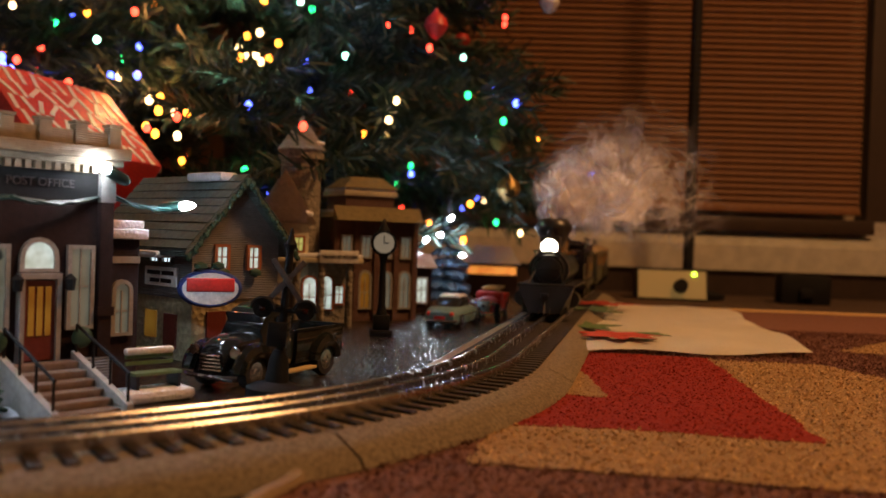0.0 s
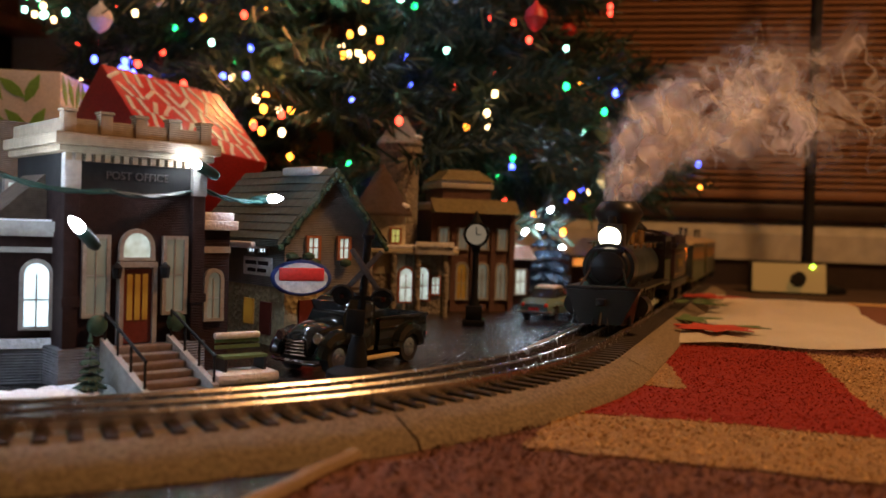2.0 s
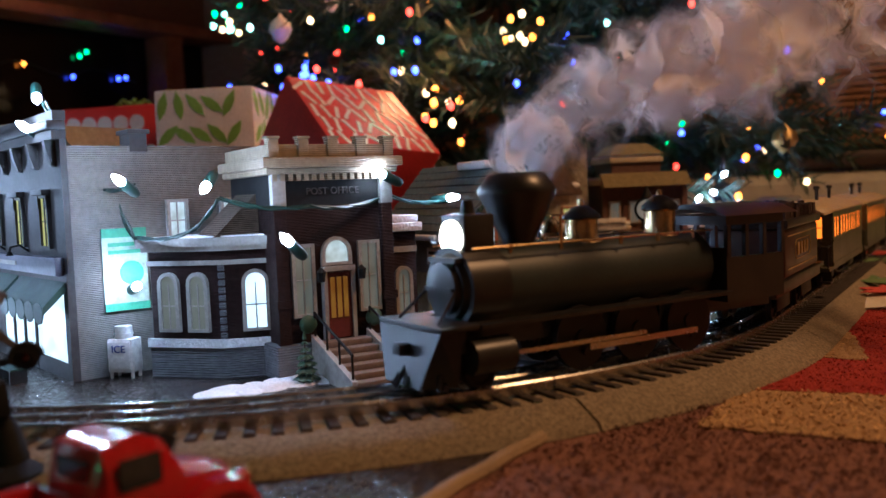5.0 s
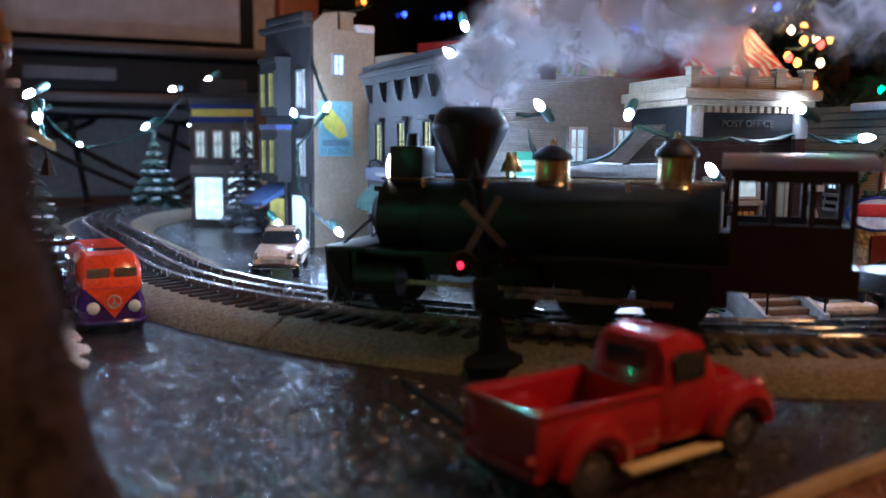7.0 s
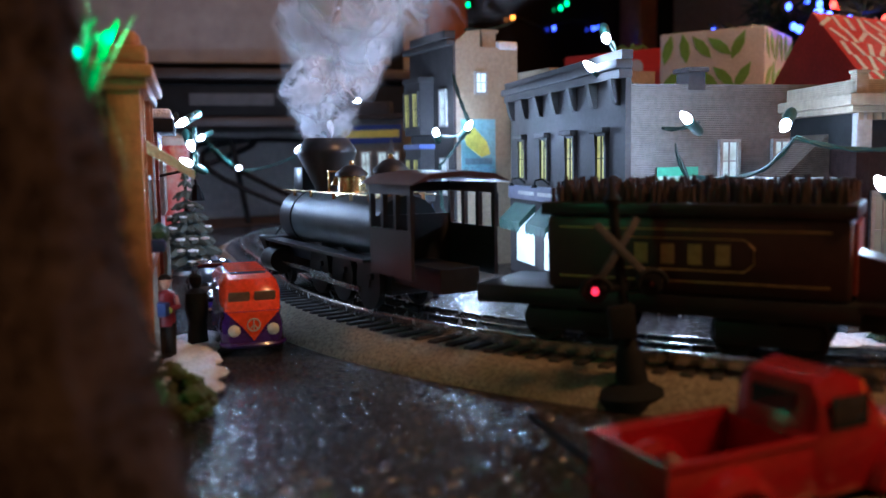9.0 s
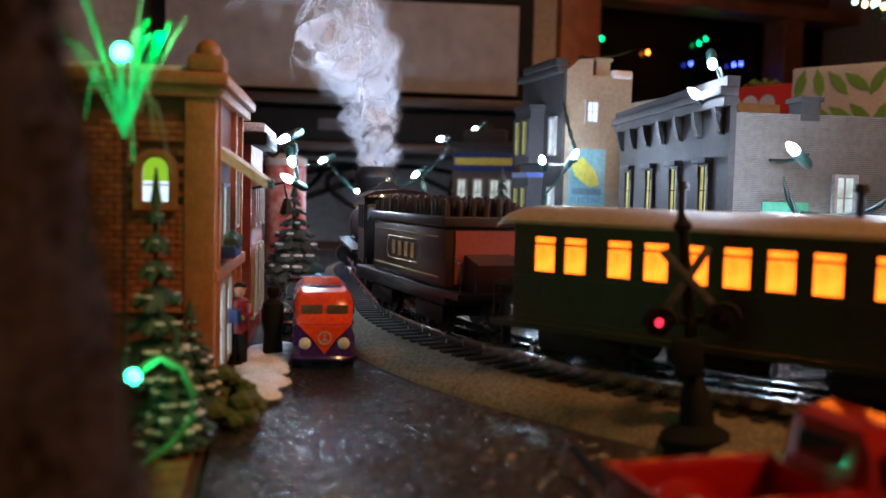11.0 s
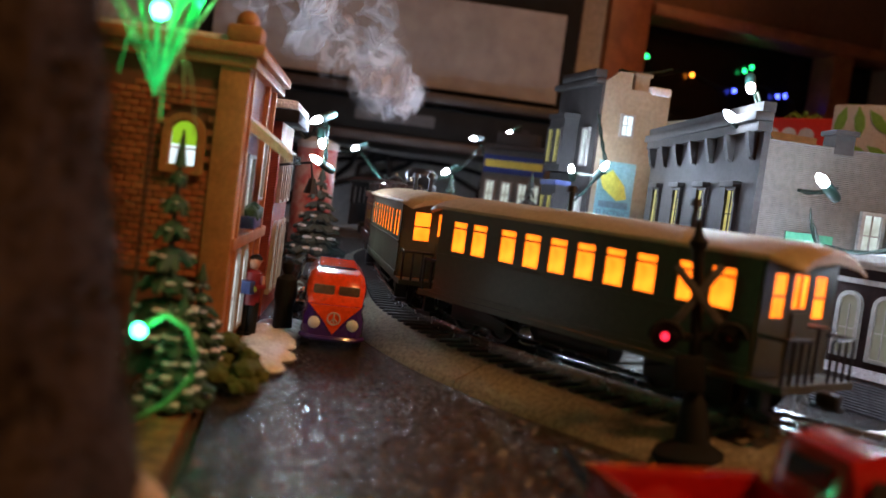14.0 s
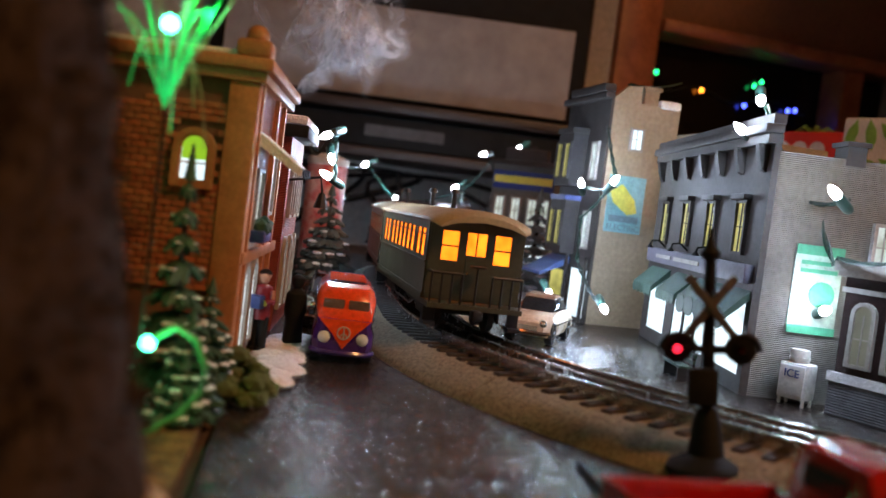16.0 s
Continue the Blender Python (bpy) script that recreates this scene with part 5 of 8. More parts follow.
def grey_block():
    e = thing("grey_store", "grey ceramic three-storey store with bracketed cornice and posters", "model building", pose(-0.5495, 0.4729, 0, 0, 0, -29.0))
    e.scale = (1.42, 1.0, 1.0)
    W, D, H = 0.18, 0.155, 0.163
    HS = H - 0.014
    part("wall", Shape().box(0, W, 0.004, D, 0.0, HS), GREY_SIDING, e)
    part("front", Shape().box(0, W, 0, 0.004, 0.07, H), TAUPE, e)
    part("cornice", Shape().box(-0.004, W + 0.002, -0.008, 0.004, H, H + 0.006, 0.001).box(-0.003, W + 0.001, -0.005, 0.004, H - 0.006, H).box(-0.004, W + 0.002, -0.004, 0.004, H + 0.006, H + 0.012), TAUPE, e)
    for k in range(7):
        x = 0.005 + 0.0275 * k
        part("bracket", Shape().prism([(-0.007, H - 0.006), (-0.0055, H - 0.014), (-0.003, H - 0.022), (0.001, H - 0.024), (0.001, H - 0.006)], "x", x, x + 0.004), TAUPE, e)
    for k in range(4):
        x = 0.026 + 0.0425 * k
        w = window(e, x, 0.088, 0.011, 0.032, PANE_YELLOW, TAUPE)
        part("hood", Shape().box(x - 0.009, x + 0.009, -0.006, 0.0, 0.122, 0.126, 0.0006).box(x - 0.0075, x - 0.0055, -0.003, 0, 0.113, 0.122).box(x + 0.0055, x + 0.0075, -0.003, 0, 0.113, 0.122), TAUPE, e)
    part("sign_board", Shape().box(0.006, W - 0.004, -0.006, 0.0, 0.069, 0.081, 0.0008), surface("grey_blue_board", (0.10, 0.10, 0.14), 0.5), e, "long dark sign board")
    part("lettering", Shape().box(0.03, 0.06, -0.0068, -0.006, 0.0735, 0.0765).box(0.067, 0.112, -0.0068, -0.006, 0.0735, 0.0765), TRIM, e)
    for k in range(3):
        x = 0.03 + 0.045 * k
        part("sign_lamp", Shape().tube([(x, 0, 0.083), (x, -0.006, 0.088), (x, -0.012, 0.087), (x, -0.013, 0.084)], 0.0008).cyl((x, -0.013, 0.084), (x, -0.013, 0.081), 0.001, 0.0028, 8), MATTE_BLACK, e)
    part("shop_front", Shape().box(0.0, 0.012, -0.001, 0.004, 0.0, 0.07).box(0.05, 0.066, -0.001, 0.004, 0.0, 0.07).box(W - 0.006, W, -0.001, 0.004, 0.0, 0.07).box(0.012, W - 0.006, -0.001, 0.004, 0.0, 0.011).box(0.012, W - 0.006, -0.001, 0.004, 0.06, 0.07), TAUPE, e)
    part("shop_window", Shape().box(0.012, 0.05, 0.0, 0.003, 0.011, 0.06), PANE_BRIGHT, e)
    part("shop_window", Shape().box(0.066, W - 0.006, 0.0, 0.003, 0.011, 0.06), PANE_BRIGHT, e)
    for x in (0.086, 0.106, 0.126):
        part("mullion", Shape().box(x - 0.0012, x + 0.0012, -0.0015, 0.002, 0.0, 0.06), TAUPE, e)
    for x0, x1 in ((0.01, 0.052), (0.064, 0.1), (0.105, W - 0.002)):
        aw = part("awning", Shape().prism([(0.0, 0.066), (-0.016, 0.05), (-0.016, 0.045), (0.0, 0.060)], "x", x0, x1), AWNING_GREEN, e)
        for k in range(5):
            x = x0 + (x1 - x0) * (k + 0.5) / 5
            part("scallop", Shape().cyl((x, -0.0164, 0.0455), (x, -0.0156, 0.0455), (x1 - x0) / 10, n=10), AWNING_GREEN, aw)
    # side wall with posters
    poster = part("poster", Shape().box(W, W + 0.0008, 0.022, 0.052, 0.043, 0.098), SIGN_CREAM, e, "peeling cream and green painted poster")
    part("poster_band", Shape().box(W + 0.0008, W + 0.0014, 0.022, 0.052, 0.043, 0.048), SIGN_GREEN, poster)
    part("poster_band", Shape().box(W + 0.0008, W + 0.0014, 0.022, 0.052, 0.092, 0.098), SIGN_GREEN, poster)
    part("poster_disc", Shape().cyl((W + 0.0008, 0.041, 0.068), (W + 0.0014, 0.041, 0.068), 0.008, n=20), SIGN_GREEN, poster)
    part("poster_text", Shape().box(W + 0.0008, W + 0.0013, 0.026, 0.045, 0.086, 0.0885), SIGN_GREEN, poster)
    part("poster_text", Shape().box(W + 0.0008, W + 0.0013, 0.026, 0.049, 0.081, 0.0835), SIGN_GREEN, poster)
    window(e, W, 0.088, 0.011, 0.026, PANE_COOL, TRIM, y=0.075, side="right")
    window(e, W, 0.088, 0.011, 0.026, PANE_COOL, TRIM, y=0.115, side="right")
    part("chimney", Shape().box(W - 0.012, W + 0.0005, 0.045, 0.057, HS, HS + 0.012).box(W - 0.0135, W + 0.002, 0.0435, 0.0585, HS + 0.012, HS + 0.015), TAUPE, e)
    for x in (0.0, W - 0.004):
        part("parapet", Shape().box(x, x + 0.004, 0.004, D, HS, HS + 0.004), GREY_SIDING, e)
    part("roof", Shape().box(0.004, W - 0.004, 0.004, D, HS - 0.002, HS + 0.001), SNOW, e)
    return e


grey_block()
ice = thing("ice_freezer", "small white ice box lettered ICE beside the store", "ice box", pose(-0.301, 0.363, 0, 0, 0, 10))
part("cabinet", Shape().box(-0.009, 0.009, 0, 0.013, 0.004, 0.026, 0.0012), WHITE, ice)
part("door", Shape().box(-0.008, 0.008, -0.001, 0.0005, 0.006, 0.0245, 0.0006), WHITE, ice)
part("compressor", Shape().cyl((0, 0.0065, 0.026), (0, 0.0065, 0.034), 0.0058, 0.0055, 18).cyl((0, 0.0065, 0.0285), (0, 0.0065, 0.0295), 0.0062, n=18), WHITE, ice)
for x in (-0.0075, 0.0075):
    for y in (0.002, 0.011):
        part("leg", Shape().cyl((x, y, 0), (x, y, 0.0045), 0.0011, n=8), WHITE, ice)
words("lettering", "ICE", 0.0068, BLUE, ice, pose(0.0, -0.0013, 0.0195))
for k, ch in enumerate("ICE"):
    words("lettering", ch, 0.006, BLUE, ice, pose(-0.0093, 0.0065, 0.022 - 0.0062 * k, 0, 0, -90))

bench = thing("park_bench", "small dark slatted bench before the store", "bench", pose(-0.375, 0.345, 0, 0, 0, -26))
part("seat", Shape().box(-0.016, 0.016, -0.006, 0.003, 0.0085, 0.0098).box(-0.016, 0.016, 0.003, 0.0045, 0.0115, 0.014).box(-0.016, 0.016, 0.0035, 0.005, 0.0155, 0.018), AWNING_GREEN, bench)
for x in (-0.014, 0.013):
    part("leg", Shape().box(x, x + 0.0015, -0.006, 0.005, 0, 0.0085).box(x, x + 0.0015, 0.003, 0.005, 0.0085, 0.018), IRON, bench)
snowbench = thing("snowy_bench", "green slatted bench with snow on its back and foot", "bench", pose(-0.108, 0.432, 0, 0, 0, 48))
part("base", Shape().box(-0.02, 0.02, -0.012, 0.010, 0, 0.007, 0.003), SNOW, snowbench)
part("seat", Shape().box(-0.014, 0.014, -0.006, 0.004, 0.0145, 0.016).box(-0.014, 0.014, 0.005, 0.0065, 0.019, 0.021).box(-0.014, 0.014, 0.0055, 0.007, 0.0225, 0.0245), surface("green_slat", (0.12, 0.2, 0.08), 0.6), snowbench)
part("snow_cap", Shape().box(-0.0145, 0.0145, 0.004, 0.0085, 0.0245, 0.0285, 0.0015), SNOW, snowbench)
for x in (-0.013, 0.0115):
    part("leg", Shape().box(x, x + 0.0015, -0.006, 0.007, 0.0065, 0.0145), IRON, snowbench)


def electric_store():
    e = thing("corner_store", "cream-sided ceramic store with bay windows and a yellow teal poster", "model building", pose(-0.698, 0.474, 0, 0, 0, -15.3))
    W, D, H = 0.10, 0.072, 0.214
    part("wall", Shape().box(0, W, 0.003, D, 0, H), CREAM_WALL, e)
    part("front", Shape().box(0, W, 0, 0.003, 0.0, H), TAUPE, e)
    part("cornice", Shape().box(-0.003, W + 0.001, -0.007, 0.003, H, H + 0.006, 0.001).box(0.02, W + 0.001, -0.009, 0.003, H + 0.006, H + 0.014, 0.001), TAUPE, e)
    part("gable_step", Shape().prism([(0.0, H), (0.03, H), (0.03, H + 0.016), (0.015, H + 0.014), (0.004, H + 0.004)], "x", W - 0.004, W), CREAM_WALL, e)
    for z in (0.135, 0.068):
        bay = part("bay", Shape().prism([(0.005, 0.0), (0.012, -0.012), (0.05, -0.012), (0.057, 0.0)], "z", z - 0.005, z + 0.048), TAUPE, e)
        for x in (0.0215, 0.0405):
            window(bay, x, z + 0.004, 0.012, 0.033, PANE_YELLOW, TAUPE, y=-0.0122)
        part("bay_roof", Shape().prism([(0.003, 0.0), (0.011, -0.014), (0.051, -0.014), (0.059, 0.0)], "z", z + 0.048, z + 0.053), BLUE if z < 0.1 else TAUPE, bay)
        window(e, 0.08, z + 0.004, 0.011, 0.033, PANE_COOL, TRIM)
    part("shop_window", Shape().box(0.008, 0.045, -0.001, 0.001, 0.008, 0.045), PANE_YELLOW, e)
    part("shop_window", Shape().box(0.06, 0.095, -0.001, 0.001, 0.004, 0.05), PANE_BRIGHT, e)
    part("awning", Shape().prism([(0.0, 0.06), (-0.03, 0.042), (-0.03, 0.039), (0.0, 0.053)], "x", 0.0, 0.05), AWNING_BLUE, e, "pale blue awning")
    for px_ in (0.052, 0.098):
        part("post", Shape().cyl((px_, -0.004, 0), (px_, -0.004, 0.063), 0.002), TAUPE, e)
    poster = part("poster", Shape().box(W, W + 0.0008, 0.008, 0.046, 0.09, 0.144), SIGN_TEAL, e, "pale teal painted poster with a yellow bulb shape")
    part("poster_shape", Shape().prism([(0.010, 0.128), (0.022, 0.136), (0.036, 0.122), (0.040, 0.110), (0.030, 0.107), (0.014, 0.118)], "x", W + 0.0008, W + 0.0014), SIGN_YELLOW, poster)
    words("lettering", "ELECTRIC", 0.0078, surface("poster_ink", (0.2, 0.3, 0.35), 0.6), poster, pose(W + 0.0012, 0.027, 0.0945, 0, 0, 90))
    part("lettering", Shape().box(W + 0.0008, W + 0.0013, 0.012, 0.042, 0.100, 0.106), bpy.data.materials["poster_ink"], poster, "a word too blurred to read")
    window(e, W, 0.17, 0.010, 0.018, PANE_BRIGHT, TRIM, y=0.03, side="right")
    part("chimney", Shape().box(W - 0.02, W - 0.004, 0.035, 0.05, H, H + 0.014).box(W - 0.022, W - 0.002, 0.033, 0.052, H + 0.014, H + 0.017), CREAM_WALL, e)
    part("rear_wing", Shape().box(0.05, 0.155, D + 0.002, 0.20, 0, H - 0.024), CREAM_WALL, e)
    part("snow_roof", Shape().box(0.002, W + 0.002, 0.05, D, H - 0.002, H + 0.006, 0.002), SNOW, e)
    return e


electric_store()


def corner_shop():
    e = thing("drug_store", "small pale ceramic shop with a yellow-striped sign and lit panes", "model building", pose(-0.869, 0.500, 0, 0, 0, 30))
    part("wall", Shape().box(0, 0.085, 0, 0.08, 0, 0.155), GREY_SIDING, e)
    part("cornice", Shape().box(-0.003, 0.088, -0.005, 0.08, 0.155, 0.161, 0.001).box(0.015, 0.07, -0.003, 0.01, 0.161, 0.176, 0.002), TAUPE, e)
    s = part("sign_band", Shape().box(0.002, 0.083, -0.002, 0.0, 0.126, 0.148), BLUE, e, "dark blue sign band")
    part("stripe", Shape().box(0.004, 0.081, -0.0026, -0.002, 0.133, 0.142), SIGN_YELLOW, s)
    for x in (0.014, 0.036, 0.058, 0.074):
        window(e, x, 0.085, 0.010, 0.03, PANE_COOL, TRIM)
    part("shop_window", Shape().box(0.006, 0.04, -0.001, 0.001, 0.01, 0.06), PANE_BRIGHT, e)
    part("shop_window", Shape().box(0.048, 0.08, -0.001, 0.001, 0.01, 0.06), PANE_BRIGHT, e)
    part("glass_corner", Shape().box(0.085, 0.087, 0.004, 0.07, 0.01, 0.06), PANE_DIM, e)
    part("mullion", Shape().box(0.0, 0.085, -0.0025, 0.0, 0.065, 0.075).box(0.0425, 0.0455, -0.0025, 0.0, 0.0, 0.065), TRIM, e)


corner_shop()


def gabled_shop():
    e = thing("gabled_shop", "grey clapboard ceramic shop with a green shingle roof", "model building", pose(-0.132, 0.57, 0, 0, 0, 50.6))
    W, D, ZE, ZA = 0.072, 0.125, 0.088, 0.136
    part("lower_wall", Shape().box(0, W, 0, D, 0, 0.045), YELLOW_STONE, e)
    part("upper_wall", Shape().prism([(-0.002, 0.045), (W + 0.002, 0.045), (W + 0.002, ZE + 0.006), (W / 2, ZA - 0.005), (-0.002, ZE + 0.006)], "y", -0.002, D), CLAP, e)
    for sx, x0 in ((-1, W / 2), (1, W / 2)):
        ex = W / 2 + sx * (W / 2 + 0.014)
        part("roof_slope", Shape().prism([(W / 2, ZA), (ex, ZE - 0.008), (ex, ZE - 0.012), (W / 2, ZA - 0.005)], "y", -0.012, D + 0.006), GREEN_ROOF, e, "green-grey shingled slope")
        for k in range(9):
            u0 = k / 9
            xa, za = W / 2 + (ex - W / 2) * u0, ZA + (ZE - 0.008 - ZA) * u0
            part("shingle_course", Shape().box(-0.0002, 0.0068, -0.0125, D + 0.0065, 0.0, 0.0008), GREEN_ROOF, e, m=pose(xa, 0, za + 0.0004, 0, math.degrees(math.atan2(ZA - ZE + 0.008, abs(ex - W / 2))) * (1 if sx > 0 else -1), 0) @ (Matrix.Identity(4) if sx > 0 else Matrix.Translation((-0.0066, 0, 0))))
    g = Shape()
    r = random.Random(5)
    for sx in (-1, 1):
        for k in range(26):
            u = k / 25
            x = W / 2 + sx * (W / 2 + 0.012) * u
            g.ball((x + r.uniform(-0.001, 0.001), -0.0135 + r.uniform(-0.001, 0.001), ZA - 0.004 + (ZE - 0.012 - ZA + 0.004) * u), r.uniform(0.0018, 0.003), 1)
    tagged(part("garland", g, PINE, e, smooth=False), kind="stuff")
    part("snow_cap", Shape().box(W / 2 - 0.012, W / 2 + 0.004, 0.005, 0.05, ZA - 0.004, ZA + 0.0025, 0.002), SNOW, e)
    part("snow_ledge", Shape().box(-0.018, 0.0, 0.02, 0.07, 0.074, 0.079, 0.002), SNOW, e)
    for x in (0.022, 0.05):
        w = window(e, x, 0.068, 0.0085, 0.015, PANE_COOL, WOOD, y=-0.002)
        part("flower_box", Shape().ball((x, -0.006, 0.0645), 0.0045, 1, (1.3, 0.7, 0.8)), PINE, e)
    for y in (0.028, 0.045):
        window(e, -0.002, 0.071, 0.010, 0.007, PANE_BRIGHT, CLAP, y=y, side="left", bars=True)
    sb = part("sign_board", Shape().box(-0.0035, -0.002, 0.015, 0.058, 0.053, 0.067), WHITE, e, "grey sign board with two unreadable lines")
    part("lettering", Shape().box(-0.0042, -0.0035, 0.019, 0.034, 0.0612, 0.0642).box(-0.0042, -0.0035, 0.037, 0.054, 0.0612, 0.0642).box(-0.0042, -0.0035, 0.022, 0.035, 0.0555, 0.0585).box(-0.0042, -0.0035, 0.038, 0.05, 0.0555, 0.0585), MATTE_BLACK, sb)
    part("door", Shape().box(-0.0015, 0.0005, 0.018, 0.034, 0.008, 0.033), DOOR_RED, e)
    part("shop_window", Shape().box(-0.0012, 0.0005, 0.045, 0.06, 0.014, 0.034), PANE_DOOR, e)
    window(e, 0.052, 0.012, 0.018, 0.024, PANE_DOOR, WOOD)
    part("door", Shape().box(0.012, 0.028, -0.002, 0.0, 0.002, 0.036), DOOR_RED, e)
    oval = part("oval_sign", Shape().lathe([(0.0165, -0.0025), (0.018, 0), (0.0165, 0.0025)], n=32, m=pose(0.004, -0.016, 0.054, 0, 0, -25) @ pose(0, 0, 0, 90) @ Matrix.Diagonal((1.25, 0.75, 1, 1))), BLUE, e, "oval red and white hanging sign")
    part("panel", Shape().lathe([(0.0155, -0.0032), (0.0155, 0.0032)], n=32, m=pose(0.004, -0.016, 0.054, 0, 0, -25) @ pose(0, 0, 0, 90) @ Matrix.Diagonal((1.25, 0.72, 1, 1))), WHITE, oval)
    part("red_panel", Shape().box(-0.0165, 0.0165, -0.0042, 0.0042, -0.002, 0.0075, 0.001, m=pose(0.004, -0.016, 0.054, 0, 0, -25)), WRAP_RED, oval)
    part("bracket", Shape().tube([(0.0, 0.0, 0.066), (0.004, -0.016, 0.0685)], 0.001), IRON, oval)
    for x in (-0.004, 0.010):
        part("sprig", Shape().ball((x, -0.016, 0.07), 0.0045, 1, (1.3, 0.8, 0.7)), PINE, oval)
    return e


gabled_shop()
solid("mail_box", Shape().box(-0.0055, 0.0055, -0.0055, 0.0055, 0.0, 0.014, 0.001).cyl((-0.0055, 0, 0.014), (0.0055, 0, 0.014), 0.0055, n=16), WRAP_RED, "small red mail box before the gabled shop", "mail box", pose(-0.108, 0.545, 0, 0, 0, 40))


def station():
    e = thing("stone_station", "stone ceramic train station with two conical tower roofs", "model building", pose(-0.12, 0.87, 0, 0, 0, 25))
    part("wall", Shape().box(-0.03, 0.06, 0.0, 0.08, 0, 0.075), STONE, e)
    part("round_tower", Shape().cyl((-0.012, 0.0, 0), (-0.012, 0.0, 0.108), 0.027, 0.026, 28), CREAM_STUCCO, e)
    part("tower_base", Shape().cyl((-0.012, 0.0, 0), (-0.012, 0.0, 0.045), 0.028, n=28), STONE, e)
    part("cone_roof", Shape().lathe([(0.033, 0.105), (0.032, 0.108), (0.006, 0.152), (0.001, 0.161)], c=(-0.012, 0, 0), n=28), BROWN_ROOF, e)
    for k in range(7):
        r0 = 0.033 - 0.0037 * k
        part("shingle_course", Shape().lathe([(r0, 0.1075 + 0.0063 * k), (r0 - 0.0004, 0.1088 + 0.0063 * k), (r0 - 0.004, 0.1145 + 0.0063 * k)], c=(-0.012, 0, 0), n=28), BROWN_ROOF, e)
    part("snow_patch", Shape().ball((0.006, -0.016, 0.116), 0.008, 2, (1.2, 0.6, 0.5)), SNOW, e)
    part("tall_tower", Shape().cyl((0.018, 0.055, 0.05), (0.018, 0.055, 0.185), 0.023, 0.022, 24).cyl((0.018, 0.055, 0.178), (0.018, 0.055, 0.188), 0.025, n=24), STONE, e)
    part("cone_roof", Shape().lathe([(0.0275, 0.188), (0.006, 0.219), (0.001, 0.226)], c=(0.018, 0.055, 0), n=24), surface("grey_slate_roof", (0.3, 0.29, 0.27), 0.7, bump=0.6, fine=260, pattern="lines"), e)
    part("snow_patch", Shape().ball((0.034, 0.042, 0.196), 0.006, 2, (1.2, 0.8, 0.5)), SNOW, e)
    part("canopy", Shape().box(-0.035, 0.066, -0.034, 0.004, 0.066, 0.071, 0.001), CREAM_STUCCO, e)
    part("canopy_snow", Shape().box(-0.035, 0.066, -0.033, 0.003, 0.071, 0.075, 0.0015), SNOW, e)
    sg = part("sign", Shape().box(0.018, 0.060, -0.0365, -0.034, 0.066, 0.079, 0.0006), WHITE, e)
    words("lettering", "TRAIN STATION", 0.0052, MATTE_BLACK, sg, pose(0.039, -0.0368, 0.0725))
    for x in (-0.03, -0.004, 0.022, 0.052):
        part("column", Shape().cyl((x, -0.030, 0), (x, -0.030, 0.066), 0.004, 0.0035, 12), STONE, e)
    for x in (0.035, 0.01):
        window(e, x, 0.016, 0.013, 0.028, PANE_COOL, WOOD, y=-0.0005 if x > 0.02 else -0.028, arch=True)
    window(e, -0.002, 0.078, 0.008, 0.013, PANE_YELLOW, WOOD, y=-0.0255)
    window(e, 0.05, 0.082 - 0.06, 0.008, 0.018, PANE_COOL, WOOD)
    return e


station()


BROWN_BRICK = surface("brown_brick", (0.15, 0.062, 0.04), 0.6, second=(0.10, 0.04, 0.027), scale=150, fine=330, bump=0.8, pattern="lines")
OLIVE_ROOF = surface("olive_roof", (0.26, 0.21, 0.09), 0.7, second=(0.16, 0.13, 0.06), scale=120, fine=260, bump=0.6, pattern="lines")


def brick_tower():
    e = thing("brick_clock_building", "dark brick ceramic building with tan roof terraces", "model building", pose(-0.083, 0.915, 0, 0, 0, 28))
    part("wall", Shape().box(0, 0.095, 0, 0.08, 0, 0.115), BROWN_BRICK, e)
    part("upper_wall", Shape().box(0.012, 0.07, 0.006, 0.07, 0.115, 0.14), BROWN_BRICK, e)
    for z, x0, x1 in ((0.115, -0.003, 0.098), (0.14, 0.009, 0.073)):
        part("cornice", Shape().box(x0, x1, -0.004 if z < 0.12 else 0.003, 0.08, z, z + 0.006, 0.001), CREAM_STUCCO, e)
        part("snow_roof", Shape().box(x0 + 0.002, x1 - 0.002, 0.0 if z < 0.12 else 0.006, 0.08, z + 0.006, z + 0.009, 0.001), SNOW, e)
    part("hip_roof", Shape().box(0.008, 0.074, 0.002, 0.072, 0.149, 0.162, taper=0.55), OLIVE_ROOF, e, "olive flared roof")
    part("flared_eave", Shape().prism([(-0.016, 0.112), (0.0, 0.128), (0.0, 0.112)], "x", -0.004, 0.099), OLIVE_ROOF, e)
    for x in (0.012, 0.035, 0.06, 0.083):
        window(e, x, 0.072, 0.009, 0.022, PANE_DIM, TRIM)
        window(e, x, 0.015, 0.011, 0.034, PANE_DIM if x > 0.05 else PANE_DOOR, TRIM, arch=True)
    for x in (0.0, 0.024, 0.048, 0.072, 0.095):
        part("pilaster", Shape().box(x - 0.003, x + 0.003, -0.003, 0.001, 0, 0.115), BROWN_BRICK, e)


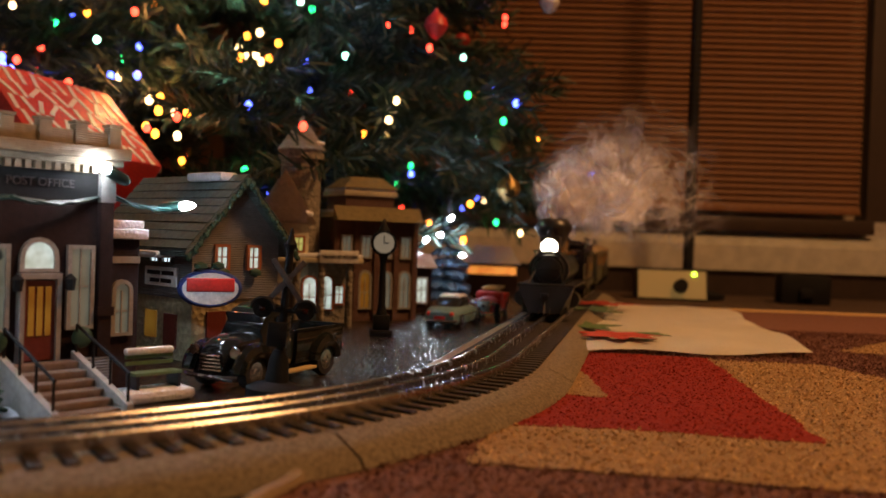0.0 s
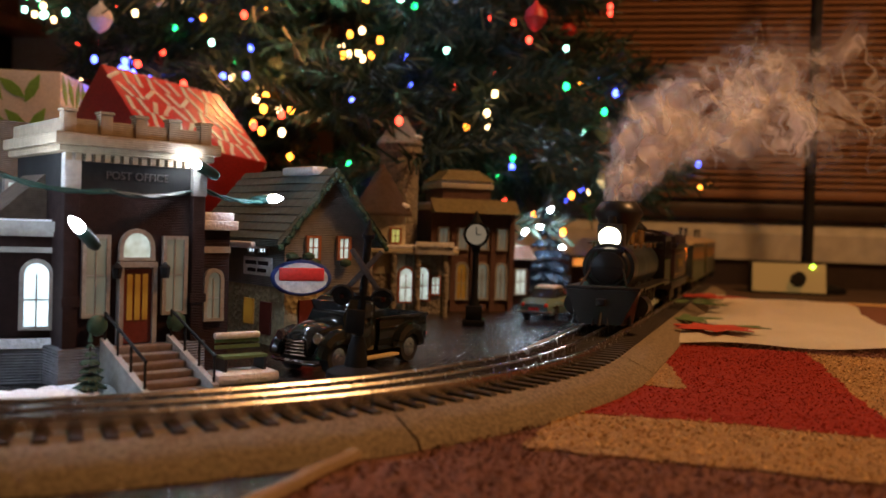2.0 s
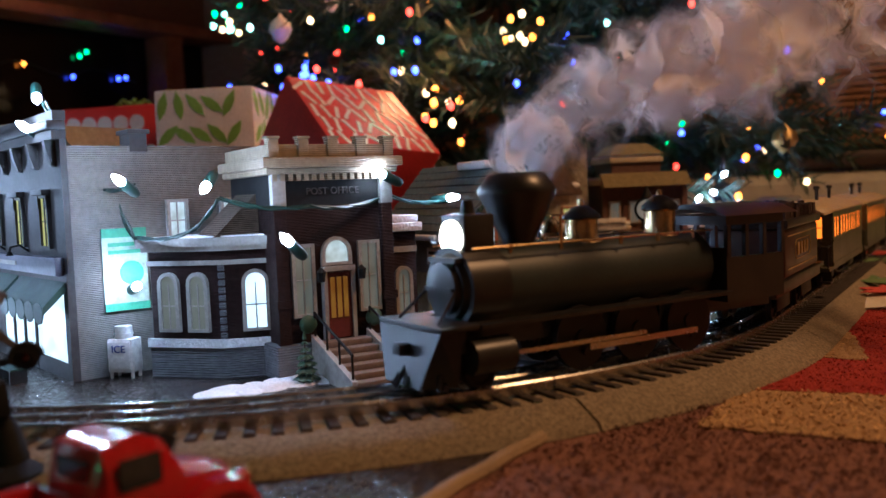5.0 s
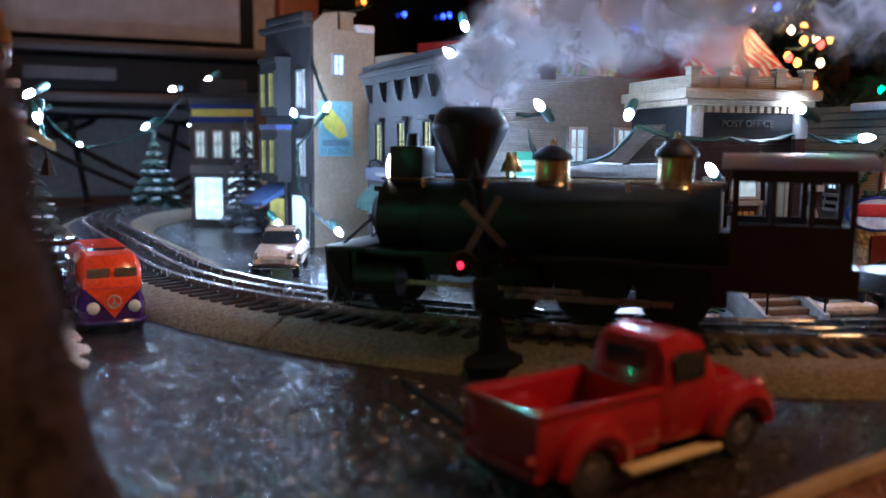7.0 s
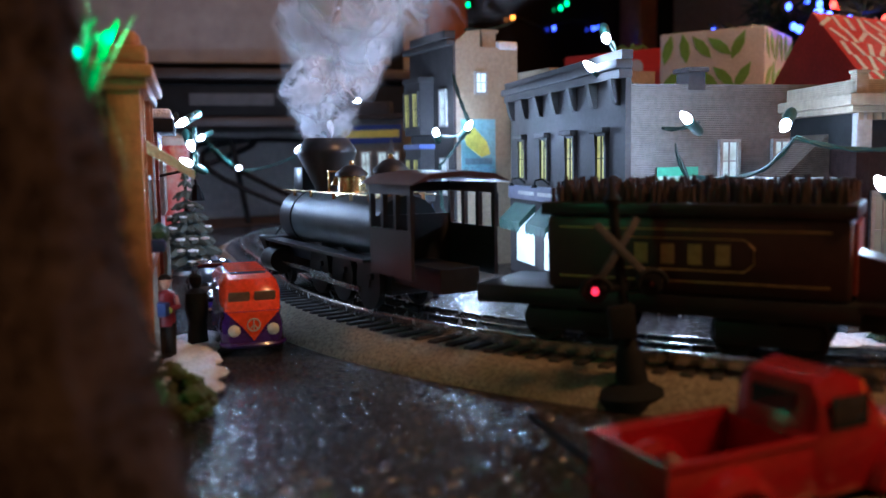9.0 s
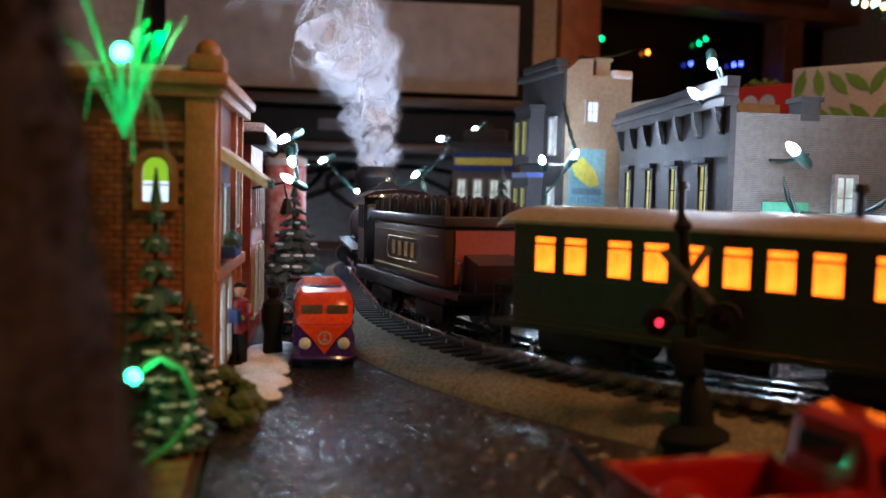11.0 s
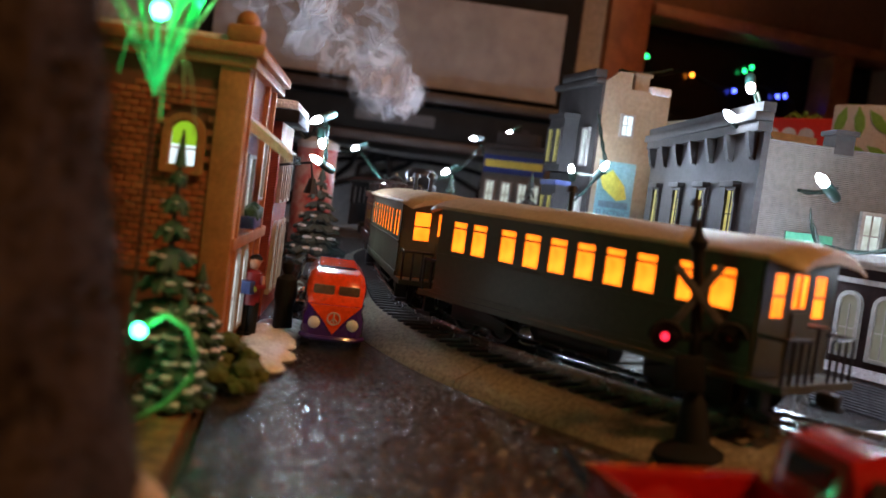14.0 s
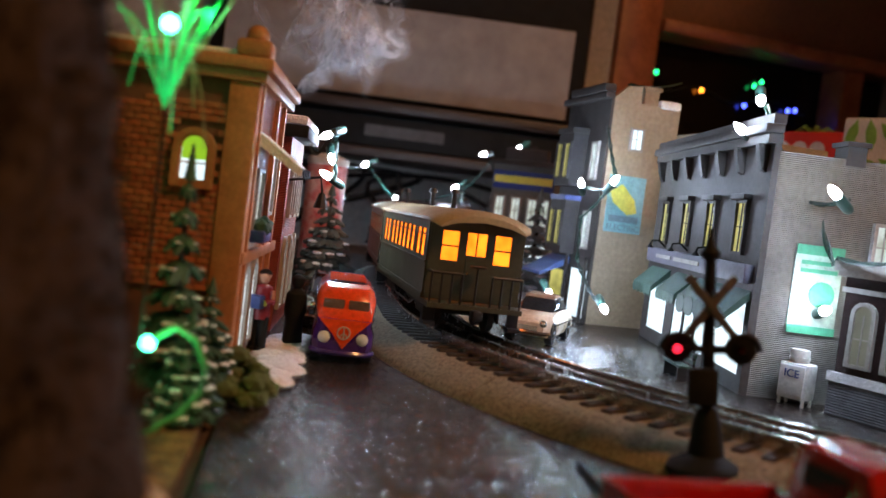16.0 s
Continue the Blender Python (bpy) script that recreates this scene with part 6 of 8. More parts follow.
brick_tower()
teal = thing("teal_lit_shop", "small ceramic shop with a teal lit window under snow", "model building", pose(-0.03, 1.05, 0, 0, 0, 20))
part("wall", Shape().box(0, 0.05, 0, 0.05, 0, 0.06), DARK_BRICK, teal)
part("snow_roof", Shape().prism([(-0.006, 0.058), (0.056, 0.058), (0.046, 0.075), (0.004, 0.075)], "y", -0.008, 0.05), SNOW, teal)
window(teal, 0.016, 0.014, 0.014, 0.03, glow("teal_lit_pane", (0.1, 0.5, 0.55), 0.8), TRIM)
window(teal, 0.037, 0.014, 0.012, 0.03, PANE_COOL, TRIM)
far = thing("glowing_pavilion", "far model pavilion with an orange lit band under its roof", "model building", pose(0.105, 1.5, 0, 0, 0, -3))
part("wall", Shape().box(-0.045, 0.045, 0, 0.05, 0, 0.055), DARK_BRICK, far)
part("lit_band", Shape().box(-0.043, 0.043, -0.002, 0.0, 0.036, 0.05), glow("orange_lit_band", (1.0, 0.35, 0.06), 0.9, (0.6, 0.15, 0.02)), far)
part("roof", Shape().prism([(-0.05, 0.055), (0.05, 0.055), (0.03, 0.085), (-0.03, 0.085)], "y", -0.008, 0.055), SNOW, far)


def brick_house():
    m = pose(-0.352, 0.030, 0, 0, 0, 154.3)
    e = thing("brick_shop", "orange-red brick ceramic shop with an awning and arched windows", "model building", m)
    W, D, H = 0.13, 0.095, 0.138
    part("core", Shape().box(0.0015, W, 0.0015, D, 0, H), MORTAR, e)
    part("corner_pilaster", Shape().box(-0.002, 0.008, -0.002, 0.0116, 0, H + 0.002, 0.0008), OCHRE, e)
    part("cornice", Shape().box(-0.004, W + 0.002, -0.005, D, H, H + 0.005, 0.001).box(-0.007, W + 0.002, -0.008, D, H + 0.005, H + 0.011, 0.0015), OCHRE, e)
    part("finial", Shape().box(-0.006, 0.010, -0.006, 0.010, H + 0.011, H + 0.019, 0.002).ball((0.002, 0.002, H + 0.021), 0.0055, 2), OCHRE, e)
    part("snow_cap", Shape().box(0.0, W, -0.0045, D, H + 0.011, H + 0.014, 0.001), SNOW, e)
    part("front_wall", Shape().box(0.008, W, -0.0005, 0.0015, 0, H), surface("red_front", (0.33, 0.10, 0.05), 0.5, scale=60, fine=300, bump=0.6, pattern="lines"), e)
    aw = part("awning", Shape().prism([(-0.0005, 0.118), (-0.024, 0.102), (-0.024, 0.098), (-0.0005, 0.112)], "x", 0.012, 0.06), SNOW, e, "white scalloped awning")
    for k in range(6):
        part("stripe", Shape().prism([(-0.0245, 0.1025), (-0.0245, 0.098), (-0.0235, 0.098), (-0.0235, 0.1025)], "x", 0.014 + 0.008 * k, 0.018 + 0.008 * k), MATTE_BLACK, aw)
    window(e, 0.034, 0.07, 0.022, 0.028, PANE_COOL, TRIM, y=-0.0005)
    window(e, 0.085, 0.078, 0.016, 0.032, PANE_COOL, TRIM, y=-0.0005)
    part("window_box", Shape().box(0.02, 0.048, -0.009, -0.0005, 0.064, 0.070, 0.001), BLUE, e)
    part("window_greenery", Shape().ball((0.027, -0.006, 0.071), 0.005, 1).ball((0.036, -0.006, 0.072), 0.0055, 1).ball((0.044, -0.006, 0.071), 0.0045, 1), PINE, e, smooth=False)
    window(e, 0.024, 0.012, 0.016, 0.032, PANE_BRIGHT, TRIM, y=-0.0005, arch=True)
    window(e, 0.052, 0.012, 0.016, 0.032, PANE_BRIGHT, TRIM, y=-0.0005, arch=True)
    part("door", Shape().box(0.072, 0.09, -0.002, -0.0003, 0.004, 0.046), DOOR_RED, e)
    part("band", Shape().box(0.0, W, -0.003, -0.0003, 0.054, 0.060, 0.0006), OCHRE, e)
    for x in (0.0, 0.064, 0.096):
        part("pilaster", Shape().box(x + 0.008, x + 0.013, -0.003, 0.0, 0, H), OCHRE, e)
    wn = window(e, 0.0, 0.091, 0.0115, 0.014, PANE_BRIGHT, OCHRE, y=0.024, side="left", arch=True, depth=0.003)
    bow_ = [math.pi * k / 10 for k in range(11)]
    part("surround", Shape().ring([(-0.0095, -0.004), (0.0095, -0.004)] + [(0.0095 * math.cos(a), 0.014 + 0.0095 * math.sin(a)) for a in bow_], [(-0.0066, -0.001), (0.0066, -0.001)] + [(0.0066 * math.cos(a), 0.014 + 0.0066 * math.sin(a)) for a in bow_], -0.0042, 0.0), OCHRE, e, m=pose(0, 0.024, 0.091, 0, 0, -90))
    part("upper_light", Shape().prism([(-0.0055, 0.009), (0.0055, 0.009)] + [(0.0055 * math.cos(a), 0.0165 + 0.0055 * math.sin(a)) for a in [math.pi * k / 6 for k in range(7)]], "y", -0.0014, -0.0009), glow("lime_lit_pane", (0.35, 0.65, 0.03), 0.8), wn)
    sn = Shape()
    r = random.Random(9)
    for k in range(24):
        sn.ball((-0.006 + W * k / 23, -0.014 - 0.011 * math.sin(k * 1.3) ** 2, 0.002), r.uniform(0.008, 0.012), 2, (1, 1, 0.36))
    tagged(part("snow_base", sn, SNOW, e), kind="stuff")
    # bricks of the gable side, laid in half-bond
    bl, bh = 0.0068, 0.0031
    brick = mesh_of("brick", Shape().box(-0.0008, 0.0016, 0.0002, bl - 0.0003, 0.0002, bh - 0.0003, 0.0003), RED_BRICK, False)
    n = 0
    for row in range(13, 44):
        for col in range(12):
            y = 0.008 + col * bl + (0.5 * bl if row % 2 else 0)
            z = row * bh
            if y + bl > D or (abs(y + bl / 2 - 0.024) < 0.0105 and 0.084 < z < 0.115):
                continue
            if n < 300:
                part("brick", brick, RED_BRICK, e, m=pose(0, y, z))
                n += 1


brick_house()
red_front = thing("red_shop", "red ceramic shop front with dark trim and snow", "model building", pose(-0.49, 0.10, 0, 0, 0, 154.3))
part("wall", Shape().box(0, 0.09, 0, 0.08, 0, 0.125), surface("deep_red_front", (0.3, 0.05, 0.03), 0.5, scale=60, fine=300, bump=0.5, pattern="lines"), red_front)
part("cornice", Shape().box(-0.004, 0.094, -0.01, 0.08, 0.125, 0.133, 0.001), MATTE_BLACK, red_front)
part("snow_roof", Shape().box(-0.003, 0.093, -0.009, 0.08, 0.133, 0.139, 0.002), SNOW, red_front)
for x in (0.02, 0.05, 0.075):
    window(red_front, x, 0.075, 0.012, 0.03, PANE_DIM, TRIM)
    window(red_front, x, 0.015, 0.015, 0.036, PANE_COOL, TRIM, arch=True)
part("sign_lamp", Shape().tube([(0.01, 0, 0.098), (0.01, -0.02, 0.102), (0.01, -0.022, 0.092)], 0.001).cyl((0.01, -0.022, 0.092), (0.01, -0.022, 0.082), 0.002, 0.005, 8), IRON, red_front)
tin = thing("red_tin", "tall red and white cylindrical Christmas tin", "tin", pose(-0.95, 0.315, 0))
part("body", Shape().lathe([(0.024, 0), (0.024, 0.125), (0.022, 0.128)], n=28), surface("red_tin_print", (0.55, 0.03, 0.035), 0.3, second=(0.7, 0.55, 0.5), scale=70, amount=0.8), tin)
part("lid", Shape().lathe([(0.025, 0.126), (0.025, 0.134), (0.01, 0.14)], n=28), WHITE, tin)


# ---------------------------------------------------------------- model pines, figure and shrubs
def pine(name, label, m, h, r, seed, mat_, snow=True, tiers=8):
    e = thing(name, label, "model tree", m)
    part("trunk", Shape().cyl((0, 0, 0), (0, 0, h * 0.9), r * 0.12, r * 0.04, 8), BARK, e)
    rd = random.Random(seed)
    s, w = Shape(), Shape()
    for k in range(tiers):
        z = h * (0.12 + 0.80 * k / tiers)
        rr = r * (1 - k / tiers) ** 0.85 + r * 0.08
        n = max(6, int(13 * rr / r) + 4)
        for i in range(n):
            a = 2 * math.pi * i / n + rd.random() * 0.5
            ln = rr * rd.uniform(0.75, 1.1)
            tip = (ln * math.cos(a), ln * math.sin(a), z - h * 0.035 * rd.uniform(0.4, 1.4))
            mid = (ln * 0.55 * math.cos(a), ln * 0.55 * math.sin(a), z + h * 0.006)
            s.tube([(0, 0, z + h * 0.035), mid, tip], lambda u, q=rr: q * (0.10 + 0.22 * math.sin(math.pi * (0.15 + 0.8 * u))), 5, 0.6)
            if snow and rd.random() < 0.45:
                w.ball((tip[0] * 0.8, tip[1] * 0.8, z + h * 0.008), rr * 0.16, 1, (1.3, 1.3, 0.4))
    s.cyl((0, 0, h * 0.86), (0, 0, h), r * 0.16, 0.0004, 6)
    part("crown", s, mat_, e, smooth=False)
    if snow:
        part("snow", w, SNOW, e)
        part("base", Shape().lathe([(r * 0.55, 0), (r * 0.5, h * 0.03), (r * 0.15, h * 0.07)], n=14), SNOW, e)
    return e


pine("model_pine", "snow-dusted ceramic pine beside the brick shop", pose(-0.308, -0.006, 0), 0.105, 0.016, 1, PINE)
pine("model_pine", "low snow-dusted ceramic pine beside the brick shop", pose(-0.316, 0.010, 0), 0.052, 0.016, 2, PINE)
pine("model_pine", "small ceramic pine with snowy tips by the street", pose(-0.280, -0.006, 0), 0.045, 0.014, 3, PINE)
pine("model_pine", "dark bottle-brush pine at the far street end", pose(-0.76, 0.245, 0), 0.105, 0.03, 4, surface("grey_green_needles", (0.06, 0.075, 0.06), 0.8))
pine("model_pine", "dark green pine near the corner shop", pose(-1.02, 0.55, 0), 0.12, 0.035, 5, FIR)
pine("model_pine", "silvery tinsel pine before the corner shop", pose(-0.775, 0.508, 0), 0.13, 0.03, 6, surface("silver_needles", (0.25, 0.27, 0.26), 0.35, 0.5))
pine("lit_model_pine", "dark blue-green pine strung with white lights", pose(0.035, 1.145, 0), 0.15, 0.036, 7, surface("blue_green_needles", (0.03, 0.05, 0.075), 0.6), False)
pine("potted_pine", "tiny green pine beside the post office steps", pose(-0.168, 0.372, 0), 0.032, 0.008, 8, PINE, False, 6)
bush = Shape()
rd = random.Random(12)
for k in range(60):
    a, u = rd.uniform(0, 6.3), rd.random() ** 0.5
    bush.ball((0.022 * u * math.cos(a), 0.016 * u * math.sin(a), 0.004 + 0.022 * rd.random() * (1.1 - u)), rd.uniform(0.003, 0.006), 1, (1, 1, 0.7))
solid("shrub", bush, surface("moss_shrub", (0.10, 0.12, 0.03), 0.9, second=(0.05, 0.08, 0.03), scale=150), "mossy model shrub with snow on the street edge", "shrub", pose(-0.318, 0.024, 0), smooth=False)
def musician():
    """One painted mesh: dark trousers, red coat, bare head and a blue and yellow squeeze-box held in front."""
    f = Shape()
    for y in (-0.0023, 0.0023):
        f.cyl((0, y, 0), (0, y * 0.9, 0.0185), 0.0024, 0.0030, 10).box(-0.002, 0.0042, y - 0.0018, y + 0.0018, 0, 0.0022, 0.0006)
    f.lathe([(0.0046, 0.017), (0.0050, 0.020), (0.0046, 0.025), (0.0058, 0.031), (0.0048, 0.0345), (0.0020, 0.036)], n=14)
    f.ball((0.0004, 0, 0.0395), 0.0036, 2, (1, 0.92, 1.12)).ball((-0.0008, 0, 0.0412), 0.0037, 2, (1, 1, 0.8))
    for y in (-1, 1):
        f.tube([(0, y * 0.0055, 0.0325), (0.0015, y * 0.0075, 0.0275), (0.0075, y * 0.0060, 0.0265)], 0.0017, 7)
    f.box(0.0058, 0.0112, -0.0055, 0.0055, 0.0235, 0.0305, 0.0006)
    me_ = mesh_of("figurine", f, surface("red_coat_glaze", (0.22, 0.02, 0.03), 0.4))
    for m_ in (MATTE_BLACK, surface("face_glaze", (0.55, 0.32, 0.22), 0.4), BLUE, SIGN_YELLOW):
        me_.materials.append(m_)
    for q in me_.polygons:
        c = q.center
        if c.x > 0.0056 and 0.023 < c.z < 0.031:
            q.material_index = 3 if int((c.y + 0.006) / 0.002) % 2 else 4
        elif c.z < 0.0185 or c.z > 0.0412:
            q.material_index = 1
        elif c.z > 0.0355:
            q.material_index = 2
    ob = new("figurine", me_)
    ob.matrix_basis = pose(-0.408, 0.064, 0.004, 0, 0, -50)
    return tagged(ob, "painted resin street musician with a red coat and squeeze-box", "figurine")


musician()
fig = Shape().lathe([(0.006, 0), (0.005, 0.014), (0.0066, 0.02), (0.006, 0.03), (0.0022, 0.033), (0.0036, 0.0355), (0.0036, 0.039), (0.001, 0.041)], n=14)
solid("figurine", fig, MATTE_BLACK, "small dark resin figurine at the shop front", "figurine", pose(-0.43, 0.092, 0.003))

# the fuzzy cone tree that stands by the camera
trunk = thing("bottle_brush_tree", "fuzzy dark brown cone-shaped model tree with a pale foot", "model tree", pose(-0.147, -0.090, 0))
rd = random.Random(21)


def cone_radius(z):
    return max(0.003, 0.044 - 0.17 * z)


rings = []
for k in range(46):
    z = 0.225 * k / 45
    rr = cone_radius(z)
    rings.append([(rr * (1 + 0.16 * noise.noise(Vector((3 * math.cos(a), 3 * math.sin(a), z * 70)))) * math.cos(a), rr * (1 + 0.16 * noise.noise(Vector((3 * math.cos(a), 3 * math.sin(a), z * 70 + 9)))) * math.sin(a), z) for a in [2 * math.pi * i / 30 for i in range(30)]])
part("core", Shape().loft(rings), BARK, trunk)
fz, ff = [], []
for k in range(9000):
    a, z = rd.uniform(0, 6.283), 0.22 * rd.random() ** 1.3
    rr = cone_radius(z) * 0.95
    p = Vector((rr * math.cos(a), rr * math.sin(a), z))
    d = Vector((math.cos(a), math.sin(a), rd.uniform(-0.9, 0.9))).normalized()
    sd = d.cross(Vector((rd.uniform(-1, 1), rd.uniform(-1, 1), 1))).normalized() * rd.uniform(0.0003, 0.0008)
    ln, i = rd.uniform(0.003, 0.009), len(fz)
    fz += [tuple(p - sd), tuple(p + sd), tuple(p + d * ln)]
    ff.append((i, i + 1, i + 2))
fzm = bpy.data.meshes.new("bristles")
fzm.from_pydata(fz, [], ff)
fzm.materials.append(BARK)
tagged(part("bristles", fzm, BARK, trunk, "short fuzzy brown bristles"), kind="stuff")
part("foot", Shape().ball((-0.020, 0.044, 0.006), 0.013, 3, (1.2, 0.9, 0.9)), surface("tan_snow", (0.6, 0.42, 0.30), 0.8), trunk)

spray = thing("fibre_optic_spray", "spray of green glowing optical fibres", "decoration", pose(-0.254, -0.030, 0))
part("stem", Shape().cyl((0, 0, 0), (0, 0, 0.116), 0.0006), BARK, spray)
rd = random.Random(31)
for k in range(28):
    a, lean = rd.uniform(0, 6.28), rd.uniform(0.005, 0.020)
    top, arch = rd.uniform(0.136, 0.164), rd.choice((0.0, 0.01, 0.02, 0.03))
    pts = [(lean * u ** 1.2 * math.cos(a), lean * u ** 1.2 * math.sin(a), 0.112 + (top - 0.112) * u - arch * max(0, u - 0.5) ** 2 * 5) for u in (0, 0.15, 0.3, 0.45, 0.6, 0.7, 0.8, 0.9, 1.0)]
    part("fibre", Shape().tube(pts, 0.0002 + 0.00025 * rd.random(), 5), DULL_FIBRE if k % 3 == 0 else FIBRE, spray)
loop = [(-0.25, -0.028, 0.0365), (-0.249, -0.020, 0.042), (-0.2475, -0.013, 0.038), (-0.247, -0.009, 0.029), (-0.2475, -0.010, 0.020), (-0.249, -0.016, 0.012), (-0.252, -0.024, 0.006), (-0.256, -0.03, 0.0025)]
solid("green_wire_loop", Shape().tube(loop, 0.0013, 6), surface("bright_green_wire", (0.12, 0.4, 0.15), 0.5), "loop of bright green light wire", "wire")
gb = thing("green_light", "small green glowing bulb among the pines", "bulb", pose(-0.250, -0.028, 0.036))
part("glass", Shape().ball((0, 0, 0), 0.0026, 2), GREEN_BULB, gb)
gb2 = thing("green_light", "green glowing bulb in the fibre spray", "bulb", pose(-0.246, -0.033, 0.139))
part("glass", Shape().ball((0, 0, 0), 0.0028, 2), GREEN_BULB, gb2)
lamp("green_glow", "POINT", (-0.250, -0.020, 0.146), 0.05, (0.1, 1.0, 0.35))
lamp("green_glow", "POINT", (-0.246, -0.022, 0.038), 0.006, (0.1, 1.0, 0.4))


# ---------------------------------------------------------------- vehicles
def tyre_mesh(r, w):
    return mesh_of("tyre", Shape().lathe([(r * 0.6, -w), (r * 0.95, -w), (r, -w * 0.6), (r, w * 0.6), (r * 0.95, w), (r * 0.6, w)], n=20), TYRE), mesh_of("rim", Shape().lathe([(r * 0.62, -w * 1.05), (r * 0.55, -w * 0.7), (r * 0.2, -w * 1.15), (r * 0.2, w * 1.15), (r * 0.55, w * 0.7), (r * 0.62, w * 1.05)], n=20), CHROME)


def add_wheels(e, xs, half, r, w):
    ty, ri = tyre_mesh(r, w)
    for x in xs:
        for y in (-half, half):
            t = part("wheel", ty, TYRE, e, m=pose(x, y, r, 90, 0, 0))
            part("rim", ri, CHROME, t)


def section(x, half, z0, z1, top):
    """One rounded cross-section of a car body."""
    pts = []
    for y, z in ((-0.92, 0), (-1, 0.25), (-1, 0.6), (-0.9, 0.85), (-top, 1.0), (top, 1.0), (0.9, 0.85), (1, 0.6), (1, 0.25), (0.92, 0)):
        pts.append((x, y * half, z0 + (z1 - z0) * z))
    return pts


def pickup(label, m, paint, name="toy_pickup"):
    e = thing(name, label, "toy truck", m)
    cabin = Shape().loft([section(-0.004, 0.016, 0.016, 0.030, 0.8), section(0.0, 0.018, 0.012, 0.047, 0.72), section(0.012, 0.0185, 0.012, 0.050, 0.7), section(0.022, 0.0183, 0.012, 0.046, 0.74), section(0.030, 0.0175, 0.012, 0.034, 0.8)])
    part("cab", cabin, paint, e)
    part("hood", Shape().loft([section(0.028, 0.0165, 0.012, 0.0335, 0.5), section(0.045, 0.014, 0.012, 0.0315, 0.45), section(0.054, 0.011, 0.012, 0.0285, 0.4), section(0.057, 0.009, 0.012, 0.024, 0.4)]), paint, e)
    bed = part("bed", Shape().box(-0.060, -0.004, -0.0175, 0.0175, 0.011, 0.014), paint, e)
    for y in (-0.0175, 0.0175):
        part("side_panel", Shape().box(-0.060, -0.004, y - 0.001, y + 0.001, 0.014, 0.032, 0.0004), paint, bed)
    for x in (-0.059, -0.005):
        part("end_panel", Shape().box(x - 0.001, x + 0.001, -0.0165, 0.0165, 0.014, 0.032, 0.0004), paint, bed)
    part("top_rail", Shape().tube([(-0.004, -0.0185, 0.032), (-0.060, -0.0185, 0.032), (-0.060, 0.0185, 0.032), (-0.004, 0.0185, 0.032)], 0.0013), paint, bed)
    for x, k in ((-0.037, 1.0), (0.040, 1.15)):
        for y in (-0.0185, 0.0185):
            arc = [(x + 0.0135 * k * math.cos(a), y, 0.0105 + 0.013 * math.sin(a)) for a in [math.pi * (0.02 + 0.96 * i / 10) for i in range(11)]]
            part("fender", Shape().tube(arc, lambda u: 0.0042 + 0.0012 * math.sin(math.pi * u), 8), paint, e)
    for y in (-0.0195, 0.0195):
        part("running_board", Shape().box(-0.022, 0.026, y - 0.003, y + 0.003, 0.0065, 0.0085, 0.0006), CREAM, e)
        part("headlight", Shape().lathe([(0.0012, -0.004), (0.0035, -0.001), (0.0038, 0.001), (0.003, 0.002)], n=14, m=pose(0.054, y * 0.78, 0.0235, 0, 90, 0)), paint if paint is RED_PAINT else CHROME, e)
        part("side_window", Shape().box(0.003, 0.0185, y * 0.95 - 0.0004, y * 0.95 + 0.0004, 0.0335, 0.0435, 0.001), CAR_GLASS, e)
        part("tail_light", Shape().ball((-0.061, y * 0.85, 0.018), 0.0018, 1), WRAP_RED, e)
    part("windscreen", Shape().box(-0.013, 0.013, -0.0005, 0.0005, -0.006, 0.006, 0.001), CAR_GLASS, e, m=pose(0.0265, 0, 0.0395, 0, 0, 90) @ pose(0, 0, 0, 28, 0, 0))
    part("rear_window", Shape().box(-0.0025, -0.0018, -0.009, 0.009, 0.036, 0.0435), CAR_GLASS, e)
    gr = part("grille", Shape().box(0.0565, 0.0575, -0.0075, 0.0075, 0.0125, 0.0225), MATTE_BLACK, e)
    for k in range(5):
        part("grille_bar", Shape().box(0.0572, 0.0592, -0.0085 + 0.0003 * k, 0.0085 - 0.0003 * k, 0.0125 + 0.0021 * k, 0.0137 + 0.0021 * k, 0.0003), CHROME, gr)
    part("bumper", Shape().tube([(0.057, -0.019, 0.0095), (0.061, -0.012, 0.0095), (0.0618, 0, 0.0095), (0.061, 0.012, 0.0095), (0.057, 0.019, 0.0095)], 0.0014), CHROME, e)
    part("chassis", Shape().box(-0.056, 0.054, -0.013, 0.013, 0.006, 0.0125), MATTE_BLACK, e)
    add_wheels(e, (-0.037, 0.040), 0.0165, 0.0105, 0.0032)
    return e


red_truck = pickup("shiny red toy pickup truck parked beside the track", pose(-0.092, 0.107, 0, 0, 0, 74), RED_PAINT)
red_truck.scale = (0.9, 0.9, 0.9)
pickup("black vintage toy pickup with a chrome grille", pose(-0.063, 0.516, 0, 0, 0, -113), CAR_BLACK)


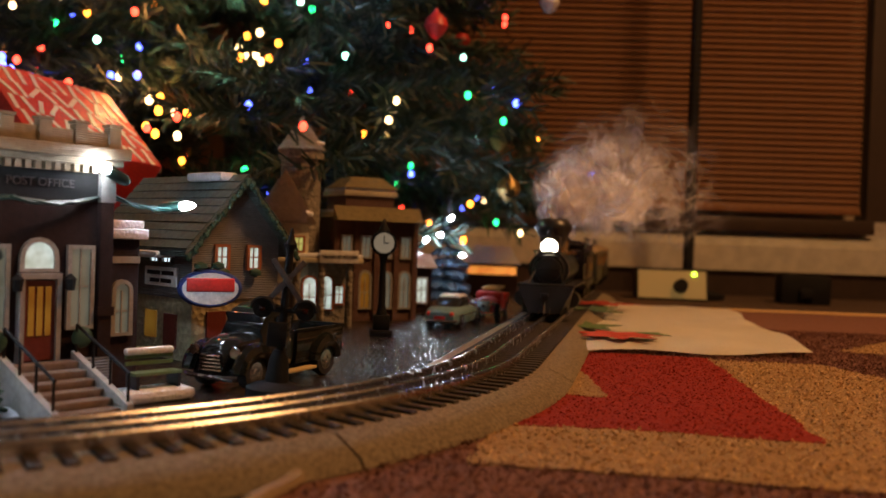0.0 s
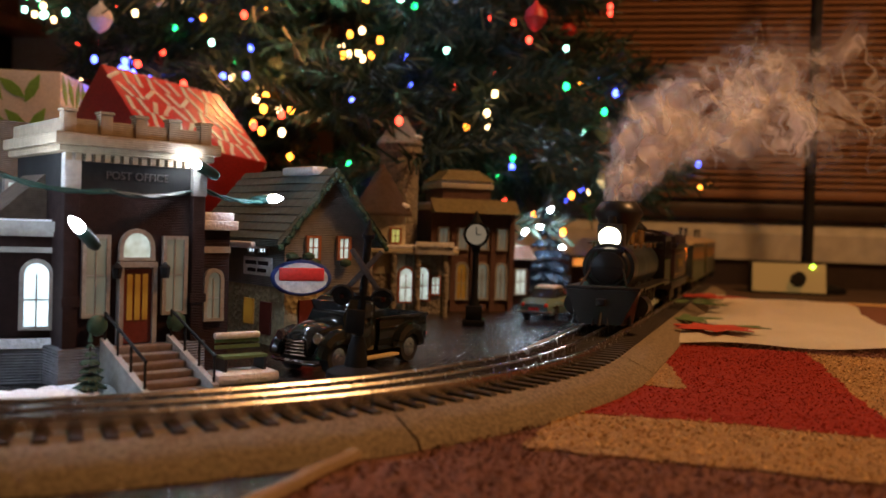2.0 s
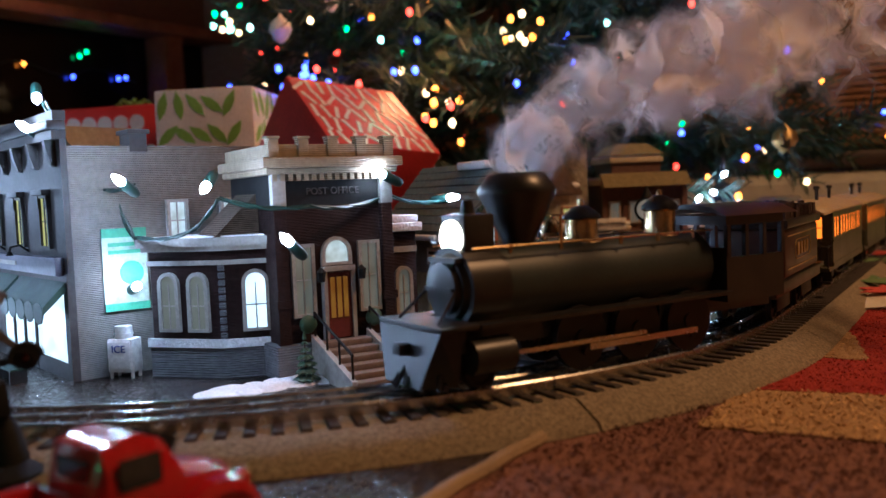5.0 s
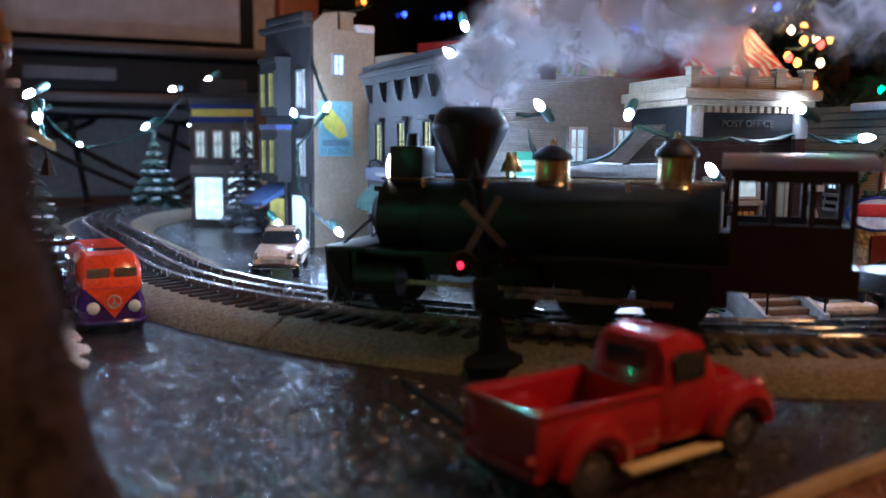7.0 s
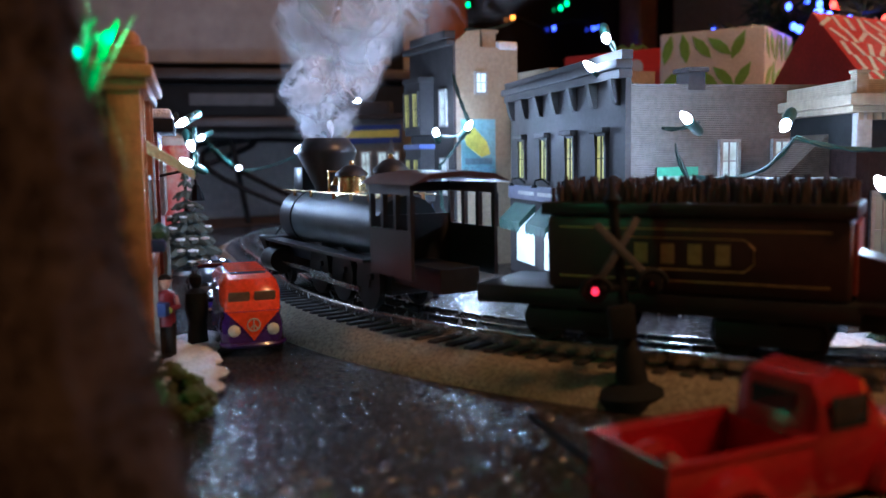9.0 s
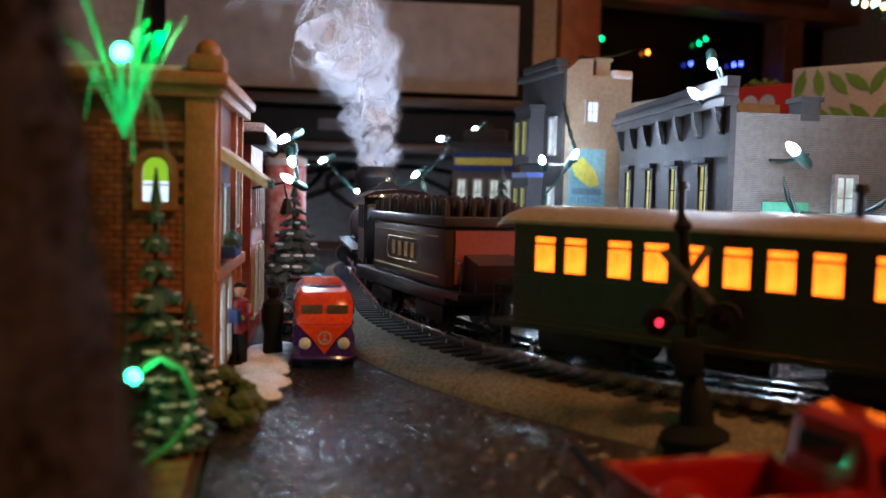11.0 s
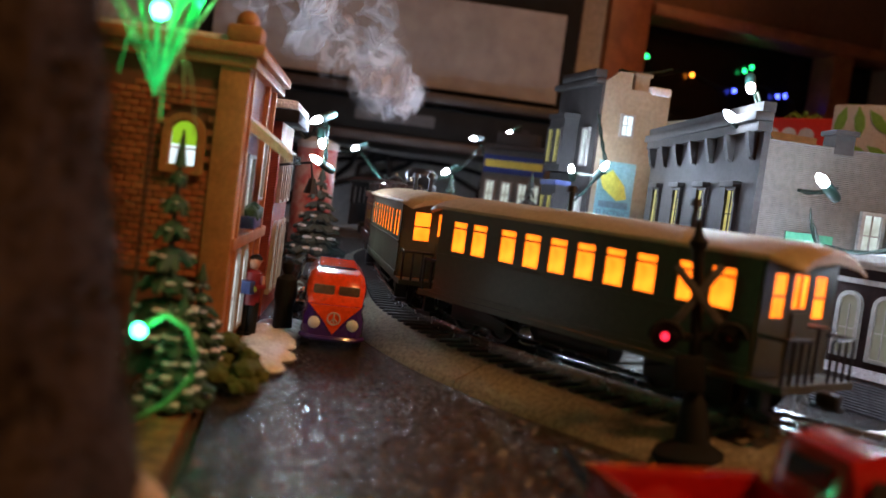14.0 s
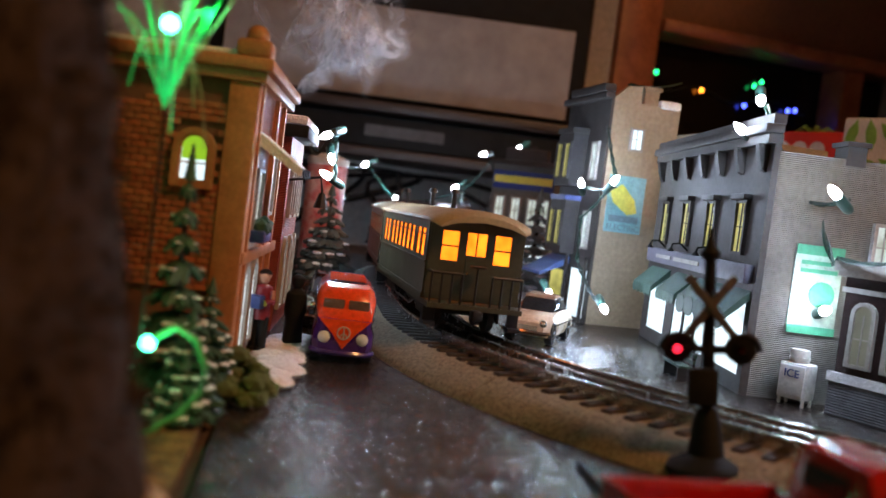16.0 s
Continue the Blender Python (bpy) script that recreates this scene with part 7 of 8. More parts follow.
def bus():
    e = thing("toy_bus", "orange and purple toy van with a peace emblem", "toy van", pose(-0.4285, 0.122, 0, 0, 0, -23))
    part("lower_body", Shape().loft([section(-0.040, 0.0150, 0.006, 0.024, 0.95), section(-0.037, 0.0172, 0.005, 0.025, 0.97), section(0.030, 0.0172, 0.005, 0.025, 0.97), section(0.036, 0.0160, 0.005, 0.025, 0.96), section(0.0385, 0.0135, 0.006, 0.0235, 0.93)]), PURPLE_PAINT, e)
    part("upper_body", Shape().loft([section(-0.038, 0.0150, 0.024, 0.040, 0.75), section(-0.034, 0.0168, 0.024, 0.0425, 0.72), section(0.020, 0.0168, 0.024, 0.0430, 0.72), section(0.029, 0.0160, 0.024, 0.0415, 0.72), section(0.0335, 0.0152, 0.024, 0.034, 0.85), section(0.0365, 0.0148, 0.024, 0.0255, 0.9)]), ORANGE_PAINT, e)
    part("front_panel", Shape().prism([(-0.0140, 0.0245), (0.0140, 0.0245), (0.006, 0.0165), (0.0, 0.0085), (-0.006, 0.0165)], "x", 0.0362, 0.0392), ORANGE_PAINT, e)
    em = part("emblem", Shape().tube([(0.0396, 0.0034 * math.cos(a), 0.0175 + 0.0034 * math.sin(a)) for a in [2 * math.pi * k / 16 for k in range(17)]], 0.00045, 5).tube([(0.0396, 0, 0.0209), (0.0396, 0, 0.0141)], 0.0004, 5).tube([(0.0396, 0, 0.0175), (0.0396, 0.0024, 0.0151)], 0.0004, 5).tube([(0.0396, 0, 0.0175), (0.0396, -0.0024, 0.0151)], 0.0004, 5), surface("pale_emblem", (0.65, 0.45, 0.35), 0.4), e)
    for y in (-0.0105, 0.0105):
        hd = part("headlight", Shape().lathe([(0.0033, -0.001), (0.0033, 0.001), (0.0015, 0.0022)], n=16, m=pose(0.0378, y, 0.0145, 0, 90, 0)), WHITE, e)
        part("windscreen", Shape().box(-0.0058, 0.0058, -0.0006, 0.0006, -0.0042, 0.0042, 0.0008), surface("tan_windscreen", (0.2, 0.13, 0.08), 0.15) if y < 0 else bpy.data.materials["tan_windscreen"], e, m=pose(0.0348, y * 0.66, 0.0315, 0, 0, 90) @ pose(0, 0, 0, 22, 0, 0))
        for k in range(4):
            part("side_window", Shape().box(-0.0055, 0.0055, -0.0004, 0.0004, 0, 0.008, 0.0008), CAR_GLASS, e, m=pose(-0.026 + 0.0145 * k, y * 1.585, 0.0285))
    part("bumper", Shape().tube([(0.034, -0.0172, 0.007), (0.0395, -0.0125, 0.0065), (0.0405, 0.0, 0.0065), (0.0395, 0.0125, 0.0065), (0.034, 0.0172, 0.007)], 0.0014), PURPLE_PAINT, e)
    roof = part("roof_panel", Shape().box(-0.03, 0.018, -0.010, 0.010, 0.0425, 0.0440, 0.0006), CAR_GLASS, e, "dark folding roof panel")
    for k in range(5):
        part("roof_rib", Shape().box(-0.028 + 0.010 * k, -0.0265 + 0.010 * k, -0.0105, 0.0105, 0.044, 0.0448), ORANGE_PAINT, roof)
    add_wheels(e, (-0.025, 0.023), 0.0145, 0.0078, 0.0026)


bus()


def saloon(label, m, paint, top, k=1.0):
    e = thing("toy_car", label, "toy car", m)
    part("body", Shape().loft([section(-0.052 * k, 0.015, 0.008, 0.018, 0.7), section(-0.046 * k, 0.0178, 0.006, 0.0225, 0.75), section(-0.012 * k, 0.0185, 0.006, 0.0235, 0.8), section(0.018 * k, 0.0183, 0.006, 0.0235, 0.75), section(0.044 * k, 0.0168, 0.006, 0.021, 0.65), section(0.052 * k, 0.0135, 0.008, 0.017, 0.6)]), paint, e)
    part("cabin", Shape().loft([section(-0.030 * k, 0.0135, 0.021, 0.023, 0.8), section(-0.020 * k, 0.0145, 0.021, 0.0335, 0.72), section(0.002 * k, 0.0145, 0.021, 0.0345, 0.70), section(0.012 * k, 0.014, 0.021, 0.0315, 0.74), section(0.020 * k, 0.0135, 0.021, 0.0235, 0.8)]), CAR_GLASS, e)
    part("roof", Shape().loft([section(-0.021 * k, 0.0115, 0.0318, 0.0342, 0.85), section(-0.006, 0.0125, 0.0332, 0.0362, 0.8), section(0.008 * k, 0.012, 0.0322, 0.0348, 0.85)]), top, e)
    for x in (-0.053 * k, 0.053 * k):
        part("bumper", Shape().tube([(x * 0.93, -0.0185, 0.0095), (x, -0.012, 0.0095), (x * 1.01, 0, 0.0095), (x, 0.012, 0.0095), (x * 0.93, 0.0185, 0.0095)], 0.0016), CHROME, e)
    for y in (-0.0125, 0.0125):
        part("headlight", Shape().ball((0.050 * k, y, 0.0165), 0.003, 2), CHROME, e)
        part("tail_light", Shape().ball((-0.0505 * k, y, 0.0165), 0.0026, 2), WRAP_RED, e)
        part("side_trim", Shape().box(-0.045 * k, 0.042 * k, y * 1.48 - 0.0004, y * 1.48 + 0.0004, 0.0145, 0.0155), CHROME, e)
    part("number_plate", Shape().box(-0.0535 * k, -0.0528 * k, -0.006, 0.006, 0.011, 0.0145), WRAP_RED, e)
    part("grille", Shape().box(0.0505 * k, 0.0522 * k, -0.009, 0.009, 0.010, 0.0145), CHROME, e)
    add_wheels(e, (-0.031 * k, 0.032 * k), 0.0155, 0.0085, 0.0028)
    return e


saloon("pale teal and white finned toy car seen from behind", pose(0.050, 0.915, 0, 0, 0, 74), TEAL_PAINT, WHITE)
saloon("glossy beige rounded toy car parked inside the track", pose(-0.508, 0.326, 0, 0, 0, -50), BEIGE_PAINT, BEIGE_PAINT, 0.85)
saloon("black toy car parked behind the orange van", pose(-0.545, 0.162, 0, 0, 0, -22), CAR_BLACK, CAR_BLACK)
engine_truck = thing("fire_engine", "old red toy fire engine with gold trim", "toy truck", pose(0.092, 1.03, 0, 0, 0, -100))
part("body", Shape().box(-0.05, 0.02, -0.016, 0.016, 0.01, 0.024, 0.002).box(-0.05, -0.01, -0.017, 0.017, 0.024, 0.03, 0.001), WRAP_RED, engine_truck)
part("hood", Shape().loft([section(0.018, 0.012, 0.01, 0.028, 0.5), section(0.05, 0.0095, 0.01, 0.026, 0.5)]), WRAP_RED, engine_truck)
part("cab", Shape().box(-0.006, 0.016, -0.0155, 0.0155, 0.024, 0.033, 0.002), WRAP_RED, engine_truck)
part("ladder", Shape().box(-0.055, 0.01, -0.010, -0.0085, 0.036, 0.038).box(-0.055, 0.01, 0.0085, 0.010, 0.036, 0.038), GOLD, engine_truck)
for x in (-0.05, -0.038, -0.026, -0.014, -0.002):
    part("rung", Shape().box(x, x + 0.0015, -0.0095, 0.0095, 0.0345, 0.038), GOLD, engine_truck)
part("grille", Shape().box(0.05, 0.0525, -0.008, 0.008, 0.011, 0.025), CHROME, engine_truck)
for y in (-0.011, 0.011):
    part("headlight", Shape().ball((0.050, y, 0.021), 0.003, 2), CHROME, engine_truck)
add_wheels(engine_truck, (-0.03, 0.036), 0.0145, 0.0105, 0.0025)


solid("black_rod", Shape().tube([(-0.19, 0.109, 0.009), (-0.165, 0.100, 0.006), (-0.12, 0.083, 0.0022)], 0.0016, 8), MATTE_BLACK, "thin black rod lying behind the red pickup", "rod")


# ---------------------------------------------------------------- street furniture
def crossing_signal(label, m, lit):
    e = thing("crossing_signal", label, "railway signal", m)
    part("base", Shape().lathe([(0.017, 0), (0.017, 0.006), (0.014, 0.008), (0.007, 0.010), (0.0055, 0.022), (0.0035, 0.028)], n=24), MATTE_BLACK, e)
    part("post", Shape().cyl((0, 0, 0.02), (0, 0, 0.088), 0.0024, 0.0022, 12), MATTE_BLACK, e)
    part("finial", Shape().lathe([(0.0032, 0.086), (0.0038, 0.0885), (0.002, 0.091), (0.0005, 0.098)], n=12), MATTE_BLACK, e)
    for a in (-52, 52):
        part("crossbuck_arm", Shape().box(-0.0145, 0.0145, -0.0038, -0.0026, -0.0016, 0.0016, 0.0003), surface("worn_black_white_arm", (0.11, 0.10, 0.10), 0.6, second=(0.03, 0.03, 0.03), scale=300) if "worn_black_white_arm" not in bpy.data.materials else bpy.data.materials["worn_black_white_arm"], e, m=pose(0, -0.0006 * (a > 0), 0.068, 0, a, 0))
    part("bar", Shape().box(-0.014, 0.014, -0.002, 0.001, 0.0495, 0.0525, 0.0005), MATTE_BLACK, e)
    for x in (-0.012, 0.012):
        h = part("lamp_housing", Shape().cyl((x, -0.0015, 0.051), (x, 0.004, 0.051), 0.0055, n=18).tube([(x + 0.0062 * math.cos(t), -0.0045, 0.051 + 0.0062 * math.sin(t)) for t in [math.pi * k / 8 for k in range(9)]], 0.0012, 5), MATTE_BLACK, e)
        part("lens", Shape().lathe([(0.0017, 0.0), (0.0014, 0.0014), (0.0006, 0.002)], n=16, m=pose(x, -0.0015, 0.051, 90, 0, 0)), RED_LAMP if (lit and x < 0) else surface("dark_amber_lens", (0.06, 0.012, 0.008), 0.2), h)
    part("control_box", Shape().box(-0.008, 0.003, -0.0065, -0.002, 0.030, 0.044, 0.0006), MATTE_BLACK, e)
    return e


crossing_signal("black toy railway crossing signal with one red lamp lit", pose(-0.192, 0.176, 0, 0, -6.5, 52), True)
crossing_signal("black toy railway crossing signal leaning, lamps dark", pose(-0.044, 0.449, 0, 0, 4, 12), False)
lamp("signal_glow", "POINT", (-0.206, 0.160, 0.051), 0.0012, (1.0, 0.05, 0.08), 0.003)

clock = thing("street_clock", "black cast-iron model street clock on a tall post", "clock", pose(-0.018, 0.79, 0, 0, 0, 8))
part("base", Shape().box(-0.011, 0.011, -0.011, 0.011, 0, 0.006, 0.001).box(-0.008, 0.008, -0.008, 0.008, 0.006, 0.020, 0.001), MATTE_BLACK, clock)
part("post", Shape().lathe([(0.0055, 0.02), (0.0035, 0.03), (0.003, 0.07), (0.005, 0.078)], n=14), MATTE_BLACK, clock)
part("case", Shape().cyl((0, -0.005, 0.089), (0, 0.005, 0.089), 0.0125, n=28).lathe([(0.006, 0.100), (0.003, 0.106), (0.0006, 0.112)], n=10), MATTE_BLACK, clock)
dial = part("dial", Shape().cyl((0, -0.0056, 0.089), (0, -0.005, 0.089), 0.0098, n=28), glow("cream_dial", (0.6, 0.5, 0.35), 0.25), clock)
part("pointer", Shape().box(-0.0005, 0.0005, -0.0062, -0.0056, 0.089, 0.096).box(-0.0005, 0.005, -0.0062, -0.0056, 0.0885, 0.0895), MATTE_BLACK, dial)


# ---------------------------------------------------------------- strings of white lights
BULBS = [(-0.118, 0.493, 0.109, 0.15), (-0.160, 0.350, 0.086, 0.025), (-0.345, 0.352, 0.187, 0.06), (-0.279, 0.352, 0.126, 0.05), (-0.214, 0.348, 0.124, 0.036), (-0.560, 0.425, 0.132, 0.06), (-0.595, 0.420, 0.128, 0.05),
         (-0.94, 0.531, 0.170, 0.02), (-0.93, 0.58, 0.187, 0.03), (-0.99, 0.60, 0.127, 0.05), (-1.0, 0.532, 0.126, 0.03), (-1.075, 0.474, 0.098, 0.05), (-1.10, 0.439, 0.143, 0.06), (-0.505, 0.385, 0.030, 0.05), (-0.300, 0.380, 0.058, 0.014),
         (-0.135, 0.430, 0.125, 0.012), (-0.36, 0.36, 0.165, 0.02), (-0.572, 0.160, 0.137, 0.055), (-0.588, 0.168, 0.122, 0.0), (-0.592, 0.172, 0.104, 0.04), (0.005, 1.09, 0.09, 0.11), (0.052, 1.11, 0.075, 0.09), (0.035, 1.115, 0.12, 0.0), (-0.02, 1.0, 0.102, 0.04), (0.028, 1.112, 0.1, 0.0), (-0.60, 0.40, 0.03, 0.05)]
white_string = thing("light_string", "green-wired string of glowing white mini lights over the village", "string lights", pose(0, 0, 0))
glass = mesh_of("bulb", Shape().lathe([(0.0012, 0), (0.0028, 0.003), (0.0028, 0.007), (0.0012, 0.0115), (0.0003, 0.0125)], n=12), W_WHITE)
socket = mesh_of("socket", Shape().lathe([(0.0026, -0.013), (0.0034, -0.010), (0.0034, 0.0), (0.0028, 0.002)], n=12), WIRE)
rd = random.Random(40)
for x, y, z, w in BULBS:
    m = Matrix.Translation((x, y, z)) @ Euler((rd.uniform(0.9, 2.2), 0, rd.uniform(-0.8, 1.6))).to_matrix().to_4x4()
    b = part("bulb", glass, W_WHITE, white_string, m=m)
    part("socket", socket, WIRE, b)
    if w:
        lamp("mini_light", "POINT", (x + 0.004, y + (0.014 if y < 0.2 else -0.014), z + 0.004), w * (0.9 if x > -0.2 else 4.4), COOL, 0.004)


def wire(points):
    line = []
    for a, b in zip(points, points[1:]):
        a, b = Vector(a), Vector(b)
        n = max(6, int((b - a).length / 0.005))
        for k in range(n):
            u = k / n
            line.append(a.lerp(b, u) + Vector((0, 0, -0.25 * (b - a).length * u * (1 - u))))
    line.append(Vector(points[-1]))
    s = Shape()
    for ph in (0, math.pi):
        s.tube([(p.x + 0.0010 * math.cos(i * 0.9 + ph), p.y + 0.0010 * math.sin(i * 0.9 + ph), p.z + 0.0006 * math.sin(i * 0.9 + ph)) for i, p in enumerate(line)], 0.0010, 5)
    part("wire", s, WIRE, white_string)


wire([(-0.118, 0.503, 0.109), (-0.140, 0.44, 0.113), (-0.165, 0.382, 0.108), (-0.214, 0.358, 0.115), (-0.235, 0.36, 0.096), (-0.285, 0.368, 0.092), (-0.30, 0.385, 0.088), (-0.312, 0.38, 0.120), (-0.328, 0.362, 0.150), (-0.343, 0.356, 0.182), (-0.36, 0.37, 0.19)])
wire([(-0.279, 0.360, 0.126), (-0.312, 0.372, 0.124)])
wire([(-0.60, 0.53, 0.243), (-0.606, 0.47, 0.232), (-0.605, 0.45, 0.19), (-0.56, 0.43, 0.138), (-0.60, 0.428, 0.10), (-0.60, 0.43, 0.06), (-0.505, 0.39, 0.026)])
wire([(-0.595, 0.424, 0.128), (-0.56, 0.43, 0.13)])
wire([(-0.99, 0.605, 0.122), (-0.94, 0.54, 0.163), (-1.0, 0.54, 0.122), (-1.075, 0.48, 0.094), (-1.10, 0.44, 0.138), (-0.98, 0.30, 0.15), (-0.72, 0.22, 0.15), (-0.572, 0.165, 0.142)])
wire([(-0.572, 0.165, 0.132), (-0.588, 0.172, 0.118), (-0.592, 0.176, 0.100)])


# ---------------------------------------------------------------- presents
def present(label, m, w, d, h, paper, motif, seed, name="wrapped_present", cell=0.026, style="strokes"):
    """A wrapped box; a print of bent strokes, leaves or discs lies on its front, top and one end."""
    e = thing(name, label, "present", m)
    part("box", Shape().box(-w / 2, w / 2, -d / 2, d / 2, 0, h, 0.003), paper, e)
    r = random.Random(seed)
    faces_ = ((w, h, pose(-w / 2, -d / 2, 0, 90, 0, 0)), (w, d, pose(-w / 2, -d / 2, h)), (d, h, pose(w / 2, -d / 2, 0, 0, 0, 90) @ pose(0, 0, 0, 90, 0, 0)))
    for fw, fh, fm in faces_:
        for a in range(int(fw / cell)):
            for b in range(int(fh / (cell * 1.7))):
                cx, cy = (a + 0.5) * cell + 0.25 * cell * (b % 2), (b + 0.5) * cell * 1.7
                if cx > fw - cell * 0.5 or cy > fh - cell * 0.75:
                    continue
                s, q, a0 = Shape(), cell * 0.2, r.uniform(-0.5, 0.5)
                if style == "discs":
                    outline = [(2.3 * q * math.cos(a), 2.3 * q * math.sin(a)) for a in [2 * math.pi * k / 16 for k in range(16)]]
                elif style == "leaves":
                    a0 = r.uniform(-1.2, 1.2)
                    outline = [(0, -4.2 * q), (1.3 * q, -1.5 * q), (1.4 * q, 1.2 * q), (0, 4.4 * q), (-1.4 * q, 1.2 * q), (-1.3 * q, -1.5 * q)]
                else:
                    bend = r.uniform(-1.0, 1.0) * q
                    rail_ = [(bend * math.cos(3 * u) * 1.6, (u - 0.5) * 8.2 * q) for u in (0, 0.2, 0.4, 0.6, 0.8, 1.0)]
                    outline = [(x + 0.85 * q, y) for x, y in rail_] + [(x - 0.85 * q, y) for x, y in reversed(rail_)]
                s.prism([(cx + x * math.cos(a0) - y * math.sin(a0), cy + x * math.sin(a0) + y * math.cos(a0)) for x, y in outline], "z", 0, 0.0006)
                part("printed_motif", s, motif, e, m=fm, smooth=False)
    return e


present("red present with white bent strokes, tipped on its edge", pose(-0.287, 0.777, 0.164, -49.7, 4.4, 60.8) @ pose(0, 0.104, 0), 0.147, 0.208, 0.126, WRAP_RED, WRAP_WHITE, 1, cell=0.014)
present("white present printed with green leaf shapes", pose(-0.56, 0.87, 0, 0, 0, 14), 0.125, 0.13, 0.252, WRAP_WHITE, WRAP_GREEN, 2, cell=0.021, style="leaves")
present("red present printed with white dots", pose(-0.74, 0.92, 0, 0, 0, 8), 0.15, 0.12, 0.248, WRAP_RED, WRAP_WHITE, 3, cell=0.024, style="discs")
flag = present("blue red and white boxed present", pose(-0.50, 0.70, 0, 0, 0, 25), 0.10, 0.08, 0.150, BLUE, WRAP_RED, 4)
bow = thing("gift_bow", "shiny green ribbon bow on a present", "bow", pose(-0.74, 0.92, 0.248))
part("knot", Shape().ball((0, 0, 0.006), 0.006, 2), WRAP_GREEN, bow)
for k in range(7):
    a = k * 0.9
    part("loop", Shape().tube([(0, 0, 0.004), (0.018 * math.cos(a), 0.018 * math.sin(a), 0.014), (0.026 * math.cos(a), 0.026 * math.sin(a), 0.008), (0.012 * math.cos(a), 0.012 * math.sin(a), 0.002)], 0.003, 6, 0.4), WRAP_GREEN, bow)


# ---------------------------------------------------------------- the Christmas tree
tree = thing("christmas_tree", "tall artificial fir covered with coloured lights and ornaments", "Christmas tree", pose(-0.33, 1.40, 0))
part("trunk", Shape().cyl((0, 0, 0.06), (0, 0, 1.75), 0.02, 0.008, 10), BARK, tree)
stand_ob = part("stand", Shape().lathe([(0.13, 0), (0.12, 0.02), (0.04, 0.05), (0.025, 0.09)], n=20), AWNING_GREEN, tree)
rd = random.Random(77)
verts, faces = [], []


def needle(p, d, ln, w):
    side = d.cross(Vector((rd.uniform(-1, 1), rd.uniform(-1, 1), rd.uniform(-1, 1)))).normalized() * w
    i = len(verts)
    verts.extend([p - side, p + side, p + d * ln + side * 0.4, p + d * ln - side * 0.4])
    faces.append((i, i + 1, i + 2, i + 3))


TIPS = []
for level in range(24):
    z = 0.17 + 0.062 * level
    reach = 0.50 * (1 - level / 29) + 0.02
    n = 21 - level // 3
    for i in range(n):
        a = 2 * math.pi * (i + 0.37 * level) / n + rd.uniform(-0.15, 0.15)
        if math.sin(a) > 0.45:
            continue
        out = Vector((math.cos(a), math.sin(a), 0))
        ln = reach * rd.uniform(0.78, 1.1)
        droop = rd.uniform(0.02, 0.12) * (1 if level < 8 else -0.4)
        line = [Vector((0, 0, z)) + out * ln * u + Vector((0, 0, -droop * u * u + 0.03 * u)) for u in (0, 0.2, 0.4, 0.6, 0.8, 1.0)]
        TIPS.append((line[-1], out))
        twigs = [(line[1], line[3]), (line[3], line[5])]
        for k in range(11):
            u = rd.uniform(0.3, 0.97)
            p = line[0].lerp(line[5], u)
            side = (out.cross(Vector((0, 0, 1))) * rd.choice((-1, 1)) * rd.uniform(0.4, 1) + out * rd.uniform(0.5, 1.0) + Vector((0, 0, rd.uniform(-0.45, 0.3)))).normalized()
            twigs.append((p, p + side * rd.uniform(0.07, 0.14)))
            TIPS.append((p + side * 0.1, out))
        for p, q in twigs:
            axis = (q - p).normalized()
            steps = int((q - p).length / 0.0045)
            for j in range(steps):
                for _ in range(2):
                    v = Vector((rd.gauss(0, 1), rd.gauss(0, 1), rd.gauss(0, 1)))
                    v = (v - axis * v.dot(axis)).normalized() * 0.8 + axis * 0.8
                    needle(p + axis * (j * 0.0045), v.normalized(), rd.uniform(0.020, 0.036), 0.0021)
me = bpy.data.meshes.new("crown")
me.from_pydata([tuple(v) for v in verts], [], faces)
me.materials.append(FIR)
tagged(part("crown", me, FIR, tree, "drooping dark green needled boughs"), kind="stuff")
bulbs = [mesh_of("tree_bulb", Shape().ball((0, 0, 0), 0.0041, 2, (1, 1, 1.25)), g) for g in TREE_GLASS]
front = [tp for tp in TIPS if tp[1].y < 0.35]
rd.shuffle(front)
for k, (p, out) in enumerate(front[:560]):
    q = p + out * 0.012 + Vector((0.0, -0.012, 0)) + Vector((0, 0, rd.uniform(-0.02, 0.012)))
    kind = rd.choice((0, 0, 1, 2, 2, 3, 3, 4, 5))
    part("tree_bulb", bulbs[kind], TREE_GLASS[kind], tree, m=Matrix.Translation(q))
for p, out in [tp for tp in front[800:] if tp[1].y < -0.5 and tp[0].x < 0.2][:40]:
    tint = rd.choice(((0, 3, 3, 3, 5), (3, 3, 5, 5), (4, 4, 1, 5), (2, 2, 0, 4)))
    for _ in range(9):
        kind = rd.choice(tint)
        part("tree_bulb", bulbs[kind], TREE_GLASS[kind], tree, m=Matrix.Translation(p + out * 0.02 + Vector((rd.uniform(-0.028, 0.028), rd.uniform(-0.03, 0.0), rd.uniform(-0.022, 0.022)))))
for k, (p, out) in enumerate(front[720:790]):
    orn = part("ornament", Shape().lathe([(0.002, 0.02), (0.003, 0.016), (0.014, 0.006), (0.016, -0.004), (0.009, -0.016), (0.002, -0.021)], n=14), (WRAP_RED, WHITE, GOLD, CREAM)[k % 4], tree, m=Matrix.Translation(p + Vector((0, 0, -0.024))))
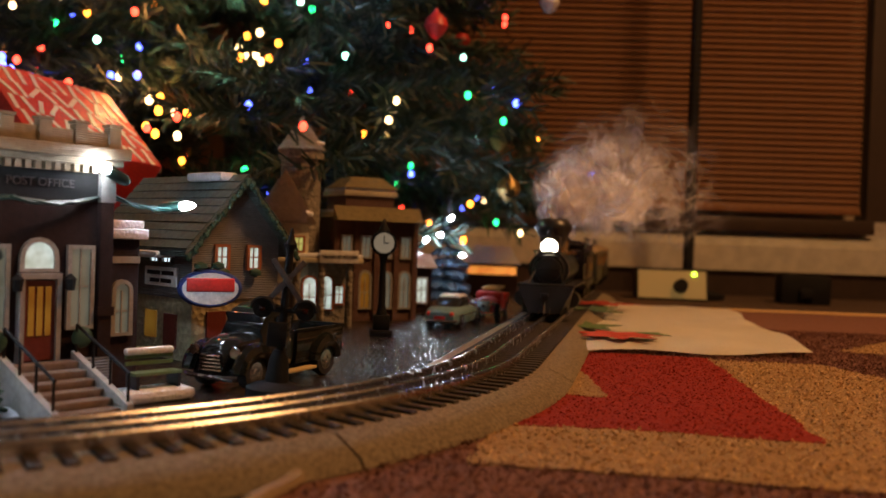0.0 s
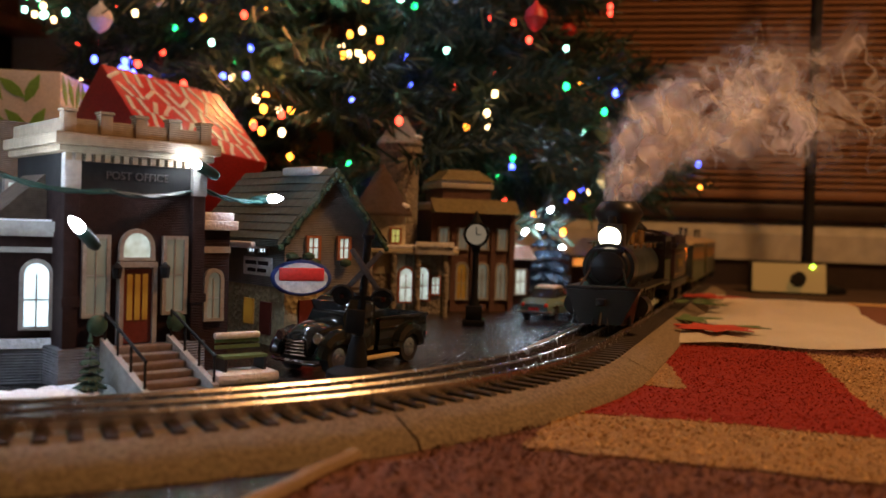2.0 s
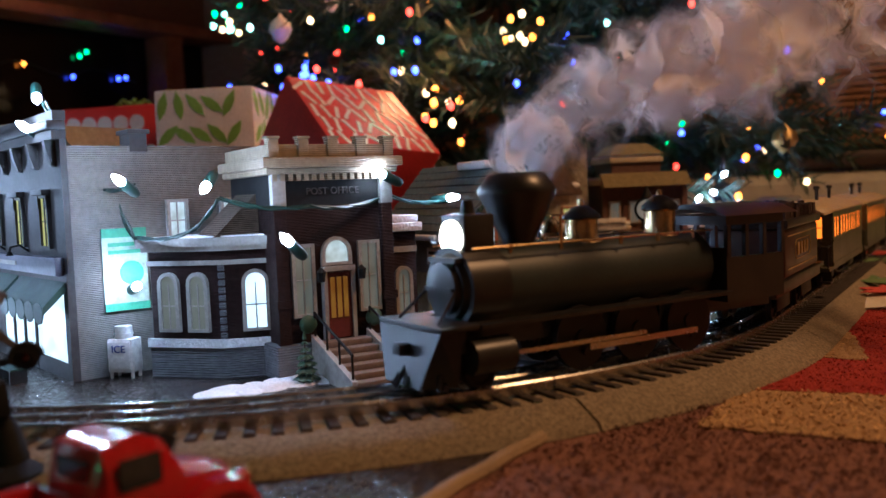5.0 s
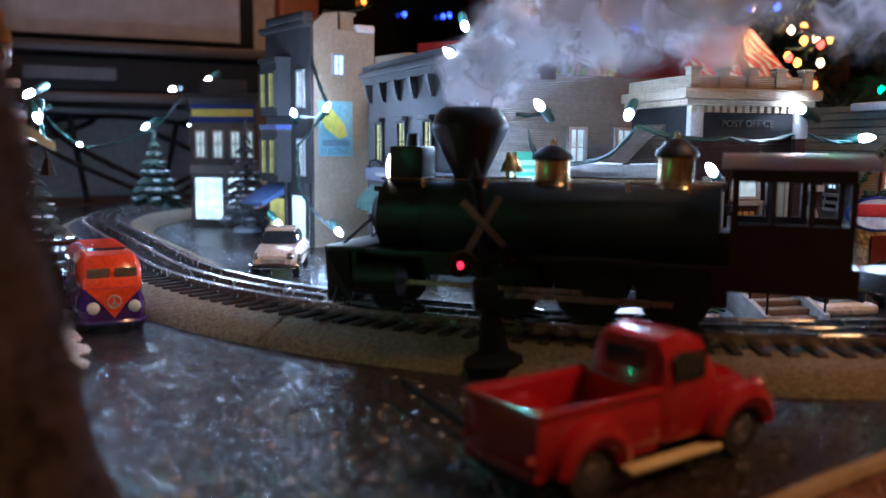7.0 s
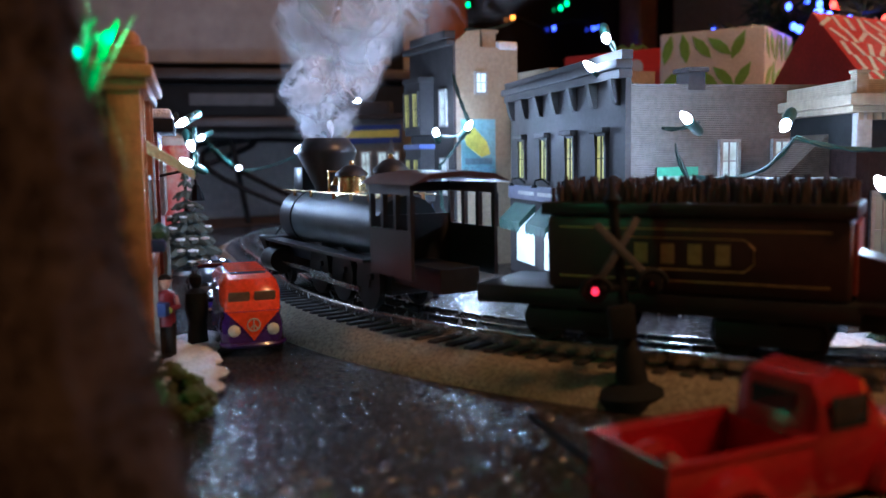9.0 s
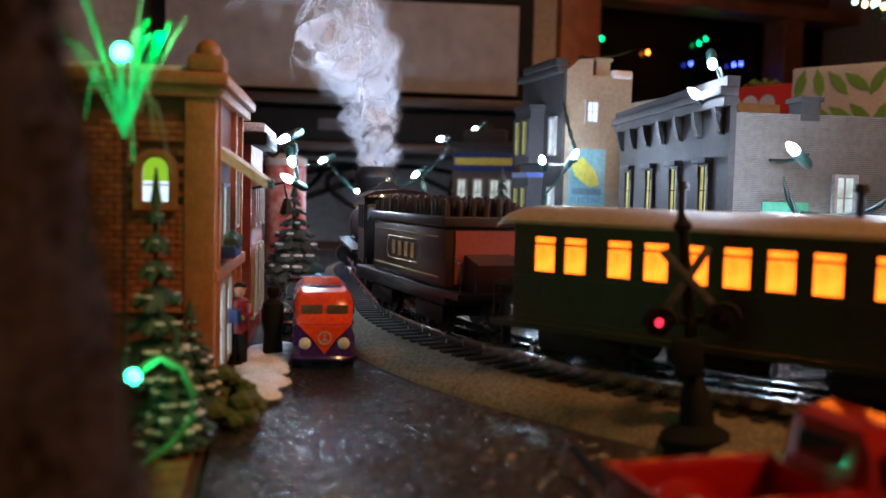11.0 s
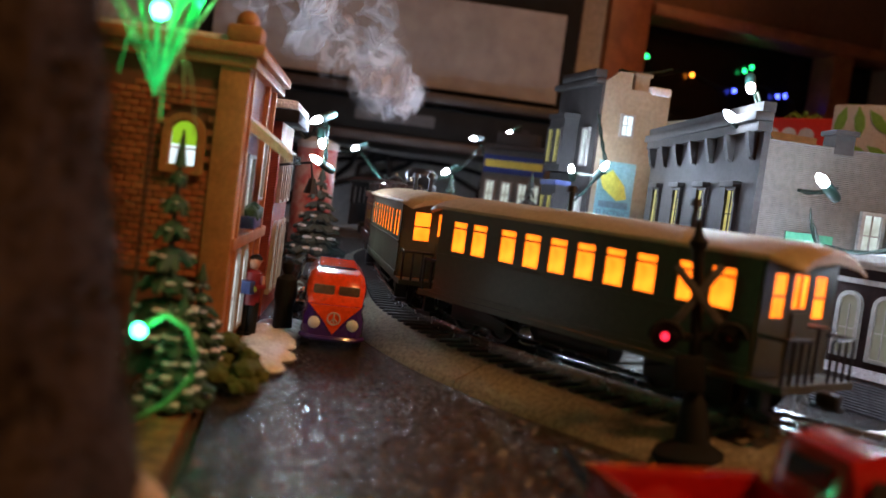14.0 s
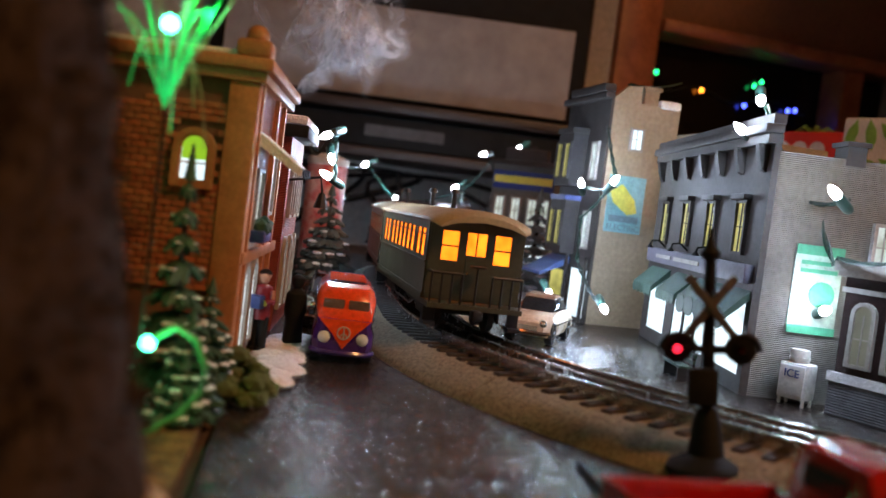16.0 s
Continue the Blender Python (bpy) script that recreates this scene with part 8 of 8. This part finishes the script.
for (x, y, z, w, c) in ((-0.32, 0.98, 0.30, 0.28, (1, 0.35, 0.1)), (-0.12, 1.02, 0.45, 0.25, (0.3, 0.5, 1.0)), (-0.45, 1.0, 0.52, 0.25, (1, 0.22, 0.08)), (-0.25, 0.97, 0.42, 0.25, (0.4, 1.0, 0.6))):
    lamp("tree_glow", "POINT", (x, y, z), w * 2.4, c, 0.02)


# coloured glints in the dark glass, put in as glowing balls on an added wire
window_glints = thing("window_glint_dots", "coloured glints in the dark window glass, added as small glowing balls", "string lights", WEST)
for kind, y, z in [(1, 0.131, 0.457), (3, 0.252, 0.435), (1, 0.389, 0.466), (1, 0.407, 0.478), (2, 0.369, 0.417), (2, 0.489, 0.423), (2, 0.509, 0.427)]:
    part("bulb", bulbs[kind], TREE_GLASS[kind], window_glints, m=pose(-0.036, y, z))
part("wire", Shape().tube([(-0.040, 0.10 + 0.04 * k, 0.43 - 0.012 * math.sin(k * 1.3)) for k in range(12)], 0.0012, 5), WIRE, window_glints)


# ---------------------------------------------------------------- what moves
def motions():
    steps = [i * 0.1 for i in range(161)]
    for ob, off, front, rear in STOCK:
        walk(ob, [(t, stock_pose(chimney_at(t) + off, front, rear)) for t in steps])
    for ob, x, z, r in WHEELS:
        walk(ob, [(t, pose(x, 0, z, 0, math.degrees((chimney_at(t) - chimney_at(0)) / r), 0)) for t in steps])
    for ob, age, k in PUFFS:
        rows = []
        for i in range(65):
            t = i * 0.25
            lag = age * float(np.interp(t, (1.2, 2.8), (0.42, 1.0)))
            s = chimney_at(t - lag)
            if s > 1.215:                # past the far bend the last smoke hangs where it was let off
                lag += (s - 1.215) / 0.105
                s = 1.215
            p, h = on_line(s)
            vigour = float(np.interp(t, (1.0, 2.5, 3.5, 6.0, 8.0, 10.5), (0.4, 1.0, 1.0, 0.5, 0.6, 1.0)))
            east, south = float(np.interp(t, (2.0, 3.0, 6.0, 10.0), (0.045, 0.075, 0.045, 0.012))), float(np.interp(t, (3.0, 10.0), (0.020, 0.045)))
            up = vigour * (0.085 * (1 - math.exp(-lag / 0.5)) + 0.020 * lag) + 0.004 * math.sin(1.7 * t + k) * min(1, lag)
            rows.append((t, pose(p.x + east * lag + 0.008 * math.sin(1.3 * t + k) * lag, p.y - south * lag + 0.006 * math.cos(1.1 * t + 2 * k) * lag, RAIL_Z + 0.112 + up, 8 * math.sin(t + k), 12 * math.cos(t * 0.9 + k), 25 * math.sin(0.6 * t + 1.7 * k))))
        walk(ob, rows)


motions()
